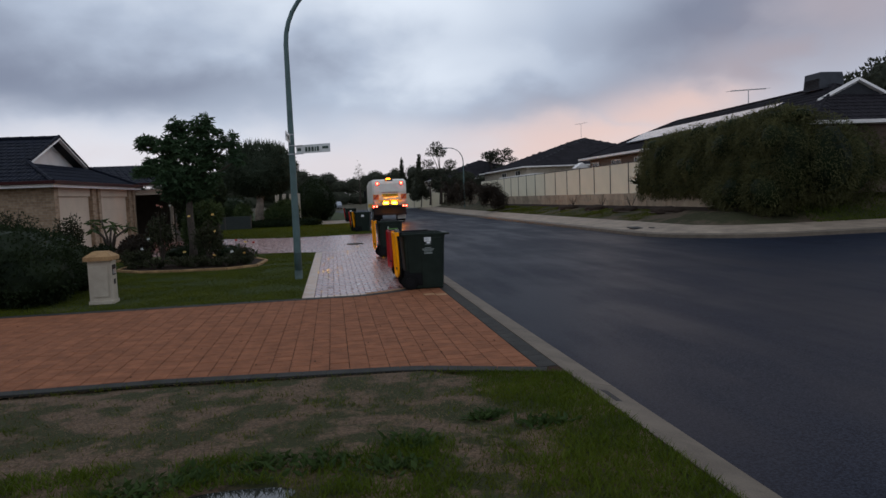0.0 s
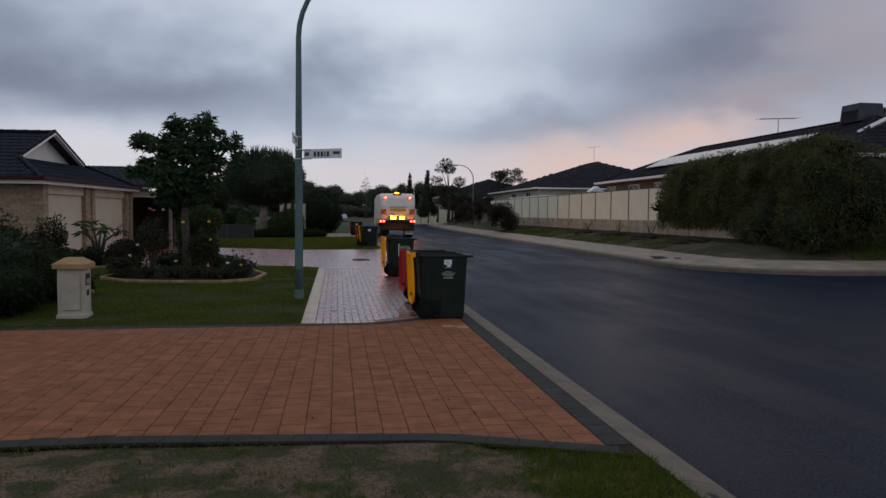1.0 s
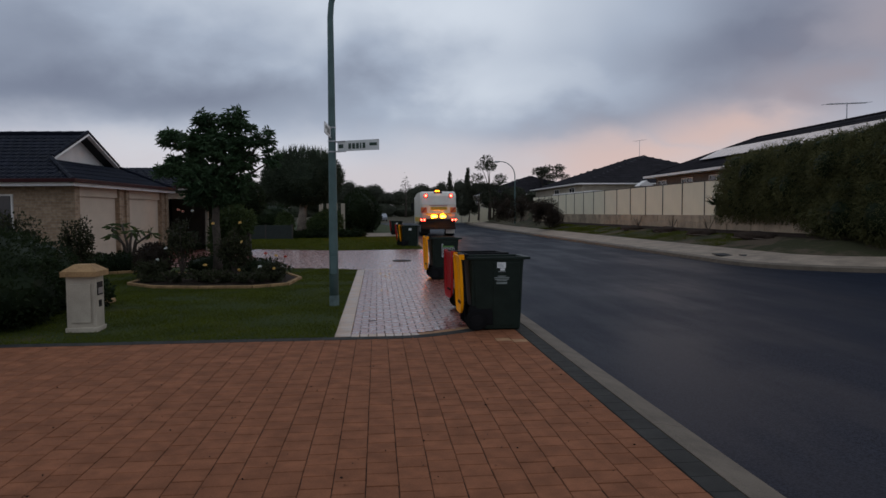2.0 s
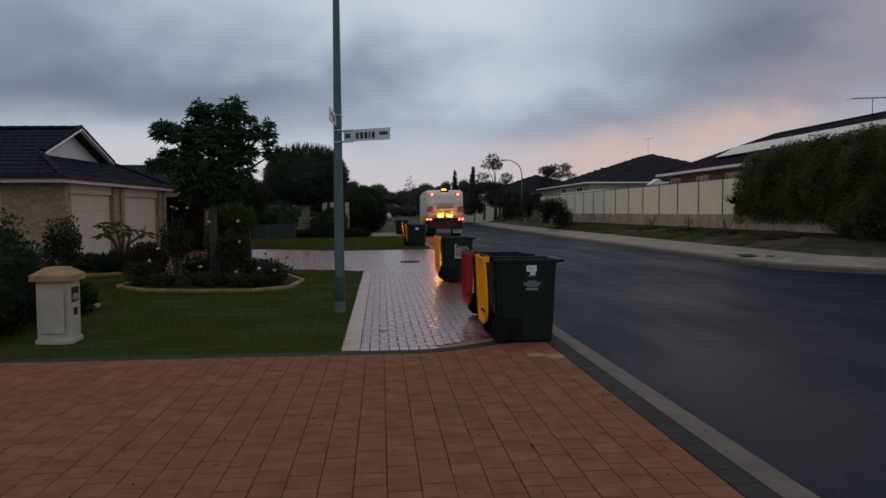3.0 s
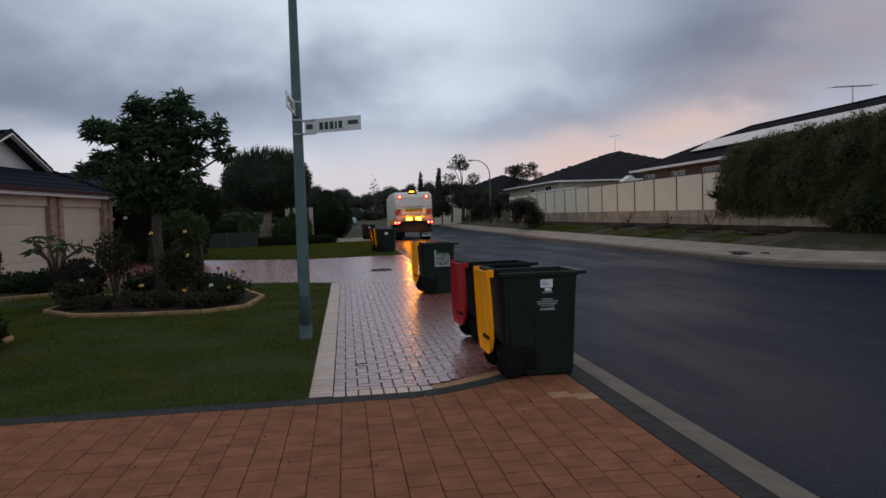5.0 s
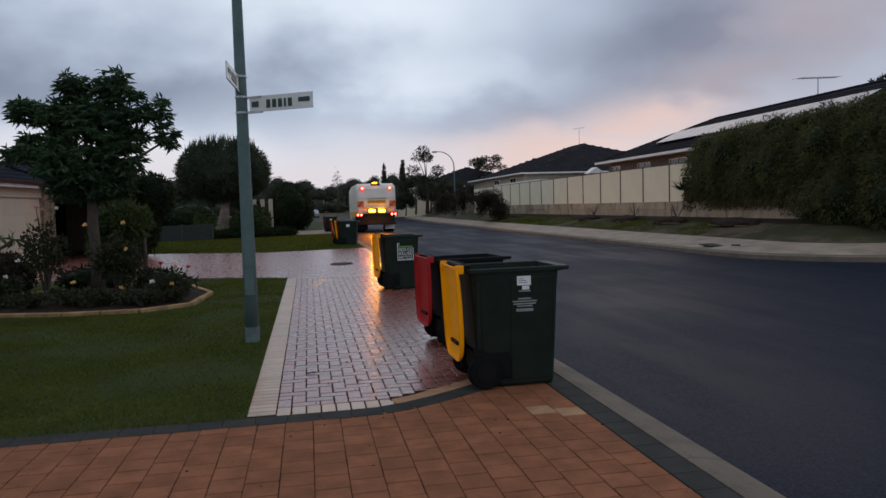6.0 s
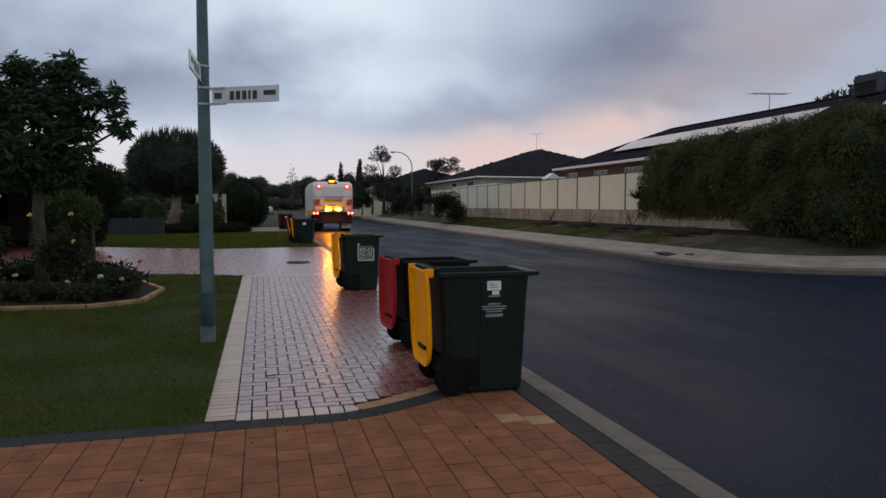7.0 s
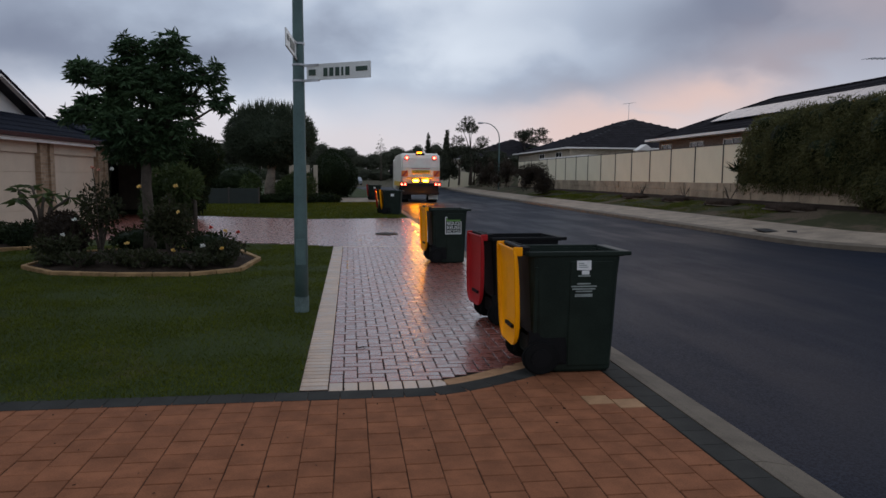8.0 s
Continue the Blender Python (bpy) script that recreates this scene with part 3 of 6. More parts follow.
def near_y(x):
    """Near edge of the terracotta driveway."""
    if x < -1.0:
        return -5.08
    if x < 1.3:
        return -5.08 - 0.22 * (x + 1.0) / 2.3
    return -5.30 - 0.42 * (x - 1.3) / 1.1


def sheet(name, poly, z, material, label):
    bm = bmesh.new()
    f = bm.faces.new([bm.verts.new((px, py, z)) for px, py in poly])
    bmesh.ops.triangulate(bm, faces=[f])
    return tagged(part(name, bm, material), label, kind="structure")


def curve_poly(fn, x0, x1, n=24):
    return [(x0 + (x1 - x0) * i / n, fn(x0 + (x1 - x0) * i / n)) for i in range(n + 1)]


verge = grid_sheet("verge_near", np.linspace(-16, 2.6, 63), np.linspace(-30, -4.9, 84), lambda px, py: -0.012 + 0.012 * noise.noise(Vector((px * 1.3, py * 1.3, 0))) - (0.03 if py > near_y(px) - 0.16 else 0) - 0.05 * math.exp(-((px + 0.04) ** 2 + ((py + 7.98) * 1.6) ** 2) / 0.18), M["verge"], "patchy worn grass verge with bare soil")
sheet("driveway_bed", [(-16, -5.0)] + curve_poly(lambda px: near_y(px) - 0.15, -12, 2.6) + [(2.6, 0.9), (2.2, 0.62)] + [(px, py + 0.15) for px, py in reversed(curve_poly(header_y, -12, 2.1))] + [(-16, -0.1)], -0.006, M["joint_drive"], "dark sand in the driveway joints")
sheet("path_bed", [(0.0, -0.02), (0.9, -0.02), (1.5, 0.22), (2.2, 0.62), (2.6, 0.9), (2.6, 21.2), (-1.0, 20.6), (-6.0, 23.0), (-12.0, 26.0), (-12.0, 15.5), (-6.0, 12.6), (-1.2, 11.2), (0.0, 10.5)], -0.0055, M["joint"], "dark sand in the path joints")
lawn_poly = [(-16, -0.05), (0.0, -0.06), (0.0, 10.5), (-1.2, 11.2), (-6.0, 12.6), (-12.0, 15.5), (-16, 16)]
sheet("lawn", lawn_poly, -0.002, M["lawn"], "short dark green lawn in front of the house")
sheet("lawn_next_door", [(-14, 27.0), (-6.0, 23.0), (-1.0, 20.6), (2.6, 21.2), (2.6, 38.4), (-14, 35.0)], -0.003, M["lawn"], "green lawn of the next garden")
sheet("driveway_concrete", [(-14, 35.0), (2.6, 38.4), (2.6, 46.0), (-14, 46.0)], -0.006, M["walk"], "pale concrete driveway of the next garden")
sheet("lawn_far", [(-30, 46.0), (2.6, 46.0), (2.75, 72), (0.5, 96), (-10, 120), (-60, 150), (-60, 46)], -0.02, M["lawn"], "far green lawn beside the road")

# ---- houses ----


def roof_face(t, pts, material, tiled=True, course=0.34, across=0.30):
    """One plane of a roof: pts run along the eave first, then round. A solid plate with courses of lapped tiles."""
    bm = slab(bmesh.new(), pts, 0.05)
    plane = part("roof", bm, M["under"], t)
    if not tiled:
        plane.data.materials[0] = material
        return plane
    P = [Vector(p) for p in pts]
    u = (P[1] - P[0]).normalized()
    n = u.cross(P[2] - P[1]).normalized()
    if n.z < 0:
        n = -n
    w = n.cross(u).normalized()
    if w.z < 0:
        w = -w
    poly = [((p - P[0]).dot(u), (p - P[0]).dot(w)) for p in P]
    us, ws = [p[0] for p in poly], [p[1] for p in poly]
    v, f = [], []
    rows = int(max(ws) / course) + 1
    for r in range(rows):
        b = r * course
        k = int((max(us) - min(us)) / across) + 2
        for i in range(k):
            a = min(us) + (i - 0.5 * (r % 2)) * across
            if not inside(poly, a + across / 2, b + course / 2):
                continue
            base = len(v)
            prof = ((0.0, 0.022), (0.25, 0.052), (0.5, 0.030), (0.75, 0.052), (1.0, 0.022))
            for s, h in prof:
                q = P[0] + u * (a + s * across) + w * (b - 0.03)
                v += [q + n * 0.0, q + n * h, q + w * (course + 0.03) + n * (h - 0.02)]
            for s in range(4):
                o = base + 3 * s
                f += [(o, o + 3, o + 4, o + 1), (o + 1, o + 4, o + 5, o + 2)]
    if f:
        tagged(quads("roof_tile", [tuple(q) for q in v], f, material, plane), kind="stuff")
    return plane


CAPS = {}


def ridge_cap(t, a, b, material, r=0.10, single=True):
    """A line of half-round capping tiles, each overlapping the next."""
    a, b = Vector(a), Vector(b)
    n = max(1, int((b - a).length / 0.42))
    if not single:
        bm = bmesh.new()
        for i in range(n):
            tube(bm, [a.lerp(b, i / n), a.lerp(b, (i + 1.08) / n)], [r, r * 0.86], 8)
        return tagged(part("ridge_capping", bm, material, t), kind="stuff")
    L = round((b - a).length / n, 3)
    key = (L, r, material.name)
    if key not in CAPS:
        bm = tube(bmesh.new(), [(0, 0, 0), (L * 1.08, 0, 0)], [r, r * 0.86], 8)
        me = bpy.data.meshes.new("ridge_cap")
        bm.to_mesh(me)
        bm.free()
        me.materials.append(material)
        CAPS[key] = me
    for i in range(n):
        ob = new("ridge_cap", CAPS[key])
        ob.parent = t
        ob.matrix_local = Matrix.Translation(a.lerp(b, i / n)) @ (b - a).to_track_quat("X", "Z").to_matrix().to_4x4()


def window(t, m, w, h, bars=1):
    """A window set in a wall plane: local x along the wall, z up, y outward."""
    fr = bmesh.new()
    for x0, x1, z0, z1 in ((0, w, 0, 0.05), (0, w, h - 0.05, h), (0, 0.05, 0.05, h - 0.05), (w - 0.05, w, 0.05, h - 0.05)):
        box(fr, x0, x1, -0.02, 0.05, z0, z1)
    for i in range(bars):
        x = w * (i + 1) / (bars + 1)
        box(fr, x - 0.02, x + 0.02, -0.02, 0.04, 0.05, h - 0.05)
    fr.transform(m)
    wn = part("window", fr, M["white"], t, "white framed window")
    g = boxed(0.05, w - 0.05, -0.01, 0.01, 0.05, h - 0.05)
    g.transform(m)
    part("pane", g, M["glass"], wn)
    s = boxed(-0.05, w + 0.05, -0.02, 0.09, -0.06, 0.0)
    s.transform(m)
    part("sill", s, M["brick"], wn)


def near_house():
    t = thing("house", pose(-8.30, 12.45, 0, 0, 0, -4), "single-storey cream brick house with a dark tiled gablet roof", "house")
    Z, L, W = 2.55, -17.0, 8.3
    peak, base, gx, gy = 4.38, 3.34, -1.55, 1.79
    # walls: brick with two wide cream doors to the street
    x1 = -0.25
    for a, b in ((0.45, 0.75), (3.5, 4.3), (7.3, 8.05)):
        part("wall", boxed(x1 - 0.24, x1, a, b, 0, Z - 0.08), M["brick"], t)
        for k in range(2):
            part("pier", boxed(x1 - 0.02, x1 + 0.07, a + k * (b - a - 0.24) if b - a > 0.5 else a, a + k * (b - a - 0.24) + 0.24 if b - a > 0.5 else b, 0, Z - 0.12, 0.006), M["brick"], t) if (b - a > 0.5 or k == 0) else None
    part("lintel", boxed(x1 - 0.22, x1 - 0.01, 0.75, 7.3, 2.14, Z - 0.08), M["door"], t)
    for a, b in ((0.75, 3.5), (4.3, 7.3)):
        d = boxed(x1 - 0.15, x1 - 0.09, a, b, 0.02, 2.14)
        dp = part("garage_door", d, M["door"], t, "plain cream sectional garage door")
        for k in range(4):
            part("panel", boxed(x1 - 0.092, x1 - 0.078, a + 0.03, b - 0.03, 0.05 + k * 0.525, 0.05 + k * 0.525 + 0.50, 0.004), M["door"], dp)
    part("wall", boxed(L, -0.49, 0.45, 0.69, 0, Z - 0.08), M["brick"], t)
    for wx in (-3.9, -9.5):
        window(t, Matrix.Translation((wx, 0.447, 1.0)) @ Matrix.Rotation(math.pi, 4, "Z") @ Matrix.Translation((-1.9, 0, 0)), 1.9, 1.2)
    part("wall", boxed(L, -0.49, 7.81, 8.05, 0, Z - 0.08), M["brick"], t)
    part("wall", boxed(L - 0.24, L, 0.45, 7.85, 0, Z - 0.08), M["brick"], t)
    # eaves, fascia and gutter
    part("soffit", boxed(L, -0.02, 0.02, W - 0.02, Z - 0.08, Z - 0.05), M["white"], t)
    for nm, b, m in (("fascia", (0.0, 0.025, 0.0, W, Z - 0.13, Z + 0.02), "white"), ("fascia", (L, -0.0, -0.025, 0.0, Z - 0.13, Z + 0.02), "white"),
                     ("gutter", (0.027, 0.12, -0.12, W, Z - 0.02, Z + 0.09), "gutter"), ("gutter", (L, 0.12, -0.13, -0.027, Z - 0.02, Z + 0.09), "gutter")):
        part(nm, boxed(*b, 0.008), M[m], t)
    # roof
    roof_face(t, [(L, 0, Z), (0, 0, Z), (gx, gy, base), (gx, 4.15, peak), (L, 4.15, peak)], M["tile"])
    roof_face(t, [(0, 0, Z), (0, W, Z), (gx, W - gy, base), (gx, gy, base)], M["tile"])
    roof_face(t, [(0, W, Z), (L, W, Z), (L, 4.15, peak), (gx, 4.15, peak), (gx, W - gy, base)], M["tile"])
    ridge_cap(t, (gx, 4.15, peak + 0.03), (L, 4.15, peak + 0.03), M["tile"])
    for a in ((0, 0, Z + 0.05, gx, gy, base + 0.05), (0, W, Z + 0.05, gx, W - gy, base + 0.05)):
        ridge_cap(t, a[:3], a[3:], M["tile"], 0.08)
    g = bmesh.new()
    a, b = [g.verts.new((gx - 0.38, yy, zz)) for yy, zz in ((gy, base - 0.02), (W - gy, base - 0.02), (4.15, peak - 0.06))], [g.verts.new((gx - 0.46, yy, zz)) for yy, zz in ((gy, base - 0.02), (W - gy, base - 0.02), (4.15, peak - 0.06))]
    g.faces.new(a), g.faces.new(b[::-1])
    for i in range(3):
        g.faces.new((a[i], b[i], b[(i + 1) % 3], a[(i + 1) % 3]))
    part("gable", g, M["white"], t, "white boarded gablet")
    part("ledge", boxed(gx - 0.5, gx + 0.02, gy, W - gy, base - 0.06, base - 0.005), M["tile"], t)
    for s in (gy, W - gy):
        bb = bmesh.new()
        tube(bb, [(gx + 0.03, s, base + 0.02), (gx + 0.03, 4.15, peak + 0.0)], [0.085, 0.085], 4)
        part("barge_board", bb, M["white"], t)
        ridge_cap(t, (gx + 0.05, s, base + 0.10), (gx + 0.05, 4.15, peak + 0.08), M["tile"], 0.07)
    return t


near_house()


def carport():
    t = thing("carport", pose(-8.3, 21.6, 0), "carport with a cream beam under a tiled roof, deep in shade", "carport")
    part("beam", boxed(-1.6, 1.75, 0.0, 0.16, 2.22, 2.46, 0.006), M["door"], t)
    part("roof", boxed(-1.6, 1.7, 0.17, 6.0, 2.40, 2.48), M["under"], t)
    for px in (-1.5, 1.62):
        part("post", boxed(px - 0.06, px + 0.06, 0.02, 0.14, 0, 2.22), M["render"], t)
    part("back_wall", boxed(-1.6, 1.7, 6.0, 6.1, 0, 2.40), M["render"], t)
    roof_face(t, [(-3.2, -0.35, 2.72), (2.1, -0.35, 2.72), (1.3, 3.6, 3.75), (-3.2, 3.6, 3.75)], M["tile"])
    part("fascia", boxed(-3.2, 2.1, -0.38, -0.355, 2.58, 2.74), M["white"], t)
    part("gutter", boxed(-3.2, 2.1, -0.47, -0.383, 2.66, 2.76, 0.008), M["gutter"], t)
    part("side_screen", boxed(1.62, 1.70, 0.3, 6.0, 0, 2.38), M["dark"], t)
    part("side_screen", boxed(-1.6, -1.52, 0.3, 6.0, 0, 2.38), M["dark"], t)
    return t


carport()


def hip_house(name, x0, x1, y0, y1, z, eave, ridge_a, ridge_b, label, tile, wall, course=0.36, openings=(), name_single=False):
    """A hipped house: eave rectangle and a ridge from ridge_a to ridge_b (along y)."""
    t = thing(name, pose(x0, y0, z), label, "house")
    o = Vector((x0, y0, z))
    q = lambda p: tuple(Vector(p) - o)
    w = 0.5
    bm = bmesh.new()
    box(bm, w, w + 0.25, w, y1 - y0 - w, 0, eave - z)
    west = part("wall", bm, wall, t)
    part("wall", boxed(x1 - x0 - w - 0.25, x1 - x0 - w, w, y1 - y0 - w, 0, eave - z), wall, t)
    part("wall", boxed(w + 0.25, x1 - x0 - w - 0.25, w, w + 0.25, 0, eave - z), wall, t)
    part("wall", boxed(w + 0.25, x1 - x0 - w - 0.25, y1 - y0 - w - 0.25, y1 - y0 - w, 0, eave - z), wall, t)
    c = [(x0, y0, eave), (x1, y0, eave), (x1, y1, eave), (x0, y1, eave)]
    A, B = ridge_a, ridge_b
    for pts in ([c[3], c[0], A, B], [c[0], c[1], A], [c[1], c[2], B, A], [c[2], c[3], B]):
        roof_face(t, [q(p) for p in pts], tile, y0 < 50 or pts[0] != c[1], course, 0.42)
    for a, b in ((c[0], A), (c[1], A), (c[2], B), (c[3], B), (A, B)) if y0 < 50 else ():
        ridge_cap(t, tuple(Vector(q(a)) + Vector((0, 0, 0.03))), tuple(Vector(q(b)) + Vector((0, 0, 0.03))), tile, 0.06, name_single)
    X, Y, E = x1 - x0, y1 - y0, eave - z
    part("soffit", boxed(0.03, X - 0.03, 0.03, Y - 0.03, E - 0.10, E - 0.07), M["white"], t)
    for b in ((-0.12, 0.0, -0.12, Y + 0.12, E - 0.10, E + 0.03), (X, X + 0.12, -0.12, Y + 0.12, E - 0.10, E + 0.03), (0.0, X, -0.12, 0.0, E - 0.10, E + 0.03), (0.0, X, Y, Y + 0.12, E - 0.10, E + 0.03)):
        part("gutter", boxed(*b, 0.01), M["white"], t)
    for (yy, ww, hh, zz) in openings:
        window(t, Matrix.Translation((w - 0.003, yy + ww, zz)) @ Matrix.Rotation(math.pi / 2, 4, "Z") @ Matrix.Translation((-ww, 0, 0)), ww, hh)
    return t


h1 = hip_house("house", 17.4, 25.0, 10.5, 33.6, 1.14, 3.72, (21.1, 14.0, 5.50), (21.1, 27.2, 5.50), "brown brick house with a charcoal tiled hip roof and solar panels", M["tile_far"], M["brick_brown"], openings=((14.0, 1.6, 0.8, 1.5), (17.5, 1.4, 0.8, 1.5), (21.0, 1.2, 0.8, 1.5)))
h2 = hip_house("house", 20.0, 40.0, 57.0, 78.0, 1.7, 4.30, (30.0, 66.0, 7.70), (30.0, 70.0, 7.70), "low house with a broad charcoal hip roof", M["tile_far"], M["render"], 0.6, openings=((3.0, 2.0, 1.1, 1.2), (9.0, 2.0, 1.1, 1.2)))
h3 = hip_house("house", 15.5, 33.0, 88.0, 104.0, 1.6, 4.1, (23.6, 94.0, 6.95), (23.6, 98.0, 6.95), "far house with a dark hip roof", M["tile_far"], M["render"], 0.6, openings=((3.0, 2.0, 1.1, 1.2), (9.0, 2.0, 1.1, 1.2)))

# gablet at the south end of the brown brick house
g = bmesh.new()
prof = ((-1.55, 0.0), (1.55, 0.0), (0.0, 0.72))
a, b = [g.verts.new((px, 0, pz)) for px, pz in prof], [g.verts.new((px, 1.6, pz)) for px, pz in prof]
g.faces.new(a), g.faces.new(b[::-1])
for i in range(3):
    g.faces.new((a[i], a[(i + 1) % 3], b[(i + 1) % 3], b[i]))
g.transform(Matrix.Translation((3.8, 2.4, 3.55)))
gp = part("gable", g, M["under"], h1, "dark gablet with white barge boards")
for s in (-1, 1):
    bb = bmesh.new()
    tube(bb, [(3.8 + s * 1.75, 2.36, 3.58), (3.8, 2.36, 4.40)], [0.09, 0.09], 4)
    part("barge_board", bb, M["white"], h1)

# solar panels on the street side of the brown brick roof
sl = (5.50 - 3.72) / (21.1 - 17.4)
ang = math.degrees(math.atan(sl))
sol = thing("solar_array", pose(17.4, 0, 3.72), "long row of dark blue solar panels reflecting the sky", "solar panel")
for i in range(13):
    at = Matrix.Translation((1.05, 28.55 - (i + 1) * 1.02, 1.05 * sl + 0.14)) @ Matrix.Rotation(-math.radians(ang), 4, "Y")
    bm = boxed(0.02, 1.42, 0.0, 1.0, 0.0, 0.04, 0.004)
    bm.transform(at)
    part("panel", bm, M["solar"], sol)
    for k in range(2):
        bm = boxed(0.3 + k * 0.9, 0.36 + k * 0.9, 0.0, 1.0, -0.16, 0.0)
        bm.transform(at)
        part("rail", bm, M["steel"], sol)

ac = thing("roof_cooler", pose(21.1, 14.7, 5.36), "dark evaporative cooler box on the roof ridge", "air conditioner")
bm = boxed(-0.55, 0.55, -0.55, 0.55, 0.0, 0.72, 0.05)
for v in bm.verts:
    if v.co.z > 0.5:
        v.co.x *= 0.92
        v.co.y *= 0.92
body = part("body", bm, M["cooler"], ac)
for k in range(7):
    part("louvre", boxed(-0.555, -0.535, -0.44, 0.44, 0.06 + k * 0.06, 0.09 + k * 0.06), M["black"], body)


def antenna(x, y, z, h, w, label, elements=7):
    t = thing("tv_antenna", pose(x, y, z, 0, 0, 20), label, "antenna")
    part("mast", tube(bmesh.new(), [(0, 0, 0), (0, 0, h)], [0.025, 0.02], 8), M["steel"], t)
    part("boom", tube(bmesh.new(), [(-w / 2, 0, h - 0.08), (w / 2, 0, h + 0.14)], [0.018, 0.018], 6), M["steel"], t)
    for i in range(elements):
        k = i / (elements - 1)
        part("element", tube(bmesh.new(), [(-w / 2 + k * w, -0.28, h - 0.07 + 0.22 * k), (-w / 2 + k * w, 0.28, h - 0.07 + 0.22 * k)], [0.009, 0.009], 5), M["steel"], t)
    return t


antenna(21.1, 20.0, 5.45, 0.75, 2.6, "spindly television antenna on the roof ridge", 9)
antenna(30.3, 68.0, 7.55, 2.0, 1.5, "thin mast antenna on a far roof", 3)

# ---- the far side: wall, fence, hedge ----
wallt = thing("retaining_wall", pose(15.95, 22, 0.5), "low cream limestone block retaining wall under the fence", "wall")
blk = boxed(-0.17, 0.17, -0.49, 0.49, -0.17, 0.17, 0.015)
first = part("block", blk, M["limestone"], wallt)
rngw = random.Random(4)
n = 0
for r in range(3):
    yy = 14.2 + 0.5 * (r % 2)
    while yy < 58:
        ob = first if n == 0 else new("block", first.data)
        ob.parent = wallt
        ob.location = (rngw.uniform(-0.02, 0.02) - 0.03 * r * 0, yy - 22, 0.0 + r * 0.345 + 0.05 - 0.03)
        ob.rotation_euler = (0, 0, rngw.uniform(-0.01, 0.01))
        n += 1
        yy += 1.0

fence = thing("fence", pose(16.0, 22.72, 1.22), "cream sheet fence with thin dark posts above a wall", "fence")
sheet_bm = boxed(-0.004, 0.012, 0.03, 2.39, 0.03, 1.76, 0.003)
p0 = part("panel", sheet_bm, M["fence"], fence)
post0 = part("post", boxed(-0.03, 0.045, -0.028, 0.028, -0.02, 1.80), M["post"], fence)
rail0 = part("rail", boxed(-0.012, 0.030, 0.03, 2.35, 1.745, 1.785), M["post"], fence)
foot0 = part("rail", boxed(-0.012, 0.030, 0.03, 2.35, 0.0, 0.035), M["post"], fence)
for k in range(-1, 15):
    dy = (k + 0.0) * 2.42
    for src in (p0, post0, rail0, foot0):
        if k == 0:
            continue
        ob = new(src.name.split(".")[0], src.data)
        ob.parent = fence
        ob.location = (0, dy, 0)

hedge_lobes = [(16.55 + 0.08 * math.sin(k * 2.7), 10.6 + 0.69 * k, 2.40 + 0.10 * math.sin(k * 1.9), 1.15, 1.15, 1.55 + 0.12 * math.sin(k * 1.3) + 0.022 * (14 - k)) for k in range(15)]
hedge_lobes += [(17.6 + 1.5 * k, 10.1 + 0.75 * k, 2.35 - 0.14 * k, 1.25, 1.0, 1.60 - 0.12 * k) for k in range(4)]
hedge_lobes += [(16.35, 20.45, 2.1, 0.75, 0.85, 1.55), (16.1, 20.7, 1.5, 0.5, 0.7, 0.6)]
hedge_lobes += [(15.95, 11.6 + 0.85 * k, 1.95, 0.62, 1.2, 0.88) for k in range(10)]
hedge_lobes += [(15.75 + 0.2 * math.sin(k * 2.1), 10.6 + 0.75 * k, 1.35, 0.8, 0.8, 0.85) for k in range(5)]
# billows that break the clipped face
rl = random.Random(77)
for k in range(34):
    yy = rl.uniform(10.2, 20.4)
    hedge_lobes.append((15.75 + rl.uniform(-0.1, 0.35), yy, rl.uniform(1.9, 3.3), rl.uniform(0.35, 0.6), rl.uniform(0.4, 0.7), rl.uniform(0.4, 0.75)))
for k in range(16):
    hedge_lobes.append((16.5 + rl.uniform(-0.5, 0.4), 10.4 + 0.62 * k, 3.62 + 0.025 * (16 - k) + rl.uniform(-0.15, 0.1), 0.5, rl.uniform(0.35, 0.6), rl.uniform(0.25, 0.42)))
# the heart's darker leaf colour stands for shade in the hedge's crevices
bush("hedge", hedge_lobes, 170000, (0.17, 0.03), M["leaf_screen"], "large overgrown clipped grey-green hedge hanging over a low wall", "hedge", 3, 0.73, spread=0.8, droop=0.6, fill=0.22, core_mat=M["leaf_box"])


def spiky(name, x, y, z, n, length, label, seed):
    t = thing(name, pose(x, y, z), label, "plant")
    rng = np.random.default_rng(seed)
    d = rng.normal(0, 1, (n, 3))
    d[:, 2] = np.abs(d[:, 2]) * 0.8 + 0.1
    d /= np.linalg.norm(d, axis=1)[:, None]
    leaves("frond", np.zeros((n, 3)), d, length, 0.05, M["leaf_box"], t, rng, 0.05)
    part("stem", tube(bmesh.new(), [(0, 0, -0.9), (0, 0, 0.02)], [0.07, 0.05], 8), M["bark"], t)
    return t


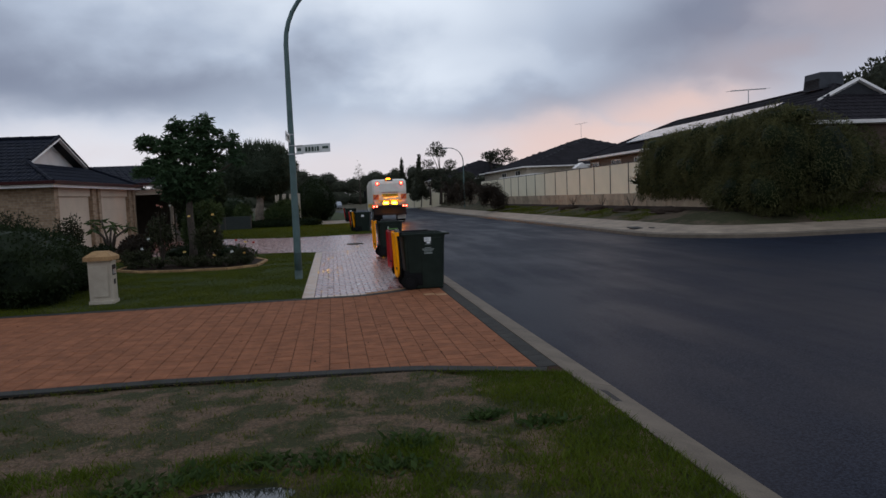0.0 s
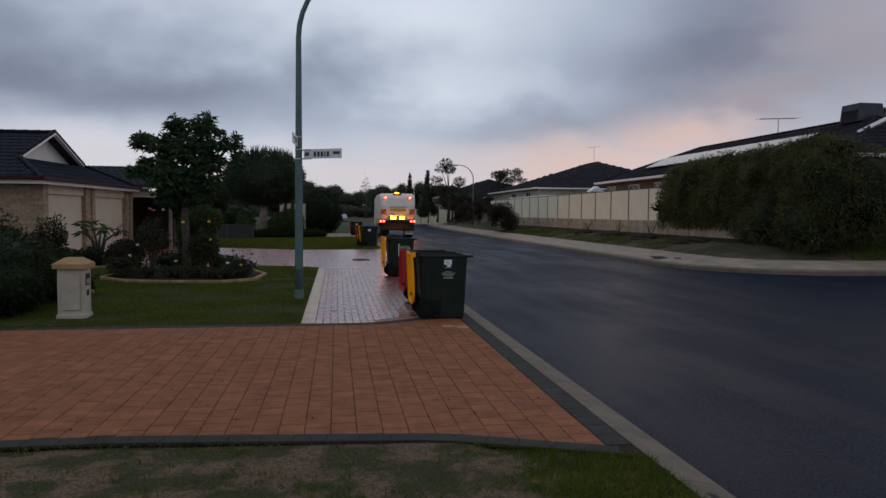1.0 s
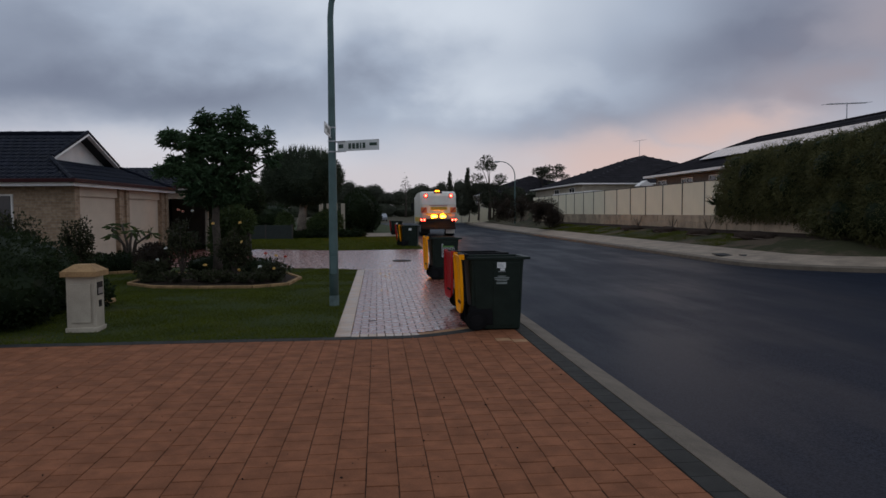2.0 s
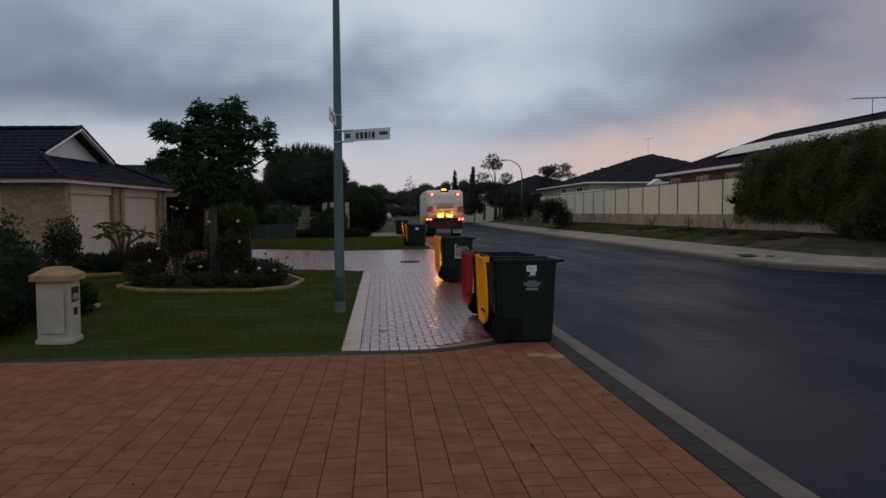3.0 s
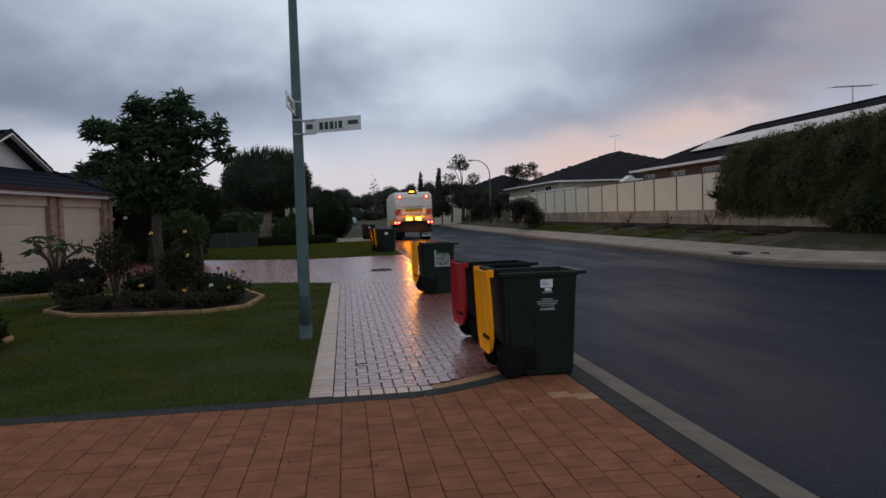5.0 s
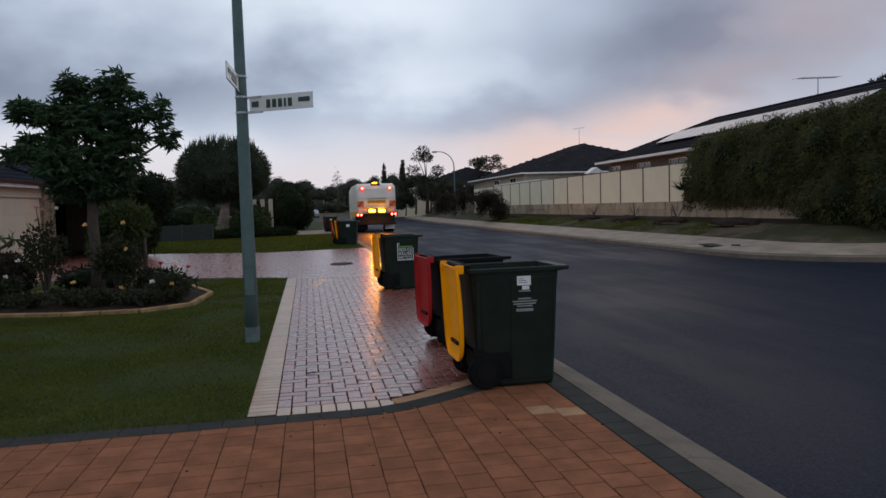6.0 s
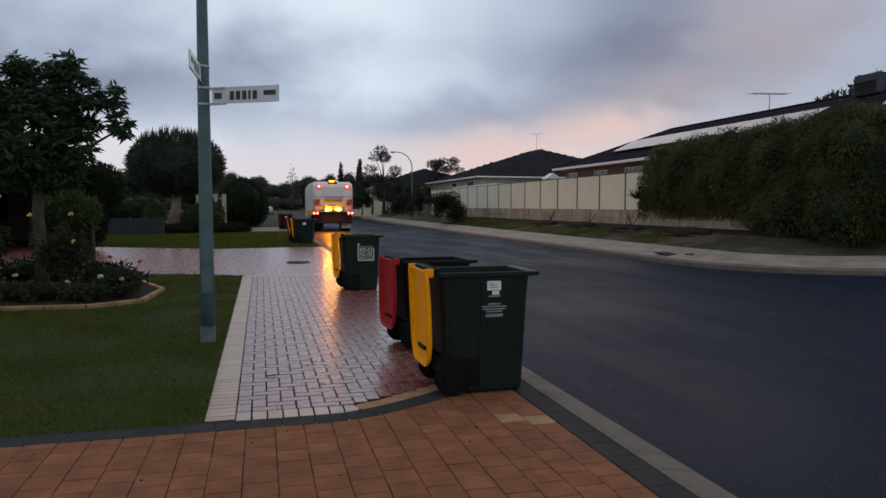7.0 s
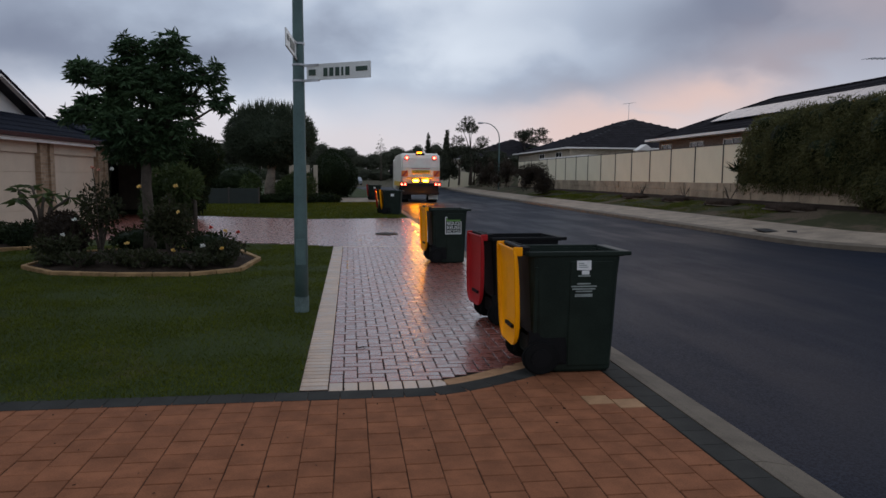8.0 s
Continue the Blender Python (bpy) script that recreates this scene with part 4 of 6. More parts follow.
spiky("yucca", 15.85, 21.2, 1.85, 90, 0.6, "spiky dark yucca at the end of the hedge", 5)
for i, (x, y, r) in enumerate(((14.9, 20.6, 1.1), (15.0, 24.6, 1.2), (15.0, 29.2, 1.3), (14.9, 16.4, 1.2))):
    t = thing("soil_mound", pose(x, y, 0.60), "low mound of dark bare soil on the verge", "soil", "soil mounds")
    bm = bmesh.new()
    rough_lobe(bm, (0, 0, -0.02), (0.55, r, 0.22), np.random.default_rng(20 + i), 0.25)
    part("mound", bm, M["mulch"], t, smooth=True)
    bm = bmesh.new()
    tube(bm, [(0.42 * math.cos(a) * -1 - 0.1, r * 1.05 * math.sin(a), -0.06 + 0.0) for a in [radians(-65 + 13 * k) for k in range(11)]], [0.02] * 11, 6)
    part("stone_edge", bm, M["kerb"], t)
    if i in (1, 2, 0):
        s = thing("bare_shrub", pose(x + 0.25, y, 0.75), "small leafless shrub in the soil mound", "shrub", "bare shrubs")
        bm = bmesh.new()
        rr = random.Random(i)
        for k in range(7):
            a, l = rr.uniform(0, 6.28), rr.uniform(0.35, 0.65)
            tube(bm, [(0, 0, -0.05), (0.12 * math.cos(a), 0.25 * math.sin(a), l * 0.5), (0.2 * math.cos(a), 0.45 * math.sin(a), l)], [0.018, 0.012, 0.005], 5)
        part("branch", bm, M["bark"], s)

def ragged(x, y, z, w, h, n, seed):
    r = random.Random(seed)
    return [(x + r.uniform(-w, w) * 0.6, y + r.uniform(-w, w), z + h * r.uniform(0.25, 0.78), w * r.uniform(0.28, 0.5), w * r.uniform(0.3, 0.5), h * r.uniform(0.16, 0.3)) for _ in range(n)]


bush("bush", ragged(13.3, 41.8, 0.35, 1.25, 2.3, 11, 5), 9000, (0.13, 0.05), M["leaf_bush"], "rounded ragged dark maroon bush on the verge", "bush", 6, 0.5, fill=0.8)
bush("bush", ragged(13.6, 55.0, 0.4, 1.2, 2.8, 7, 15) + ragged(13.2, 60.5, 0.4, 1.3, 3.2, 8, 16) + ragged(13.9, 49.5, 0.4, 0.8, 2.1, 5, 17), 5500, (0.18, 0.06), M["leaf_bush"], "straggly dark shrubs along the verge", "bush", 7, 0.5, fill=0.8)

# ---- trees ----


def whorl_tree():
    lobes = [(-3.25, 8.4, 3.15, 0.60, 0.62, 0.52), (-3.42, 8.3, 3.80, 0.30, 0.36, 0.25), (-2.86, 8.45, 3.88, 0.30, 0.36, 0.27), (-3.85, 8.4, 3.28, 0.34, 0.42, 0.28), (-2.60, 8.4, 3.42, 0.34, 0.42, 0.32),
             (-4.36, 8.4, 3.40, 0.23, 0.28, 0.19), (-2.13, 8.35, 3.36, 0.25, 0.30, 0.26), (-1.98, 8.35, 2.86, 0.17, 0.25, 0.27), (-4.46, 8.35, 2.62, 0.28, 0.30, 0.16), (-3.98, 8.3, 2.74, 0.42, 0.48, 0.27), (-2.86, 8.4, 2.45, 0.44, 0.50, 0.38),
             (-3.60, 8.2, 2.42, 0.56, 0.55, 0.38), (-2.70, 8.45, 2.88, 0.34, 0.40, 0.26), (-3.15, 8.5, 2.08, 0.50, 0.50, 0.27), (-3.75, 8.5, 2.05, 0.34, 0.40, 0.22)]
    t = thing("tree", pose(-3.32, 8.4, 0), "small broad tree with glossy whorled dark green leaves", "tree")
    rng = np.random.default_rng(12)
    rel = [(l[0] + 3.32, l[1] - 8.4, *l[2:]) for l in lobes]
    bm = bmesh.new()
    tube(bm, [(0, 0, 0.0), (0.02, 0, 0.6), (-0.02, 0.01, 1.4), (0.02, 0, 2.1), (0.05, 0, 2.7)], [0.13, 0.10, 0.09, 0.085, 0.06], 12)
    part("trunk", bm, M["bark"], t, smooth=True)
    bm = bmesh.new()
    c, d = blob_points(rng, rel, 1150, 0.8)
    for l in rel:
        a, b = Vector((0.0, 0, rng.uniform(1.75, 2.3))), Vector(l[:3])
        tube(bm, [a, a.lerp(b, 0.5) + Vector((0, 0, 0.06)), b], [0.045, 0.03, 0.014], 6)
    for k in range(0, 1150, 5):
        j = int(np.argmin([(Vector(l[:3]) - Vector(c[k])).length for l in rel]))
        a, b = Vector(rel[j][:3]), Vector(c[k])
        tube(bm, [a, a.lerp(b, 0.55) + Vector((0, 0, 0.03)), b], [0.012, 0.008, 0.004], 4)
    part("branch", bm, M["bark"], t)
    per = 13
    cc = np.repeat(c, per, 0) + rng.normal(0, 0.018, (1150 * per, 3))
    ring = rng.normal(0, 1, (1150 * per, 3))
    ring[:, 2] = ring[:, 2] * 0.35 + 0.05
    ring /= np.linalg.norm(ring, axis=1)[:, None]
    leaves("crown", cc, ring + 0.35 * np.repeat(d, per, 0), 0.17, 0.046, M["leaf_whorl"], t, rng, 0.15, 0.34)
    return t


whorl_tree()
bush("tree", [(-4.3, 38.0, 3.75, 2.6, 2.5, 1.60), (-5.3, 37.6, 3.95, 1.5, 1.8, 1.45), (-3.2, 37.8, 3.95, 1.5, 1.8, 1.45), (-4.3, 38.2, 3.2, 2.4, 2.2, 1.0)], 30000, (0.24, 0.05), M["leaf_olive"], "round clipped grey-green olive tree", "tree", 8, 0.88,
     trunk=[(-4.35, 38.0, 0.0, 0.40), (-4.42, 38.0, 0.5, 0.34), (-4.40, 38.0, 1.1, 0.30), (-4.3, 38, 2.0, 0.22)], spread=0.8, fill=0.25, bark="bark_pale")
rng = np.random.default_rng(31)
# upright shoots over the clipped crown
c = np.stack([rng.uniform(-6.2, -2.4, 500), rng.uniform(36.5, 39.5, 500), np.zeros(500)], 1)
c[:, 2] = 3.75 + 1.55 * np.sqrt(np.maximum(0, 1 - ((c[:, 0] + 4.3) / 2.7) ** 2 - ((c[:, 1] - 38) / 2.6) ** 2 * 0.6))
shoots = thing("olive_shoots", pose(0, 0, 0), "thin upright shoots growing out of the clipped olive crown", "shoots")
leaves("shoot", c, np.tile([[0, 0, 1.0]], (500, 1)), 0.75, 0.07, M["leaf_olive"], shoots, rng, 0.2)

bush("hedge", [(-0.8, 47.0, 1.75, 1.35, 2.0, 1.7), (-0.3, 48.0, 1.4, 1.2, 1.8, 1.4), (-1.6, 47.6, 1.3, 0.8, 1.5, 1.3)], 12000, (0.2, 0.07), M["leaf_box"], "dense dark rounded hedge beside the road", "hedge", 9)


def far_tree(x, y, z, h, r, seed, label, kind="round"):
    rng = np.random.default_rng(seed)
    lobes = []
    if kind == "cypress":
        for k in range(6):
            q = k / 5
            lobes.append((x + rng.normal(0, 0.05), y, z + 0.6 + (h - 0.9) * q, r * (1.05 - 0.85 * q), r * (1.05 - 0.85 * q), h * 0.16))
    elif kind == "pine":
        for k in range(9):
            q = k / 8
            lobes.append((x, y, z + h * (0.25 + 0.72 * q), r * (1.02 - q) + 0.12, r * (1.02 - q) + 0.12, 0.28))
    elif kind == "gum":
        for k in range(9):
            a = rng.uniform(0, 6.28)
            lobes.append((x + r * 0.75 * math.cos(a), y + r * 0.7 * math.sin(a), z + h * rng.uniform(0.5, 0.95), r * 0.34, r * 0.34, h * 0.06))
    else:
        for k in range(7):
            a, q = rng.uniform(0, 6.28), rng.uniform(0, 1)
            lobes.append((x + r * 0.55 * math.cos(a), y + r * 0.5 * math.sin(a), z + h * (0.42 + 0.36 * q), r * rng.uniform(0.4, 0.62), r * 0.55, h * rng.uniform(0.16, 0.24)))
    return bush("tree", lobes, 1700 if kind in ("gum", "pine") else 4200, (0.30, 0.10) if kind in ("gum", "pine") else (0.03 * h + 0.10, 0.014 * h + 0.04), M["leaf_far"], label, "tree", seed, 0.0 if kind in ("gum", "pine") else 0.78,
                trunk=[(x, y, z, 0.03 * h), (x + 0.1, y, z + h * 0.3, 0.02 * h), (x, y, z + h * 0.55, 0.012 * h)], group="far trees", fill=0.6 if kind == "gum" else 0.3)


far_tree(14.2, 75.0, 0.6, 7.9, 2.0, 40, "sparse open gum tree beside the road", "gum")
far_tree(12.7, 74.0, 0.6, 4.6, 1.7, 41, "twiggy grey roadside tree", "gum")
far_tree(11.0, 90.0, 0.5, 6.2, 0.75, 42, "dark slender pencil cypress", "cypress")
far_tree(13.5, 90.0, 0.5, 6.7, 0.75, 43, "tall dark pencil cypress", "cypress")
far_tree(12.2, 92.0, 0.5, 4.2, 0.7, 49, "short dark pencil cypress", "cypress")
far_tree(7.1, 150.0, 0.5, 10.2, 2.6, 44, "tiered pine against the sky", "pine")
far_tree(26.5, 92.0, 1.5, 7.2, 2.2, 45, "spreading gum tree behind the roofs", "gum")
far_tree(24.6, 90.0, 1.5, 7.0, 1.6, 46, "spreading gum tree behind the roofs", "gum")
far_tree(11.8, 76.0, 0.4, 3.0, 1.3, 47, "small clipped round tree by a pale wall")
far_tree(15.3, 79.0, 0.6, 4.2, 1.8, 62, "dark shrubby tree on the verge")
far_tree(17.8, 76.0, 0.8, 3.8, 1.9, 63, "dark shrubby tree on the verge")
far_tree(19.5, 80.0, 0.8, 4.4, 2.0, 64, "dark shrubby tree on the verge")
far_tree(42.0, 35.0, 1.2, 10.0, 3.6, 48, "dark tree behind the corner house")
for i in range(22):
    rr = random.Random(100 + i)
    x = -48 + i * 3.6 + rr.uniform(-1, 1)
    far_tree(x * 1.35, 202 + rr.uniform(-4, 30), 0.9, rr.uniform(7.5, 11.5), rr.uniform(4.2, 6.6), 100 + i, "dark distant street tree")
for i, (x, y, h, r) in enumerate(((17.0, 176, 9.6, 3.6), (13.5, 188, 9.0, 3.8), (-24, 150, 7.0, 4.0), (-15, 118, 5.5, 3.4), (-8, 100, 5.5, 3.4), (-14, 84, 6.0, 3.4), (16.5, 108, 5.5, 2.6), (20.0, 112, 5.8, 3.0))):
    far_tree(x, y, 0.3, h, r, 140 + i, "dark distant street tree")

# dark shrubs between the house, the carport and the olive
bush("bush", [(-5.5, 21.0, 1.3, 0.8, 0.9, 1.3), (-4.95, 21.2, 2.15, 0.75, 0.8, 0.8), (-5.9, 20.8, 2.35, 0.8, 0.8, 0.8)], 9000, (0.16, 0.06), M["leaf_box"], "tall dark evergreen shrub beside the driveway", "bush", 15)
bush("bush", [(-6.2, 35.5, 0.2, 1.6, 0.6, 0.35), (-3.2, 35.8, 0.2, 1.8, 0.6, 0.32), (-1.2, 36.6, 0.2, 1.0, 0.6, 0.3)], 7000, (0.16, 0.06), M["leaf_box"], "low leafy garden bed under the olive", "plants", 16)
bush("bush", [(-2.6, 37.2, 0.9, 0.9, 0.7, 0.85), (-3.2, 36.9, 0.7, 0.7, 0.6, 0.7), (-5.4, 37.0, 0.8, 0.5, 0.5, 0.8)], 4200, (0.3, 0.06), M["leaf_hedge"], "yellow-green strappy shrub by the olive", "bush", 17)
sc = thing("garden_screen", pose(-6.2, 34.3, 0), "dark green sheet screen fence in the next garden", "fence")
part("panel", boxed(-1.6, 1.6, -0.03, 0.03, 0.0, 0.85, 0.01), M["dark"], sc)
for k in range(3):
    part("post", boxed(-1.65 + k * 1.6, -1.57 + k * 1.6, -0.05, 0.05, 0, 0.9), M["post"], sc)
gw = thing("garden_wall", pose(-2.9, 44.5, 0), "cream rendered pier wall of the next house", "wall")
for k in range(4):
    part("pier", boxed(-0.9 + k * 0.55, -0.62 + k * 0.55, -0.15, 0.15, 0, 2.3, 0.01), M["render"], gw)
part("infill", boxed(-1.4, 1.0, -0.06, 0.06, 0, 1.1), M["render"], gw)
pw = thing("boundary_wall", pose(14.5, 84.0, 0.2), "pale cream boundary wall down the road", "wall")
for k in range(3):
    part("panel", boxed(-5.0 + k * 2.4, -2.7 + k * 2.4, -0.06, 0.06, 0, 2.0, 0.01), M["fence"], pw)
    part("pier", boxed(-2.7 + k * 2.4, -2.62 + k * 2.4, -0.12, 0.12, 0, 2.1), M["render"], pw)
# white car port and shed seen over the fence
sh = thing("patio_roof", pose(20.6, 44.5, 1.5), "white metal patio roof behind the fence", "patio")
part("roof", boxed(-3.4, 0.6, -0.5, 11.5, 1.62, 1.72), M["white"], sh)
for k in range(4):
    part("post", boxed(-3.3, -3.2, 0.1 + k * 3.5, 0.2 + k * 3.5, -0.3, 1.62), M["white"], sh)

gs = thing("garden_shed", pose(18.68, 36.8, 1.2), "small white gabled shed roof over the fence", "shed")
part("wall", boxed(-0.42, 0.42, 0.0, 0.55, 0, 2.1), M["white"], gs)
bm = bmesh.new()
prof = ((-0.55, 2.08), (0.55, 2.08), (0.0, 2.46))
a, b = [bm.verts.new((px, -0.15, pz)) for px, pz in prof], [bm.verts.new((px, 0.65, pz)) for px, pz in prof]
bm.faces.new(a), bm.faces.new(b[::-1])
for i in range(3):
    bm.faces.new((a[i], a[(i + 1) % 3], b[(i + 1) % 3], b[i]))
part("roof", bm, M["white"], gs)

fh = [(-72 + 6.2 * k, 198 + 3 * math.sin(k), 1.9, 4.3, 2.0, 2.1 + 0.5 * math.sin(k * 1.7)) for k in range(17)]
bush("hedge", fh, 9000, (0.45, 0.18), M["leaf_far"], "long dark hedge line far across the road", "hedge", 90)
# added hedge; its dark leaf colour stands for the shaded space there
bush("hedge", [(-9.5 - 2.6 * k, 60 + 4 * math.sin(k), 1.2, 2.2, 1.6, 1.3 + 0.3 * math.sin(k * 2.1)) for k in range(8)], 7000, (0.3, 0.12), M["leaf_box"], "added dark hedge filling the dark space behind the next garden", "hedge", 91)

# ---- street furniture ----


def lettering(words, size, m, material, parent, name="lettering", thick=0.003, width=None):
    cu = bpy.data.curves.new(name, "FONT")
    cu.body, cu.size, cu.extrude, cu.align_x, cu.align_y = words, size, thick, "CENTER", "CENTER"
    tmp = bpy.data.objects.new("tmp", cu)
    me = bpy.data.meshes.new_from_object(tmp)
    bpy.data.objects.remove(tmp)
    me.name = name
    co = np.zeros(len(me.vertices) * 3, np.float32)
    me.vertices.foreach_get("co", co)
    co = co.reshape(-1, 3)
    if width:
        co[:, 0] *= width / (co[:, 0].max() - co[:, 0].min())
    mm = np.array(m)
    co = co @ mm[:3, :3].T + mm[:3, 3]
    me.vertices.foreach_set("co", co.ravel().astype(np.float32))
    me.materials.clear()
    return link_mesh(name, me, material, parent)


def name_blade(parent, start, way, z0, z1, bars, length=0.84):
    """A street name blade from its pole end along way; the writing as plain bars on both sides."""
    way = Vector(way).normalized()
    m = Matrix.Translation((*start, 0)) @ Matrix.Rotation(math.atan2(way.y, way.x), 4, "Z")
    b = boxed(0.04, length, -0.008, 0.008, z0, z1, 0.004)
    b.transform(m)
    blade = part("name_blade", b, M["sign"], parent, "white enamel name blade with dark bars")
    for zz in (z0, z1 - 0.012):
        r = boxed(0.0, 0.20, -0.014, 0.014, zz - 0.012, zz + 0.012)
        r.transform(m)
        part("bracket", r, M["steel"], blade)
    h = z1 - z0
    for x0, x1, f0, f1 in bars:
        for s in (-1, 1):
            r = boxed(x0, x1, s * 0.0115 - 0.002, s * 0.0115 + 0.002, z0 + h * f0, z0 + h * f1)
            r.transform(m)
            part("bar", r, M["ink"], blade)
    return blade


def street_lamp(x, y, z, arm, label, full=True):
    t = thing("street_lamp", pose(x, y, z), label, "street lamp", "street lamps")
    bm = bmesh.new()
    pts, rad = [(0, 0, -0.02), (0, 0, 1.0), (0, 0, 3.0), (0, 0, 4.85)], [0.078, 0.074, 0.062, 0.05]
    R = 1.45
    for k in range(1, 11):
        a = radians(9 * k)
        pts.append((arm * R * (1 - math.cos(a)), 0, 4.85 + R * math.sin(a)))
        rad.append(0.05 - 0.0015 * k)
    pts.append((arm * (R + 0.18), 0, 4.85 + R + 0.005))
    rad.append(0.034)
    part("pole", tube(bm, pts, rad, 16), M["pole"], t, smooth=True)
    hd = boxed(arm * (R + 0.12) if arm > 0 else arm * (R + 0.62), arm * (R + 0.62) if arm > 0 else arm * (R + 0.12), -0.11, 0.11, 6.23, 6.36, 0.03)
    head = part("lamp_head", hd, M["steel"], t, "grey lamp head, unlit")
    ds = boxed(min(arm * (R + 0.25), arm * (R + 0.58)), max(arm * (R + 0.25), arm * (R + 0.58)), -0.085, 0.085, 6.19, 6.235, 0.02)
    part("diffuser", ds, M["label"], head)
    col = bmesh.new()
    disc(col, Matrix.Translation((0, 0, 0.09)), 0.083, 0.18, 20)
    part("base_collar", col, M["pole_worn"], t, "faded worn pole foot")
    pl = boxed(-0.055, 0.055, -0.082, -0.070, 0.55, 0.85, 0.006)
    part("access_cover", pl, M["pole"], t)
    if full:
        for zz in (2.615, 2.79, 3.02):
            c = bmesh.new()
            disc(c, Matrix.Translation((0, 0, zz)), 0.070, 0.022, 20)
            part("band", c, M["steel"], t)
        name_blade(t, (0.06, -0.03), (0.73, -0.42), 2.615, 2.79, [(0.26, 0.31, 0.2, 0.72), (0.335, 0.385, 0.2, 0.72), (0.41, 0.46, 0.2, 0.72), (0.485, 0.51, 0.2, 0.72), (0.535, 0.585, 0.2, 0.72), (0.665, 0.805, 0.42, 0.7), (0.07, 0.16, 0.3, 0.66)])
        name_blade(t, (-0.02, -0.06), (-0.045, -1.0), 2.84, 3.015, [(0.22, 0.56, 0.2, 0.72), (0.64, 0.78, 0.42, 0.7)])
    return t


street_lamp(-0.18, 3.01, 0, 1, "curved green-grey street lamp pole carrying two street name signs")
street_lamp(14.35, 60.0, 0.3, -1, "curved street lamp far down the road", False)


def wheel_at(parent, x, y, r, w, tyre, hub):
    ax = Matrix.Translation((x, y, r)) @ Matrix.Rotation(math.pi / 2, 4, "X")
    b = disc(bmesh.new(), ax, r, w, 28)
    bmesh.ops.bevel(b, geom=[e for e in b.edges if e.calc_face_angle(0) > 1.0], offset=min(0.02, w * 0.25), segments=2, affect="EDGES")
    wh = part("wheel", b, tyre, parent)
    part("hub", disc(bmesh.new(), ax, r * 0.55, w + 0.012, 20), hub, wh)
    return wh


def wheelie_bin(m, lid_mat, label, tilt=6.0, marks="plain", lid_word="yellow", shell="bin"):
    """A 240 litre bin; its front faces local +x, the lid hangs open behind its handle."""
    t = thing("wheelie_bin", m @ Matrix.Diagonal((1.12, 1, 1, 1)), label, "bin", "wheelie bins")
    # body: a tapered shell with rounded corners, recessed at the wheels
    b = bmesh.new()
    rings = []
    for z, xb, xf, hw, rc in ((0.0, -0.16, 0.275, 0.225, 0.05), (0.02, -0.18, 0.29, 0.235, 0.055), (0.24, -0.20, 0.299, 0.242, 0.055), (0.30, -0.305, 0.301, 0.246, 0.055), (0.78, -0.335, 0.318, 0.268, 0.06), (0.93, -0.345, 0.328, 0.276, 0.06), (0.955, -0.35, 0.333, 0.278, 0.06)):
        ring = []
        for cx, cy, a0 in ((xf - rc, hw - rc, 0), (xb + rc, hw - rc, 90), (xb + rc, -hw + rc, 180), (xf - rc, -hw + rc, 270)):
            for k in range(4):
                a = radians(a0 + 30 * k)
                ring.append(b.verts.new((cx + rc * math.cos(a), cy + rc * math.sin(a), z)))
        rings.append(ring)
    for r, s in zip(rings, rings[1:]):
        for k in range(16):
            b.faces.new((r[k], r[(k + 1) % 16], s[(k + 1) % 16], s[k]))
    b.faces.new(rings[0][::-1])
    # inside of the open top
    inner = [b.verts.new((v.co.x * 0.93, v.co.y * 0.93, 0.955)) for v in rings[-1]]
    deep = [b.verts.new((v.co.x * 0.82, v.co.y * 0.82, 0.35)) for v in rings[-1]]
    for k in range(16):
        b.faces.new((rings[-1][k], rings[-1][(k + 1) % 16], inner[(k + 1) % 16], inner[k]))
        b.faces.new((inner[k], inner[(k + 1) % 16], deep[(k + 1) % 16], deep[k]))
    b.faces.new(deep)
    body = part("body", b, M[shell], t, smooth=False)
    # rim, with a lifting lip at the front
    rim = bmesh.new()
    for x0, x1, y0, y1, z0, z1 in ((-0.36, 0.345, -0.286, -0.262, 0.938, 0.980), (-0.36, 0.345, 0.262, 0.286, 0.938, 0.980), (0.315, 0.352, -0.262, 0.262, 0.938, 0.980), (-0.375, -0.335, -0.262, 0.262, 0.938, 0.980), (0.345, 0.400, -0.275, 0.275, 0.942, 0.978)):
        box(rim, x0, x1, y0, y1, z0, z1, 0.010)
    part("rim", rim, M[shell], t)
    # side panels: a raised pad in front, a sunken channel behind
    for s in (-1, 1):
        pad = boxed(-0.05, 0.262, -0.006, 0.010, 0.05, 0.90, 0.006)
        pad.transform(Matrix.Translation((0, s * 0.236, 0)) @ Matrix.Rotation(s * -0.045, 4, "X"))
        part("side_panel", pad, M[shell], body)
        rib = boxed(-0.31, -0.285, -0.004, 0.012, 0.33, 0.86, 0.004)
        rib.transform(Matrix.Translation((0, s * 0.246, 0)) @ Matrix.Rotation(s * -0.045, 4, "X"))
        part("rib", rib, M[shell], body)
        wheel_at(t, -0.255, s * 0.275, 0.135, 0.055, M["rubber"], M["black"])
    part("axle", tube(bmesh.new(), [(-0.255, -0.26, 0.125), (-0.255, 0.26, 0.125)], [0.012, 0.012], 8), M["steel"], t)
    for s in (-1, 1):
        arch = boxed(-0.34, -0.05, s * 0.225 - 0.02, s * 0.225 + 0.02, 0.06, 0.34, 0.018)
        part("wheel_arch", arch, M["black"], t)
    guard = boxed(-0.30, -0.10, -0.215, 0.215, 0.10, 0.26, 0.03)
    part("axle_housing", guard, M[shell], t)
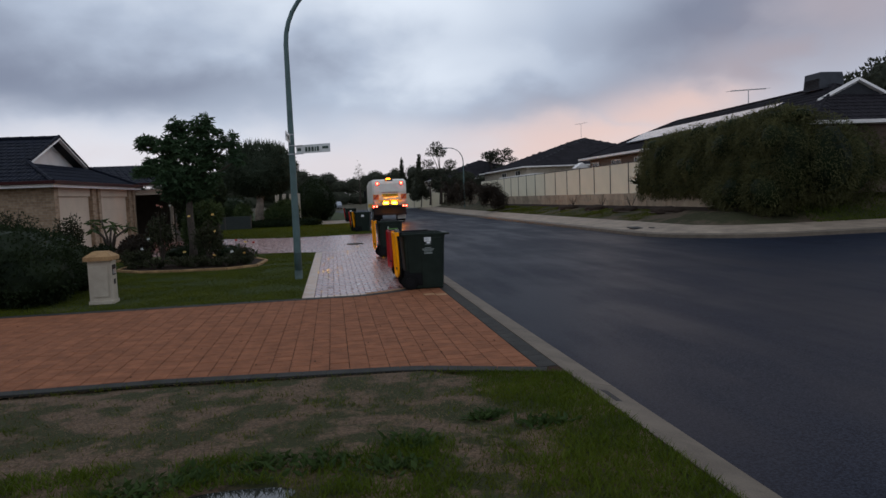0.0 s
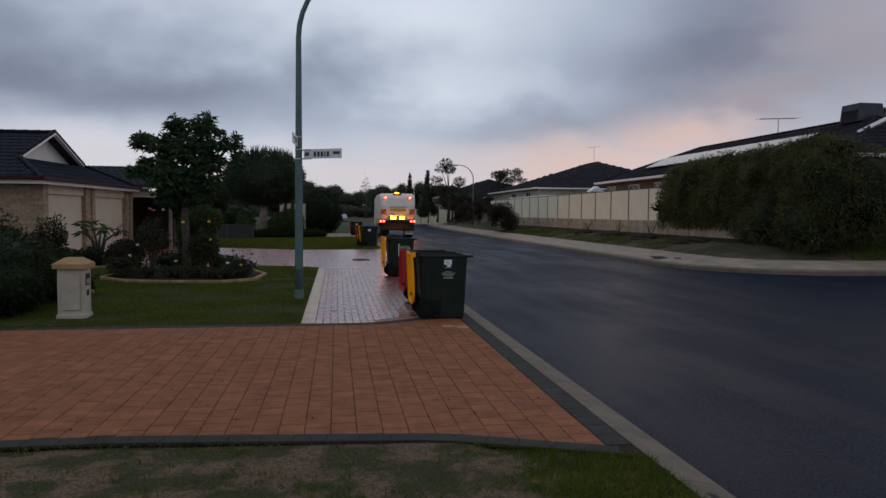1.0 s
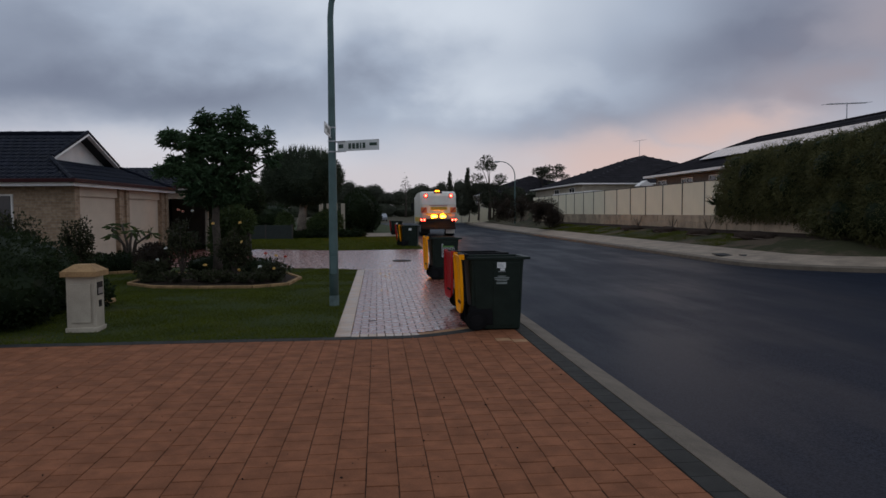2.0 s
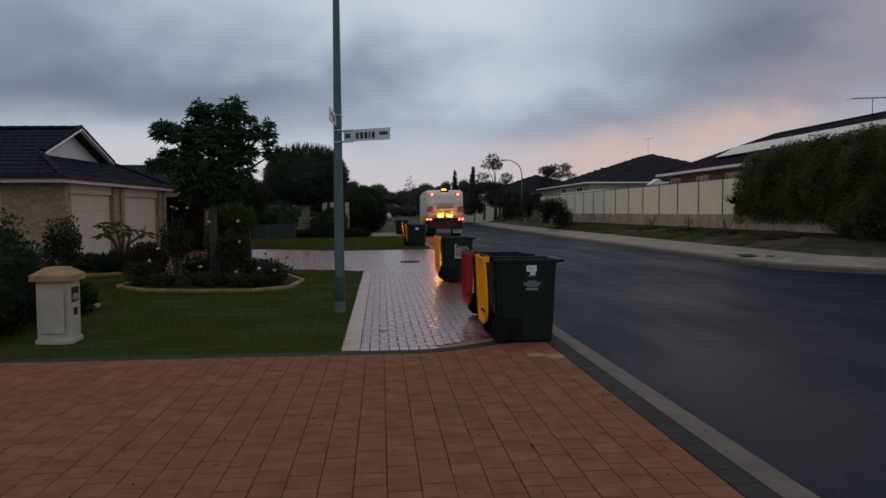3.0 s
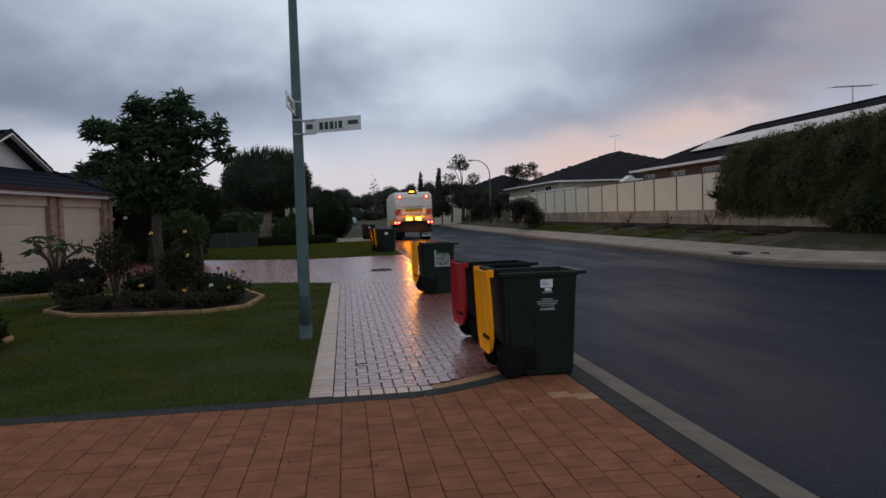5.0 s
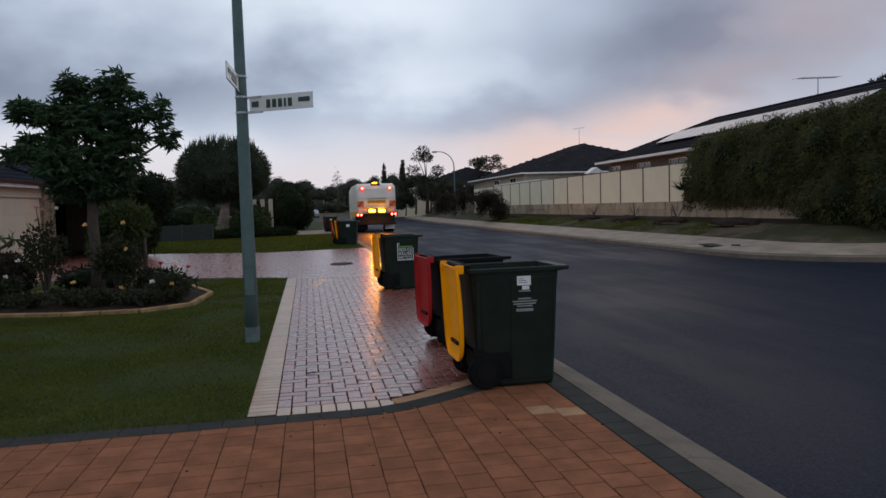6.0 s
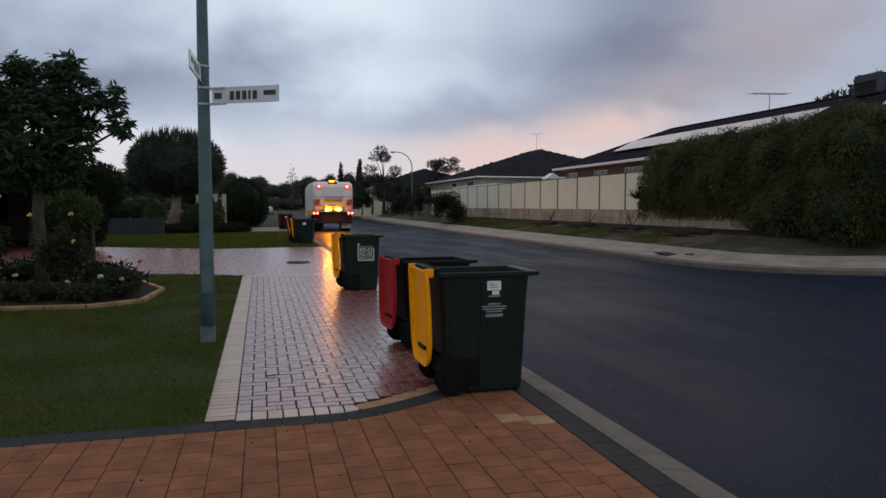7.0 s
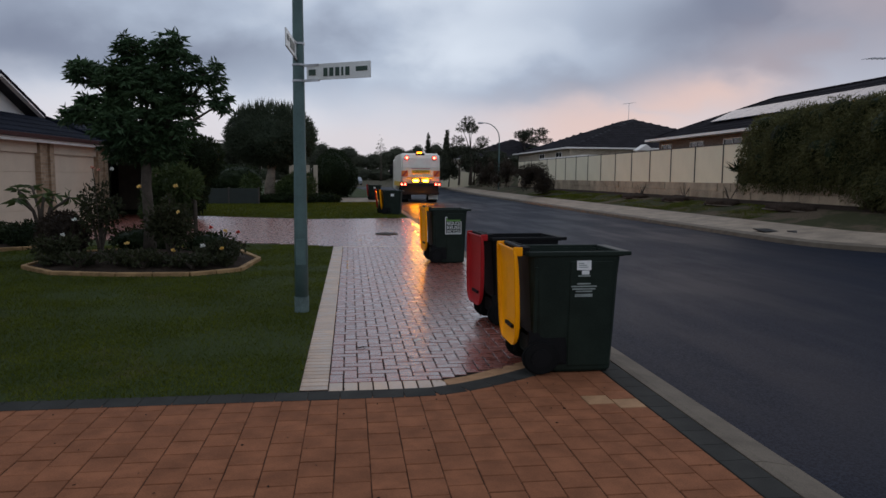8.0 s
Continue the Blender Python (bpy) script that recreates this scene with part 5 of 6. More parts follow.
    # handle bar with hinge knuckles
    hb = tube(bmesh.new(), [(-0.405, -0.25, 1.005), (-0.405, 0.25, 1.005)], [0.017, 0.017], 10)
    for k in (-0.235, -0.12, 0.0, 0.12, 0.235):
        box(hb, -0.415, -0.34, k - 0.018, k + 0.018, 0.95, 1.015, 0.006)
    part("handle", hb, M["black"], t)
    # lid, swung over and hanging down behind
    ld = bmesh.new()
    prof = ((0.0, 0.006), (0.03, 0.020), (0.12, 0.030), (0.30, 0.036), (0.50, 0.036), (0.62, 0.034), (0.70, 0.028), (0.75, 0.018), (0.775, 0.008), (0.785, 0.0))
    wl = (0.280, 0.288, 0.292, 0.292, 0.288, 0.278, 0.258, 0.228, 0.19, 0.14)
    qs = (-1, -0.985, -0.95, -0.8, -0.4, 0, 0.4, 0.8, 0.95, 0.985, 1)
    crown = (0.0, 0.45, 0.8, 0.96, 1.0, 1.0, 1.0, 0.96, 0.8, 0.45, 0.0)
    top, bot = [], []
    for (d, h), hw in zip(prof, wl):
        top.append([ld.verts.new((h * c - 0.034, q * hw, -d)) for q, c in zip(qs, crown)])
        bot.append([ld.verts.new((h * c - 0.022, q * hw, -d)) for q, c in zip(qs, crown)])
    for A, s in ((top, 1), (bot, -1)):
        for r, q in zip(A, A[1:]):
            for k in range(len(qs) - 1):
                f = (r[k], r[k + 1], q[k + 1], q[k])
                ld.faces.new(f if s > 0 else f[::-1])
    rim_t = top[0] + [r[-1] for r in top[1:]] + top[-1][-2::-1] + [r[0] for r in top[-2:0:-1]]
    rim_b = bot[0] + [r[-1] for r in bot[1:]] + bot[-1][-2::-1] + [r[0] for r in bot[-2:0:-1]]
    for k in range(len(rim_t)):
        j = (k + 1) % len(rim_t)
        ld.faces.new((rim_t[k], rim_b[k], rim_b[j], rim_t[j]))
    ld.transform(Matrix.Translation((-0.435, 0, 1.0)) @ Matrix.Rotation(radians(-tilt), 4, "Y"))
    lid = part("lid", ld, lid_mat, t, lid_word + " lid hanging open", smooth=True)
    for s in (-1, 1):
        e = boxed(-0.468, -0.400, s * 0.274 - 0.010, s * 0.274 + 0.010, 0.945, 1.016, 0.009)
        part("hinge_ear", e, lid_mat, lid)
    grip = boxed(-0.012, 0.006, -0.11, 0.11, -0.66, -0.63, 0.004)
    grip.transform(Matrix.Translation((-0.445, 0, 1.0)) @ Matrix.Rotation(radians(-tilt), 4, "Y"))
    part("lid_grip", grip, M["black"], lid)
    # stickers on the side to the street walker
    side = lambda x, z: Matrix.Translation((x, -0.2465 - 0.034 * (z - 0.05) * 1.25 - 0.004, z)) @ Matrix.Rotation(radians(90 - 2.6), 4, "X")
    if marks == "plain":
        for x0, z0, w, h, k in ((0.045, 0.87, 0.105, 0.075, "label"), (0.058, 0.812, 0.055, 0.032, "label")):
            st = boxed(-w / 2, w / 2, -h / 2, h / 2, 0, 0.002)
            st.transform(side(x0, z0))
            part("sticker", st, M[k], t, "small white paper sticker")
        for i, (w, z) in enumerate(((0.09, 0.785), (0.10, 0.722), (0.185, 0.701), (0.17, 0.680), (0.12, 0.661), (0.13, 0.635), (0.13, 0.622))):
            st = boxed(-w / 2, w / 2, -0.0055, 0.0055, 0, 0.002)
            st.transform(side(0.05, z))
            part("print_line", st, M["grey_ink"], t)
        for i, (w, z) in enumerate(((0.04, 0.885), (0.06, 0.87), (0.07, 0.855))):
            st = boxed(-0.04, -0.04 + w, -0.003, 0.003, 0.002, 0.0035)
            st.transform(side(0.045, z))
            part("print_line", st, M["grey_ink"], t)
    elif marks == "recycle":
        st = boxed(-0.15, 0.15, -0.155, 0.155, 0, 0.002)
        st.transform(side(0.06, 0.68))
        s0 = part("sticker", st, M["label"], t, "square green recycling sticker with a pale border")
        st = boxed(-0.137, 0.137, -0.142, 0.142, 0.002, 0.0035)
        st.transform(side(0.06, 0.68))
        part("field", st, M["bin"], s0)
        st = boxed(-0.13, 0.13, 0.075, 0.135, 0.0036, 0.005)
        st.transform(side(0.06, 0.68))
        part("leaf_band", st, M["green"], s0)
        for k, wd in enumerate(("REDUCE", "REUSE", "RECYCLE")):
            lettering(wd, 0.085, side(0.06, 0.68) @ Matrix.Translation((0, 0.035 - k * 0.073, 0.005)), M["label"], s0, "word", 0.001, 0.24)
    elif marks == "far":
        st = boxed(-0.06, 0.06, -0.05, 0.05, 0, 0.002)
        st.transform(side(0.02, 0.80))
        part("sticker", st, M["label"], t)
    return t


wheelie_bin(pose(2.15, 0.475, 0.008, 0, 0, 1), M["yellow"], "dark green wheelie bin, yellow lid hanging open, printed side", 2)
wheelie_bin(pose(2.20, 2.30, 0.008, 0, 0, 5) @ Matrix.Diagonal((0.98, 1, 0.95, 1)), M["redlid"], "black wheelie bin with its red lid hanging open", 0, "none", "red", "black")
wheelie_bin(pose(2.14, 7.60, 0.008, 0, 0, 4) @ Matrix.Diagonal((0.88, 1, 1, 1)), M["yellow"], "dark green wheelie bin with a recycling sticker and yellow lid open", 1, "recycle")
wheelie_bin(pose(2.12, 23.7, 0.0, 0, 0, -12), M["yellow"], "dark green wheelie bin with a yellow lid on the lawn edge", 5, "far")
wheelie_bin(pose(1.95, 24.6, 0.0, 0, 0, -6), M["redlid"], "dark green wheelie bin with a red lid on the lawn edge", 5, "none", "red")
wheelie_bin(pose(2.0, 41.5, 0.0, 0, 0, -10), M["redlid"], "far dark wheelie bin with a red lid beside the concrete driveway", 5, "far", "red")


def garbage_truck():
    t = thing("garbage_truck", pose(4.75, 38.6, ROAD_Z), "white rear of a garbage truck with flashing amber lights", "truck")
    b = bmesh.new()
    # hopper body: side profile in (y, z), rounded at the top and bulging behind
    prof = [(0.55, 1.12), (0.05, 1.20), (-0.08, 1.5), (-0.10, 2.2), (0.02, 2.75), (0.22, 2.98), (0.6, 3.08), (6.2, 3.08), (6.2, 1.0)]
    L, R = [b.verts.new((-1.22, y, z)) for y, z in prof], [b.verts.new((1.22, y, z)) for y, z in prof]
    b.faces.new(L), b.faces.new(R[::-1])
    n = len(prof)
    for i in range(n):
        b.faces.new((L[i], R[i], R[(i + 1) % n], L[(i + 1) % n]))
    bmesh.ops.bevel(b, geom=[e for e in b.edges if abs(e.verts[0].co.x - e.verts[1].co.x) < 0.01], offset=0.10, segments=3, affect="EDGES")
    part("body", b, M["truck"], t, "off-white steel compactor body", smooth=False)
    part("chassis", boxed(-0.5, 0.5, 0.3, 8.0, 0.55, 1.0, 0.03), M["truck_dark"], t)
    part("cab", boxed(-1.2, 1.2, 6.5, 8.4, 0.7, 2.9, 0.15), M["truck"], t)
    part("side_rail", boxed(-1.27, -1.20, 0.3, 6.0, 1.0, 1.3), M["yellow_tape"], t)
    part("tailgate_skirt", boxed(-1.15, 1.15, 0.05, 0.35, 0.62, 1.18, 0.03), M["truck_dark"], t, "grimy dark tailgate skirt")
    part("bumper", boxed(-1.2, 1.2, 0.0, 0.16, 0.48, 0.66, 0.02), M["truck_dark"], t)
    for s in (-1, 1):
        part("mud_flap", boxed(s * 0.85 - 0.3, s * 0.85 + 0.3, 0.42, 0.45, 0.18, 0.75), M["truck" if s > 0 else "truck_dark"], t)
        for k, yy in enumerate((1.2, 2.5)):
            wheel_at(t, 0, 0, 0.5, 0.5, M["rubber"], M["steel"]).matrix_local = Matrix.Translation((s * 0.92, yy, 0)) @ Matrix.Rotation(math.pi / 2, 4, "Z")
        # tail lamp clusters
        bx = part("lamp_box", boxed(s * 1.07 - 0.22, s * 1.07 + 0.22, -0.10, 0.04, 1.02, 1.24, 0.03), M["truck_dark"], t)
        for k in (-0.11, 0.10):
            part("tail_lamp", disc(bmesh.new(), Matrix.Translation((s * 1.07 + k, -0.12, 1.13)) @ Matrix.Rotation(math.pi / 2, 4, "X"), 0.065, 0.04, 18), M["tail_on"], bx, "lit red tail lamp")
        bx = part("lamp_box", disc(bmesh.new(), Matrix.Translation((s * 0.86, 0.02, 2.78)) @ Matrix.Rotation(math.pi / 2, 4, "X"), 0.15, 0.12, 20), M["red_print"], t)
        part("marker_lamp", disc(bmesh.new(), Matrix.Translation((s * 0.86, -0.05, 2.78)) @ Matrix.Rotation(math.pi / 2, 4, "X"), 0.085, 0.05, 18), M["tail_on"], bx, "lit red marker lamp")
        pl = part("marker_plate", boxed(s * 1.0 - 0.2, s * 1.0 + 0.2, -0.125, -0.11, 1.62, 1.98), M["amber_tape"], t, "orange striped marker plate")
        st = boxed(-0.05, 0.05, -0.131, -0.126, -0.22, 0.22)
        st.transform(Matrix.Translation((s * 1.0, 0, 1.80)) @ Matrix.Rotation(0.7, 4, "Y"))
        part("stripe", st, M["red_print"], pl)
        # flashing amber pair
        ft = part("flasher", boxed(s * 0.30 - 0.20, s * 0.30 + 0.20, -0.14, -0.07, 1.27, 1.45, 0.02), M["truck_dark"], t)
        part("amber_lamp", boxed(s * 0.30 - 0.165, s * 0.30 + 0.165, -0.155, -0.138, 1.30, 1.42), M["amber_on"], ft, "bright amber flashing lamp")
    pl = part("warning_plate", boxed(-0.56, 0.60, -0.13, -0.115, 1.80, 2.02), M["yellow_tape"], t, "yellow warning plate")
    lettering("CAUTION", 0.2, Matrix.Translation((0.02, -0.134, 1.91)) @ Matrix.Rotation(math.pi / 2, 4, "X"), M["truck_dark"], pl, "word", 0.002, 0.95)
    part("stripe", boxed(-0.85, 0.85, -0.115, -0.10, 1.50, 1.585), M["yellow_tape"], t, "yellow strip with worn print")
    part("stripe", boxed(-0.6, 0.6, -0.113, -0.099, 2.10, 2.13), M["red_print"], t)
    part("beacon_mount", boxed(-0.28, 0.28, 0.18, 0.4, 2.94, 3.06, 0.02), M["truck_dark"], t)
    part("beacon", boxed(-0.20, 0.10, 0.16, 0.34, 3.06, 3.15, 0.02), M["beacon_on"], t, "lit orange roof beacon")
    for s in (-1, 1):
        part("mirror", boxed(s * 1.38 - 0.1, s * 1.38 + 0.1, 8.0, 8.1, 1.8, 2.4, 0.03), M["truck_dark"], t)
    return t


garbage_truck()


def parked_car(x, y, z, turn, label):
    t = thing("parked_car", pose(x, y, z, 0, 0, turn), label, "car")
    prof = [(-2.2, 0.35), (-2.2, 0.8), (-1.9, 0.95), (-1.3, 1.45), (0.5, 1.48), (1.1, 1.0), (2.1, 0.85), (2.2, 0.35)]
    b = bmesh.new()
    L, R = [b.verts.new((px, -0.85, pz)) for px, pz in prof], [b.verts.new((px, 0.85, pz)) for px, pz in prof]
    b.faces.new(L), b.faces.new(R[::-1])
    for i in range(8):
        b.faces.new((L[i], R[i], R[(i + 1) % 8], L[(i + 1) % 8]))
    bmesh.ops.bevel(b, geom=b.edges[:], offset=0.07, segments=2, affect="EDGES")
    part("body", b, M["car"], t)
    for s in (-1, 1):
        part("window", boxed(-1.3, 0.6, s * 0.86 - 0.006, s * 0.86 + 0.006, 0.98, 1.36), M["glass"], t)
        for px in (-1.35, 1.35):
            wheel_at(t, px, s * 0.78, 0.32, 0.2, M["rubber"], M["steel"])
    return t


parked_car(1.2, 118, ROAD_Z, 100, "silver parked car far down the road")
parked_car(-2.8, 124, ROAD_Z, 60, "pale parked car far down the road")

# ---- front garden ----
lb = thing("letterbox", pose(-3.41, 0.93, -0.01) @ Matrix.Diagonal((0.83, 0.85, 1, 1)), "cream rendered pillar letterbox with a sandstone cap", "letterbox")
part("pillar", boxed(-0.23, 0.23, -0.17, 0.17, 0.0, 0.76, 0.012), M["render"], lb)
part("plinth", boxed(-0.245, 0.245, -0.205, 0.205, 0.0, 0.07, 0.01), M["render"], lb)
for b in ((-0.16, 0.16, -0.198, -0.186, 0.14, 0.66),):
    part("panel", boxed(*b, 0.004), M["render"], lb, "raised plain panel")
cap = bmesh.new()
lo = [cap.verts.new((sx * 0.285, sy * 0.245, 0.76)) for sx, sy in ((-1, -1), (1, -1), (1, 1), (-1, 1))]
md = [cap.verts.new((sx * 0.285, sy * 0.245, 0.83)) for sx, sy in ((-1, -1), (1, -1), (1, 1), (-1, 1))]
hi = [cap.verts.new((sx * 0.13, sy * 0.10, 0.92)) for sx, sy in ((-1, -1), (1, -1), (1, 1), (-1, 1))]
for A, B in ((lo, md), (md, hi)):
    for i in range(4):
        cap.faces.new((A[i], A[(i + 1) % 4], B[(i + 1) % 4], B[i]))
cap.faces.new(hi), cap.faces.new(lo[::-1])
part("cap", cap, M["edging"], lb, "sandstone-coloured sloping cap")
fr = part("mail_slot", boxed(0.228, 0.238, -0.11, 0.11, 0.50, 0.68, 0.004), M["truck_dark"], lb, "dark framed mail slot")
part("flap", boxed(0.236, 0.243, -0.09, 0.09, 0.52, 0.60), M["steel"], fr)
part("bar", boxed(0.228, 0.236, -0.055, 0.055, 0.34, 0.43), M["black"], lb)

bush("hedge", [(-5.35, 1.7, 0.62, 1.25, 1.25, 0.78), (-6.9, 1.9, 0.62, 1.3, 1.3, 0.80), (-8.4, 1.9, 0.6, 1.3, 1.3, 0.78), (-5.2, 2.4, 0.6, 1.1, 0.9, 0.72), (-4.75, 1.35, 0.45, 0.75, 0.9, 0.55)], 24000, (0.075, 0.035), M["leaf_box"], "dense dark green clipped garden hedge", "hedge", 51, 0.9, fill=0.15)

# mulched island bed with a sandstone edge
BED = [(-5.0, 7.2), (-4.25, 6.4), (-3.2, 6.12), (-2.1, 6.08), (-1.42, 6.55), (-1.3, 8.05), (-1.9, 9.6), (-3.6, 10.2), (-5.0, 9.4)]
bed = thing("garden_bed", pose(-3.2, 8.0, 0), "raised island bed of dark mulch edged with sandstone", "garden bed")
bm = bmesh.new()
c0 = bm.verts.new((0, 0, 0.12))
ring = [bm.verts.new((px + 3.2, py - 8.0, 0.03)) for px, py in BED]
midr = [bm.verts.new(((px + 3.2) * 0.6, (py - 8.0) * 0.6, 0.09)) for px, py in BED]
for i in range(len(BED)):
    j = (i + 1) % len(BED)
    bm.faces.new((ring[i], ring[j], midr[j], midr[i])), bm.faces.new((midr[i], midr[j], c0))
part("mulch", bm, M["mulch"], bed, smooth=True)
for i in range(len(BED)):
    a, b = Vector(BED[i]), Vector(BED[(i + 1) % len(BED)])
    L = (b - a).length
    k = max(1, round(L / 0.55))
    for s in range(k):
        p, q = a.lerp(b, s / k), a.lerp(b, (s + 1) / k)
        e = boxed(0.006, (q - p).length - 0.006, -0.045, 0.045, -0.03, 0.062, 0.014)
        e.transform(Matrix.Translation((p.x + 3.2, p.y - 8.0, 0)) @ Matrix.Rotation(math.atan2((q - p).y, (q - p).x), 4, "Z"))
        part("edging_stone", e, M["edging"], bed)

BED2 = [(-7.9, 12.0), (-6.9, 11.7), (-5.75, 10.65), (-6.3, 10.15), (-7.6, 9.4), (-8.0, 8.0), (-9.4, 6.5), (-11.0, 8.0), (-11.0, 12.2)]
bed2 = thing("garden_bed", pose(-8.4, 10.2, 0), "mulched garden bed along the house wall", "garden bed")
bm = bmesh.new()
prism(bm, [(px + 8.4, py - 10.2) for px, py in BED2], -0.03, 0.05)
part("mulch", bm, M["mulch"], bed2)
for i in range(1, 7):
    a, b = Vector(BED2[i]), Vector(BED2[(i + 1) % len(BED2)])
    k = max(1, round((b - a).length / 0.55))
    for s in range(k):
        p, q = a.lerp(b, s / k), a.lerp(b, (s + 1) / k)
        e = boxed(0.006, (q - p).length - 0.006, -0.045, 0.045, -0.03, 0.075, 0.014)
        e.transform(Matrix.Translation((p.x + 8.4, p.y - 10.2, 0)) @ Matrix.Rotation(math.atan2((q - p).y, (q - p).x), 4, "Z"))
        part("edging_stone", e, M["edging"], bed2)


def rose(x, y, h, w, seed, flowers, label, leaf=2200):
    """An open rose bush: canes, leaves and a few blooms."""
    rng = np.random.default_rng(seed)
    t = thing("rose_bush", pose(x, y, 0.05), label, "rose bush", "rose bushes")
    bm = bmesh.new()
    tips = []
    for k in range(12):
        a, l = rng.uniform(0, 6.28), rng.uniform(0.6, 1.0)
        tip = (w * l * math.cos(a), w * 0.8 * l * math.sin(a), h * rng.uniform(0.55, 0.98))
        tube(bm, [(0, 0, 0), (tip[0] * 0.4, tip[1] * 0.4, tip[2] * 0.55), tip], [0.02, 0.012, 0.005], 5)
        tips.append(tip)
    part("cane", bm, M["bark"], t)
    lob = [(tx * 0.8, ty * 0.8, tz * 0.72, w * 0.42, w * 0.42, h * 0.24) for tx, ty, tz in tips]
    c, d = blob_points(rng, lob, leaf, 0.9)
    c[:, 2] = np.maximum(c[:, 2], 0.06)
    leaves("foliage", c, d, 0.075, 0.045, M["leaf_rose"], t, rng, 0.8, 0.2)
    for i, (m, fx, fy, fz) in enumerate(flowers):
        n = 26
        dd = rng.normal(0, 1, (n, 3))
        dd[:, 2] = np.abs(dd[:, 2])
        dd /= np.linalg.norm(dd, axis=1)[:, None]
        leaves("bloom", np.tile([[fx, fy, fz]], (n, 1)), dd, 0.042, 0.042, M[m], t, rng, 0.2)
        part("stalk", tube(bmesh.new(), [(fx * 0.6, fy * 0.6, fz - 0.35), (fx, fy, fz)], [0.008, 0.005], 5), M["leaf_rose"], t)
    return t


rose(-4.05, 8.0, 1.55, 0.36, 71, (("petal_pink", 0.05, -0.35, 1.62), ("petal_pink", 0.15, -0.35, 1.58), ("petal_white", 0.35, -0.3, 1.6)), "tall rose bush with faded pink blooms in the bed", 1200)
rose(-2.75, 7.6, 1.25, 0.36, 72, (("petal_yellow", 0.22, -0.4, 1.32), ("petal_yellow", 0.26, -0.45, 0.88), ("petal_yellow", -0.4, -0.3, 1.3)), "rose bush with yellow blooms under the tree", 1900)
rose(-1.95, 7.35, 0.42, 0.36, 73, (("petal_red", -0.02, -0.2, 0.62), ("petal_yellow", 0.22, -0.2, 0.56), ("petal_red", 0.42, -0.15, 0.54)), "low leafy plants with red and yellow blooms", 900)
rose(-4.6, 7.5, 0.5, 0.36, 74, (("petal_white", 0.25, -0.35, 0.5), ("petal_white", 0.4, -0.2, 0.75)), "low bush with small white flowers", 800)
rose(-3.4, 6.9, 0.30, 0.42, 75, (("petal_yellow", 0.2, -0.2, 0.40),), "low trailing plants at the bed's edge", 500)
rose(-2.45, 6.75, 0.26, 0.42, 76, (("petal_yellow", 0.0, -0.2, 0.30), ("petal_white", 0.4, 0.1, 0.34)), "low trailing plants at the bed's edge", 420)
bush("bush", [(-4.8, 8.35, 0.48, 0.42, 0.42, 0.40), (-5.1, 9.2, 0.36, 0.4, 0.4, 0.32)], 3600, (0.08, 0.04), M["leaf_bush"], "rounded dark reddish shrub in the bed", "bush", 77)
bush("bush", [(-3.2, 10.0, 1.35, 0.5, 0.4, 0.4), (-3.5, 10.1, 0.9, 0.4, 0.4, 0.5)], 2200, (0.16, 0.05), M["leaf_hedge"], "yellow-green leafy shrub behind the tree", "bush", 78, 0.5, trunk=[(-2.8, 9.9, 0.0, 0.05), (-2.8, 9.9, 0.8, 0.04), (-2.8, 9.9, 1.1, 0.03)])
bush("bush", [(-3.7, 9.6, 0.25, 0.7, 0.35, 0.26), (-2.4, 9.2, 0.2, 0.5, 0.35, 0.22)], 1500, (0.09, 0.04), M["leaf_box"], "dense dark shrubs filling the back of the bed", "bush", 79)
bush("bush", [(-4.95, 2.95, 0.32, 0.5, 0.4, 0.36), (-4.4, 3.3, 0.25, 0.45, 0.4, 0.28)], 3200, (0.09, 0.045), M["leaf_box"], "low leafy shrub behind the letterbox", "bush", 80)
rose(-7.2, 6.6, 1.75, 0.55, 81, (), "leggy rose bush behind the hedge", 3000)
rose(-6.3, 7.7, 1.6, 0.36, 82, (), "leggy rose bush behind the hedge", 1800)
for i, (px, py) in enumerate(((-4.45, 7.15), (-3.95, 6.75), (-2.95, 6.6), (-1.85, 6.85), (-2.15, 6.5), (-1.75, 7.9), (-3.3, 7.4))):
    rose(px, py, 0.24 + 0.05 * (i % 3), 0.30, 90 + i, (("petal_yellow", 0.12, -0.1, 0.3),) if i == 3 else (), "low straggling plants over the mulch", 380)
bush("bush", [(-7.2, 11.3, 0.22, 0.5, 0.4, 0.26), (-6.4, 10.7, 0.25, 0.42, 0.35, 0.3), (-8.3, 11.0, 0.12, 0.6, 0.35, 0.16)], 3000, (0.09, 0.045), M["leaf_box"], "low dark plants along the house bed", "bush", 83)

fr = thing("frangipani", pose(-6.35, 11.3, 0.05), "bare-limbed frangipani with drooping yellowed leaf tufts", "plant")
bm, tufts = bmesh.new(), []
rr = random.Random(8)
for k in range(6):
    a, l = k * 1.047 + rr.uniform(-0.2, 0.2), rr.uniform(0.36, 0.62)
    p1 = Vector((0.18 * math.cos(a), 0.2 * math.sin(a), 0.7))
    p2 = Vector((l * math.cos(a), l * 0.7 * math.sin(a), rr.uniform(0.95, 1.4)))
    tube(bm, [(0, 0, 0), p1, p2], [0.05, 0.035, 0.025], 7)
    tufts.append(p2)
part("limb", bm, M["bark"], fr, smooth=True)
rng = np.random.default_rng(9)
c = np.repeat(np.array([tuple(p) for p in tufts]), 11, 0)
d = rng.normal(0, 1, (len(c), 3))
d[:, 2] *= 0.4
d /= np.linalg.norm(d, axis=1)[:, None]
leaves("tuft", c, d, 0.36, 0.085, M["leaf_hedge"], fr, rng, 0.15, 0.25)

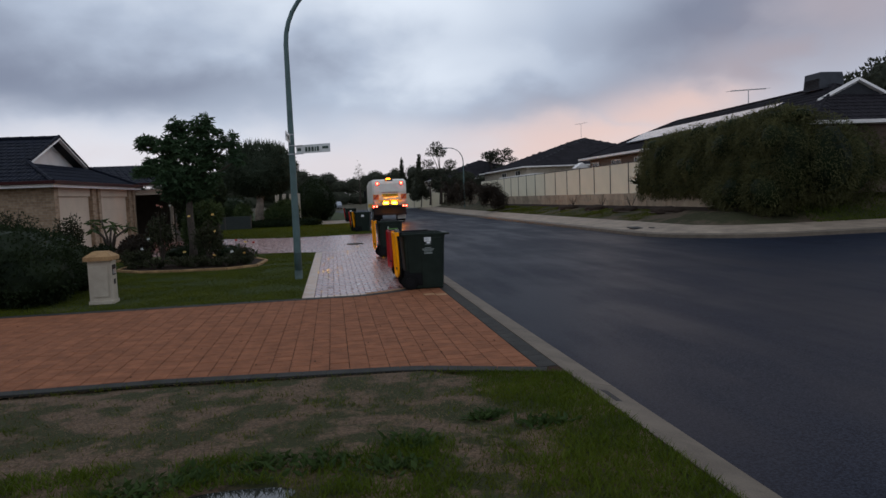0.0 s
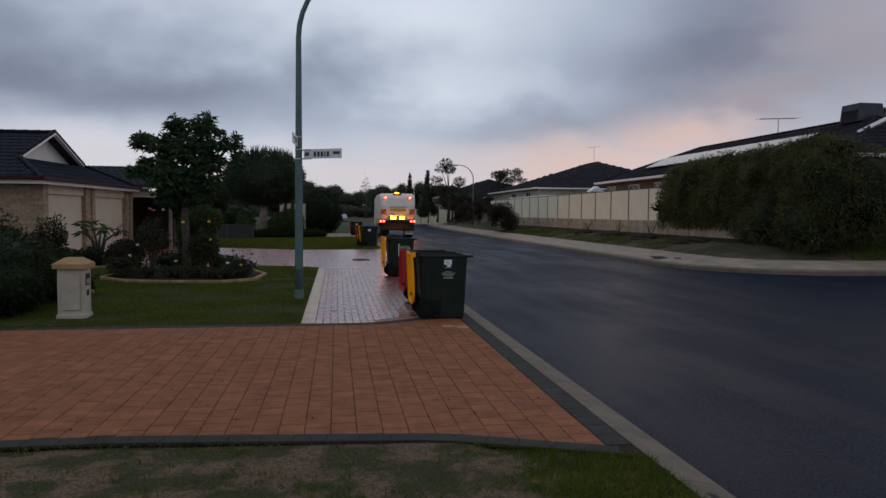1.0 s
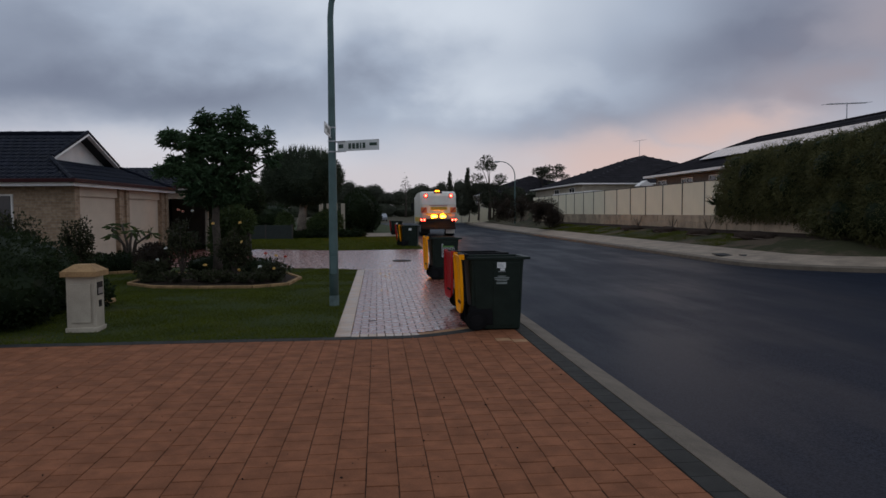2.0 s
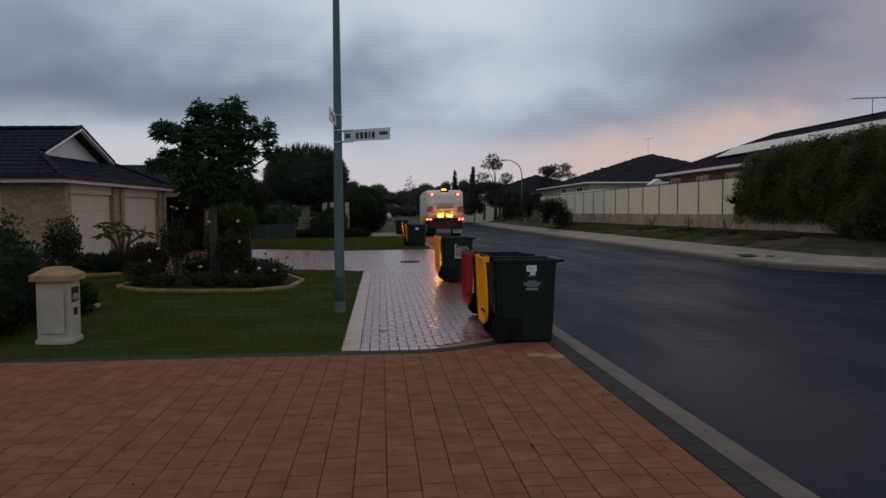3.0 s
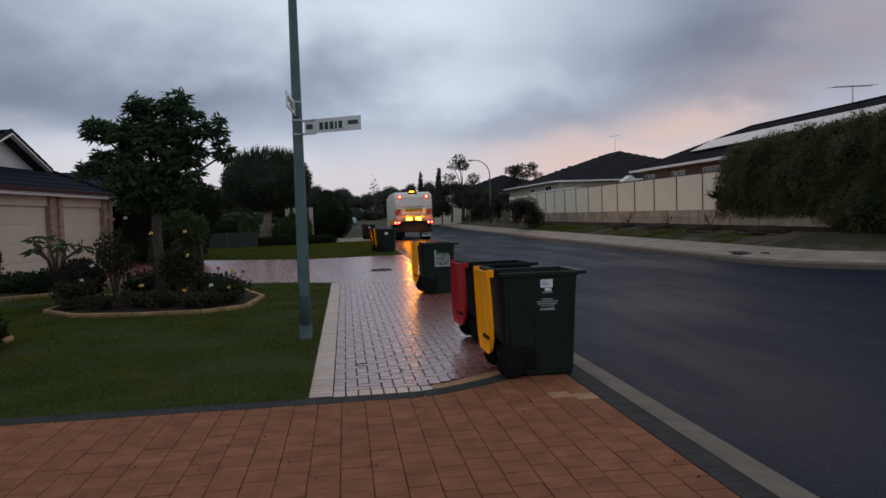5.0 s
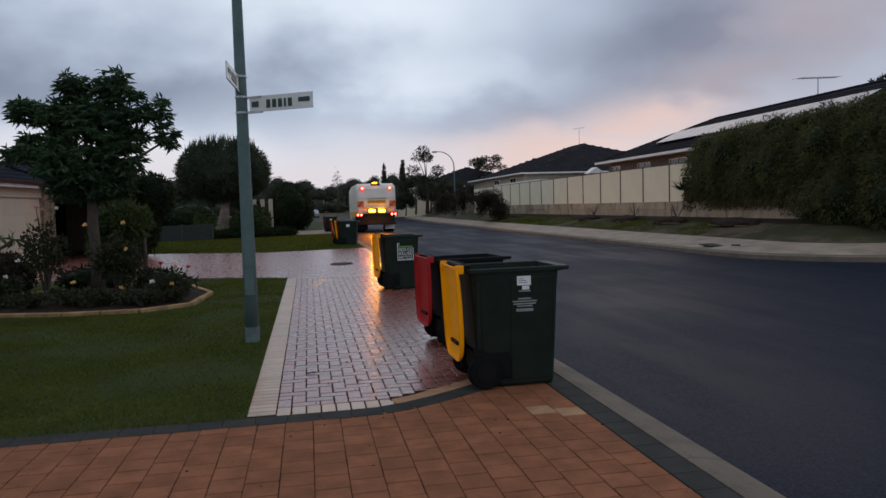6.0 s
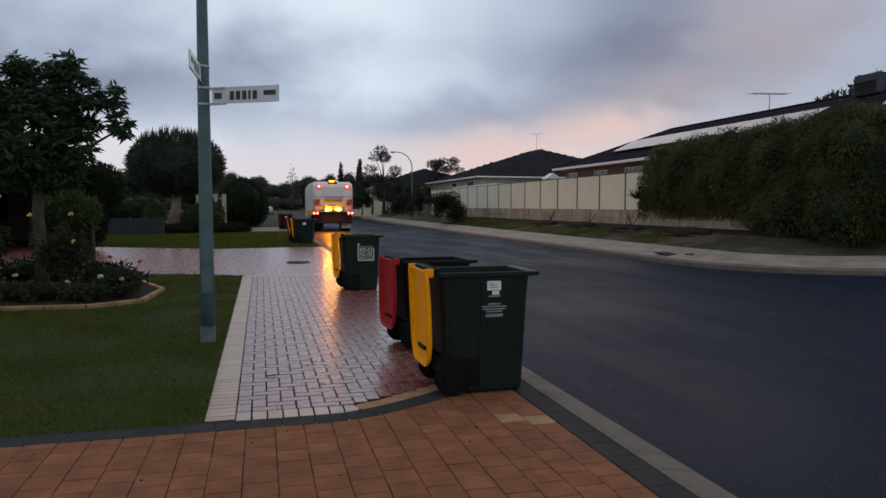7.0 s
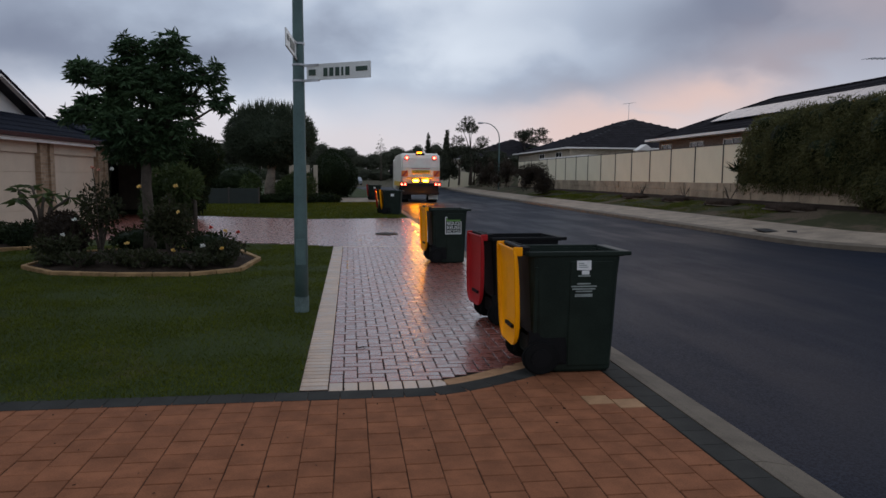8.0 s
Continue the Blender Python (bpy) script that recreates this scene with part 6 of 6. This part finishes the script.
bush("bush", [(-8.0, 5.3, 1.2, 0.75, 0.7, 1.2), (-7.8, 5.2, 2.05, 0.6, 0.6, 0.6)], 5000, (0.10, 0.05), M["leaf_box"], "tall dark shrub standing behind the clipped hedge", "bush", 85, 0.7)
ge = thing("garden_edging", pose(-4.22, 3.3, 0.0), "rounded sandstone log edging beside a low shrub", "edging")
for k in range(2):
    part("log", tube(bmesh.new(), [(0.01 * k, k * 0.40 + 0.01, 0.03), (0.01, k * 0.40 + 0.20, 0.035), (0.015, k * 0.40 + 0.39, 0.03)], [0.055, 0.06, 0.055], 10), M["edging"], ge, smooth=True)

stk = thing("garden_lantern", pose(-5.3, 22.9, 0), "thin black garden lantern post beside the driveway", "lamp post")
part("post", tube(bmesh.new(), [(0, 0, 0), (0, 0, 1.35)], [0.025, 0.02], 8), M["black"], stk)
part("lantern", boxed(-0.07, 0.07, -0.07, 0.07, 1.35, 1.6, 0.02), M["black"], stk)
part("arm", boxed(-0.35, 0.0, -0.015, 0.015, 1.30, 1.34), M["redlid"], stk, "small red arm")

# ---- grass, weeds, puddle ----


def tufts_of(name, n, region, keep, height, width, material, label, seed, lean=0.5, base=0.0):
    """Single grass blades over a plan rectangle, where keep(x, y) lets them stand."""
    rng = np.random.default_rng(seed)
    x, y = rng.uniform(region[0], region[1], n), rng.uniform(region[2], region[3], n)
    k = np.fromiter((rng.random() < keep(a, b) for a, b in zip(x, y)), bool, n)
    x, y = x[k], y[k]
    m = len(x)
    a = rng.uniform(0, 6.283, m)
    h = height * rng.uniform(0.5, 1.3, m)
    dx, dy = np.cos(a), np.sin(a)
    lx, ly = rng.normal(0, lean, m) * h, rng.normal(0, lean, m) * h
    w = width * rng.uniform(0.7, 1.3, m)
    z = np.fromiter((base(p, q) for p, q in zip(x, y)), float, m) if callable(base) else np.full(m, base)
    v = np.stack([np.stack([x - dx * w, y - dy * w, z], 1), np.stack([x + dx * w, y + dy * w, z], 1), np.stack([x + lx, y + ly, z + h], 1)], 1).reshape(-1, 3)
    return tagged(quads(name, v, np.arange(3 * m).reshape(-1, 3), material), label, "grass", kind="stuff")


def in_puddle(x, y):
    return ((x + 0.04) / 0.29) ** 2 + ((y + 7.98) / 0.19) ** 2 < 1


def green_share(x, y):
    """How green the worn verge is: clumps, a green strip by the kerb and along the driveway."""
    q = 0.8 * noise.noise(Vector((x * 1.6, y * 2.6, 2.0))) + 0.9 * noise.noise(Vector((x * 4.6, y * 7.2, 5.0))) + 0.5 * noise.noise(Vector((x * 11.0, y * 15.0, 8.0)))
    if y > near_y(x) - 0.14 or in_puddle(x, y):
        return 0.0
    q += 1.4 * max(0, min(1, (x - 1.45) / 0.6)) + 0.9 * max(0, min(1, (-7.55 - y) / 0.4)) + 0.35 * max(0, 1 - (near_y(x) - 0.14 - y) / 0.25)
    return max(0.02, min(1.0, (q - 0.12) * 1.3))


in_lawn = lambda x, y: 0.0 if inside(BED, x, y) or inside(BED2, x, y) or not inside(lawn_poly, x, y) else 0.3 + 0.7 * min(1.0, max(0.0, 0.6 + 1.8 * noise.noise(Vector((x * 0.8, y * 1.1, 7.0)))))
tufts_of("verge_grass", 190000, (-7.5, 2.6, -13.0, -5.0), green_share, 0.040, 0.0035, M["blade"], "green clumps of worn verge grass", 201, 0.6, -0.012)
tufts_of("dry_grass", 130000, (-7.5, 2.6, -13.0, -5.0), lambda x, y: 0.0 if y > near_y(x) - 0.14 or in_puddle(x, y) else max(0.0, 0.75 - green_share(x, y)), 0.016, 0.003, M["blade_dry"], "short dead straw-coloured grass", 202, 1.4, -0.012)
tufts_of("lawn_grass", 260000, (-6.5, 0.0, -0.06, 11.0), in_lawn, 0.026, 0.0035, M["blade"], "short dense green lawn grass", 203, 0.7)
tufts_of("lawn_grass_next_door", 60000, (-8.0, 2.5, 20.7, 38.0), lambda x, y: 1.0 if y < 36.4 + 0.2 * x and y > 20.6 - 0.48 * min(0, x + 1.0) + 0.17 * max(0, x + 1.0) else 0.0, 0.05, 0.012, M["blade"], "green lawn grass in the next garden", 204, 0.6)

far_bank = lambda x, y: 0.245 + 0.182 * min(0.85, x - 13.15) + 0.20 * max(0.0, min(1.0, x - 14.0)) - 0.01
tufts_of("far_verge_grass", 60000, (13.2, 15.2, 16.0, 46.0), lambda x, y: min(1.0, max(0.0, 0.35 + 1.6 * noise.noise(Vector((x * 1.1, y * 0.5, 3.0))))), 0.06, 0.010, M["blade"], "thin patchy grass on the far verge", 208, 0.7, far_bank)
tufts_of("corner_grass", 26000, (16.8, 28.0, 9.4, 13.0), lambda x, y: 1.0, 0.08, 0.012, M["blade_lush"], "bright green grass round the street corner", 209, 0.6, lambda x, y: max(land(x, y), 0.245 + 0.19 * min(2.9, y - 9.4)) - 0.01)
tufts_of("kerb_grass", 42000, (1.2, 2.6, -12.5, -5.5), lambda x, y: 0.0 if y > near_y(x) - 0.16 else max(0, min(1, (x - 1.72 + 0.35 * noise.noise(Vector((x * 2, y * 1.5, 9)))) / 0.45)), 0.05, 0.0035, M["blade_lush"], "lush green grass strip along the kerb", 206, 0.6, -0.012)
tufts_of("wet_grass", 30000, (-1.6, 2.0, -8.8, -7.3), lambda x, y: 0.0 if in_puddle(x, y) else max(0, 0.25 + 1.2 * noise.noise(Vector((x * 2.4, y * 3.0, 4)))), 0.055, 0.0045, M["blade_lush"], "lush green grass round the puddle", 207, 0.6, -0.012)
for i, (x, y, r) in enumerate(((0.45, -7.6, 0.28), (1.05, -7.4, 0.2), (2.0, -7.25, 0.2), (1.62, -7.0, 0.14), (-0.6, -7.8, 0.22), (0.1, -7.55, 0.22), (0.85, -7.75, 0.24), (-0.3, -7.62, 0.2))):
    t = thing("weed", pose(x, y, -0.01), "flat leafy green weed in the worn verge", "weed", "weeds")
    rng = np.random.default_rng(300 + i)
    n = 90
    c = np.stack([rng.normal(0, r * 0.45, n), rng.normal(0, r * 0.35, n), np.full(n, 0.01)], 1)
    a = rng.uniform(0, 6.28, n)
    d = np.stack([np.cos(a), np.sin(a), rng.uniform(0.2, 0.9, n)], 1)
    leaves("leaf", c, d, 0.075, 0.032, M["weed"], t, rng, 0.2)

pd = bmesh.new()
vs = [pd.verts.new((-0.04 + (0.31 + 0.05 * math.sin(3 * a)) * math.cos(a), -7.98 + (0.20 + 0.03 * math.cos(2 * a)) * math.sin(a), -0.030)) for a in [2 * math.pi * k / 28 for k in range(28)]]
pd.faces.new(vs)
tagged(part("puddle", pd, M["water"]), "small muddy puddle in the verge", kind="structure")

mh = thing("manhole_cover", pose(1.35, 13.8, 0.012), "round dark steel manhole cover in the paving", "manhole")
part("rim", disc(bmesh.new(), Matrix.Translation((0, 0, -0.004)), 0.31, 0.02, 32), M["kerb"], mh)
part("lid", disc(bmesh.new(), Matrix.Translation((0, 0, 0.006)), 0.28, 0.022, 32), M["truck_dark"], mh)

# ---- paving, piece by piece ----


def piece(x0, x1, y0, y1, z=0.0, depth=0.02, chamfer=0.0035):
    """Verts and faces of one chamfered paver."""
    c = chamfer
    v = [(x0, y0, z - depth), (x1, y0, z - depth), (x1, y1, z - depth), (x0, y1, z - depth), (x0, y0, z - c), (x1, y0, z - c), (x1, y1, z - c), (x0, y1, z - c),
         (x0 + c, y0 + c, z), (x1 - c, y0 + c, z), (x1 - c, y1 - c, z), (x0 + c, y1 - c, z)]
    f = [(8, 9, 10, 11)] + [(4 + i, 4 + (i + 1) % 4, 8 + (i + 1) % 4, 8 + i) for i in range(4)] + [(i, (i + 1) % 4, 4 + (i + 1) % 4, 4 + i) for i in range(4)]
    return v, f


class Paving:
    def __init__(self, name, label, single, joined, near):
        self.root = tagged(new(name), label, kind="structure")
        self.root.empty_display_size = 0.2
        self.single, self.joined, self.near = single, joined, near
        self.shapes, self.v, self.f, self.count = {}, [], [], 0
        self.rng = random.Random(len(name))

    def lay(self, x0, x1, y0, y1):
        jx, jy = self.rng.uniform(-0.0014, 0.0014), self.rng.uniform(-0.0014, 0.0014)
        x0, x1, y0, y1 = x0 + jx, x1 + jx, y0 + jy, y1 + jy
        cx, cy = (x0 + x1) / 2, (y0 + y1) / 2
        dz = self.rng.uniform(-0.0015, 0.001)
        w, d = round(x1 - x0, 3), round(y1 - y0, 3)
        if self.count < 300 and self.near(cx, cy):
            if (w, d) not in self.shapes:
                v, f = piece(-w / 2, w / 2, -d / 2, d / 2)
                me = bpy.data.meshes.new("paver")
                me.from_pydata(v, [], f)
                me.materials.append(self.single)
                self.shapes[(w, d)] = me
            ob = new("paver", self.shapes[(w, d)])
            ob.parent = self.root
            ob.location = (cx, cy, dz)
            ob.rotation_euler = (self.rng.uniform(-0.002, 0.002), self.rng.uniform(-0.002, 0.002), self.rng.uniform(-0.008, 0.008))
            self.count += 1
        else:
            v, f = piece(x0, x1, y0, y1, dz)
            o = len(self.v)
            self.v += v
            self.f += [tuple(o + i for i in q) for q in f]

    def close(self):
        if self.f:
            tagged(quads("pavers", self.v, self.f, self.joined, self.root), kind="stuff")


# terracotta driveway: square pavers in columns, every other column shifted
S, J = 0.192, 0.0046
drive = Paving("driveway", "terracotta square-paved driveway crossing to the road", M["clay"], M["clay_joined"], lambda x, y: -1.0 < x < 2.3 and y < -2.0)
col = 0
x = 2.40
while x > -9.5:
    x0, x1 = x - S, x
    cx = (x0 + x1) / 2
    lo, hi = min(near_y(x0), near_y(x1)) - 0.01, max(header_y(x0), header_y(x1)) + 0.01
    y = -6.2 + (0.5 * S if col % 2 else 0.0)
    while y < hi:
        a, b = max(y, lo), min(y + S, hi)
        if b - a > 0.045:
            if 2.0 < cx < 2.42 and -0.60 < (a + b) / 2 < -0.40:
                v, f = piece(x0 + J / 2, x1 - J / 2, a + J * 0.85, b - J * 0.85)
                me = bpy.data.meshes.new("pale_paver")
                me.from_pydata(v, [], f)
                me.materials.append(M["pale"])
                ob = new("pale_paver", me)
                ob.parent = drive.root
                tagged(ob, "paler replaced paver")
            else:
                drive.lay(x0 + J / 2, x1 - J / 2, a + J * 0.85, b - J * 0.85)
        y += S
    col += 1
    x -= S
drive.close()

def header_row(name, label, line, width, material, length=0.23, z=0.0, gap=0.003):
    """Pavers end to end along a plan line."""
    root = tagged(new(name), label, kind="structure")
    pts = [Vector(p) for p in line]
    cum = [0.0]
    for a, b in zip(pts, pts[1:]):
        cum.append(cum[-1] + (b - a).length)

    def at(s):
        s = min(max(s, 0), cum[-1])
        for i in range(len(pts) - 1):
            if s <= cum[i + 1] + 1e-9:
                return pts[i].lerp(pts[i + 1], (s - cum[i]) / max(1e-9, cum[i + 1] - cum[i]))
        return pts[-1]

    n = max(1, round(cum[-1] / length))
    L = cum[-1] / n
    v, f = piece(-L / 2 + gap, L / 2 - gap, -width / 2, width / 2)
    me = bpy.data.meshes.new("paver")
    me.from_pydata(v, [], f)
    me.materials.append(material)
    for i in range(min(n, 300)):
        p, q = at(i * L), at((i + 1) * L)
        ob = new("paver", me)
        ob.parent = root
        ob.location = ((p.x + q.x) / 2, (p.y + q.y) / 2, z)
        ob.rotation_euler = (0, 0, math.atan2(q.y - p.y, q.x - p.x))
    return root


hl = [(px, py + 0.058) for px, py in curve_poly(header_y, -9.5, 2.15, 60)]
header_row("header_course_far", "charcoal header course beside the lawn and path", hl, 0.195, M["header"], gap=0.001, z=0.003)
header_row("header_course_near", "charcoal header course beside the worn verge", [(px, py - 0.075) for px, py in curve_poly(near_y, -9.5, 2.45, 60)], 0.16, M["header"], gap=0.001, z=0.003)
header_row("header_course_kerb", "charcoal course between the driveway and the kerb", [(2.497, -5.7), (2.497, 0.75)], 0.182, M["header"], 0.23, gap=0.001)
header_row("path_edge", "cream edge course along the lawn", [(0.105, 0.0), (0.105, 10.45)], 0.205, M["cream"], 0.100, gap=0.006)
header_row("path_end", "cream end course across the path", [(0.21, 0.06), (1.10, 0.06)], 0.20, M["cream"], 0.112, gap=0.005)
header_row("path_corner", "pinkish mortared course at the path's curved corner", [(1.10, 0.06), (1.32, 0.15), (1.69, 0.40), (2.1, 0.68)], 0.20, M["pale"], 0.22, gap=0.001)
header_row("path_kerb_edge", "cream edge course beside the kerb", [(2.50, 1.2), (2.50, 21.0)], 0.19, M["cream"], 0.115)

# wet red path: herringbone, square to the kerb
A, B = 0.109, 0.218
path = Paving("path", "wet red clay paver path laid in herringbone", M["red"], M["red_joined"], lambda x, y: y < 3.6)


def path_end_y(x):
    return 0.162 if x < 0.98 else 0.162 + 0.62 * ((x - 0.98) / 1.12) ** 1.25


def path_ok(x, y):
    return 0.21 < x < 2.40 and path_end_y(x) - 0.11 < y < 10.45


def clip_lay(pv, x0, x1, y0, y1, ok):
    cx, cy = (x0 + x1) / 2, (y0 + y1) / 2
    if ok(cx, cy):
        x0, x1, y0 = max(x0, 0.212), min(x1, 2.40), max(y0, path_end_y(cx))
        if x1 - x0 > 0.03 and y1 - y0 > 0.02:
            pv.lay(x0 + 0.004, x1 - 0.004, y0 + 0.0065, y1 - 0.0065)


for gy in range(-2, 100):
    for gx in range(-3, 24):
        s = (gx - gy) % 4
        x0, y0 = 0.212 + gx * A, 0.06 + gy * A
        if s == 0:
            clip_lay(path, x0, x0 + B, y0, y0 + A, path_ok)
        if s == 3:
            clip_lay(path, x0, x0 + A, y0, y0 + B, path_ok)
path.close()

# crossing of the neighbouring driveway, stretcher bond
cross = Paving("driveway_crossing", "wet pinkish paved crossing of the second driveway", M["red"], M["red_joined"], lambda x, y: x > -1.0 and y < 13.4)
CROSS = [(2.40, 10.55), (2.40, 21.1), (-1.0, 20.5), (-6.0, 22.9), (-9.5, 24.4), (-9.5, 14.4), (-6.0, 12.7), (-1.2, 11.3), (0.0, 10.6)]
r, y = 0, 10.55
while y < 24.4:
    x = -9.5 + (0.109 if r % 2 else 0.0)
    while x < 2.4:
        if inside(CROSS, x + 0.109, y + 0.0545):
            cross.lay(x + 0.003, x + 0.215, y + 0.003, y + 0.106)
        x += 0.218
    y += 0.109
    r += 1
cross.close()
header_row("crossing_edge", "cream course at the near side of the crossing", [(0.0, 10.5), (2.40, 10.5)], 0.10, M["cream"], 0.2)

# ---- litter and small covers ----
rng = np.random.default_rng(88)
n = 420
c = np.stack([rng.uniform(-4, 2.4, n), rng.uniform(-5.0, 6.0, n), np.full(n, 0.004)], 1)
c = c[(c[:, 1] < -0.25) | (c[:, 0] > 0.25)]
a = rng.uniform(0, 6.283, len(c))
leaves("leaf_litter", c, np.stack([np.cos(a), np.sin(a), np.full(len(c), 0.06)], 1), 0.022, 0.011, M["mulch"], None, rng, 0.03, label="tiny dark fallen leaves scattered on the paving")
pp = thing("paper_scrap", pose(0.98, 1.42, 0.004, 0, 0, 20), "small white paper scrap on the wet path", "litter")
bm = bmesh.new()
vs = [bm.verts.new(p) for p in ((0, 0, 0), (0.07, 0.01, 0.004), (0.08, 0.05, 0.012), (0.01, 0.045, 0.006))]
bm.faces.new(vs)
bmesh.ops.solidify(bm, geom=bm.faces[:], thickness=0.001)
part("sheet", bm, M["label"], pp)
tw = thing("twig", pose(0.44, 1.2, 0.008), "small dark twig on the wet path", "twig")
part("stick", tube(bmesh.new(), [(0, 0, 0), (0.05, 0.03, 0.004), (0.10, 0.02, 0.002)], [0.006, 0.005, 0.003], 5), M["mulch"], tw)
part("stick", tube(bmesh.new(), [(0.05, 0.03, 0.004), (0.06, -0.03, 0.003)], [0.004, 0.002], 5), M["mulch"], tw)
for x, y in ((11.85, 12.9), (12.35, 12.1)):
    t = thing("service_cover", pose(x, y, 0.135, 4, 0, 0), "small dark service cover in the far footpath", "cover", "service covers")
    part("plate", boxed(-0.22, 0.22, -0.3, 0.3, -0.01, 0.018, 0.006), M["truck_dark"], t)
kc = thing("kerb_cover", pose(2.735, -6.75, -0.022, 0, 14, 0), "small dark steel cover set in the kerb", "cover")
part("plate", boxed(-0.085, 0.085, -0.16, 0.16, 0.0, 0.008, 0.003), M["truck_dark"], kc)
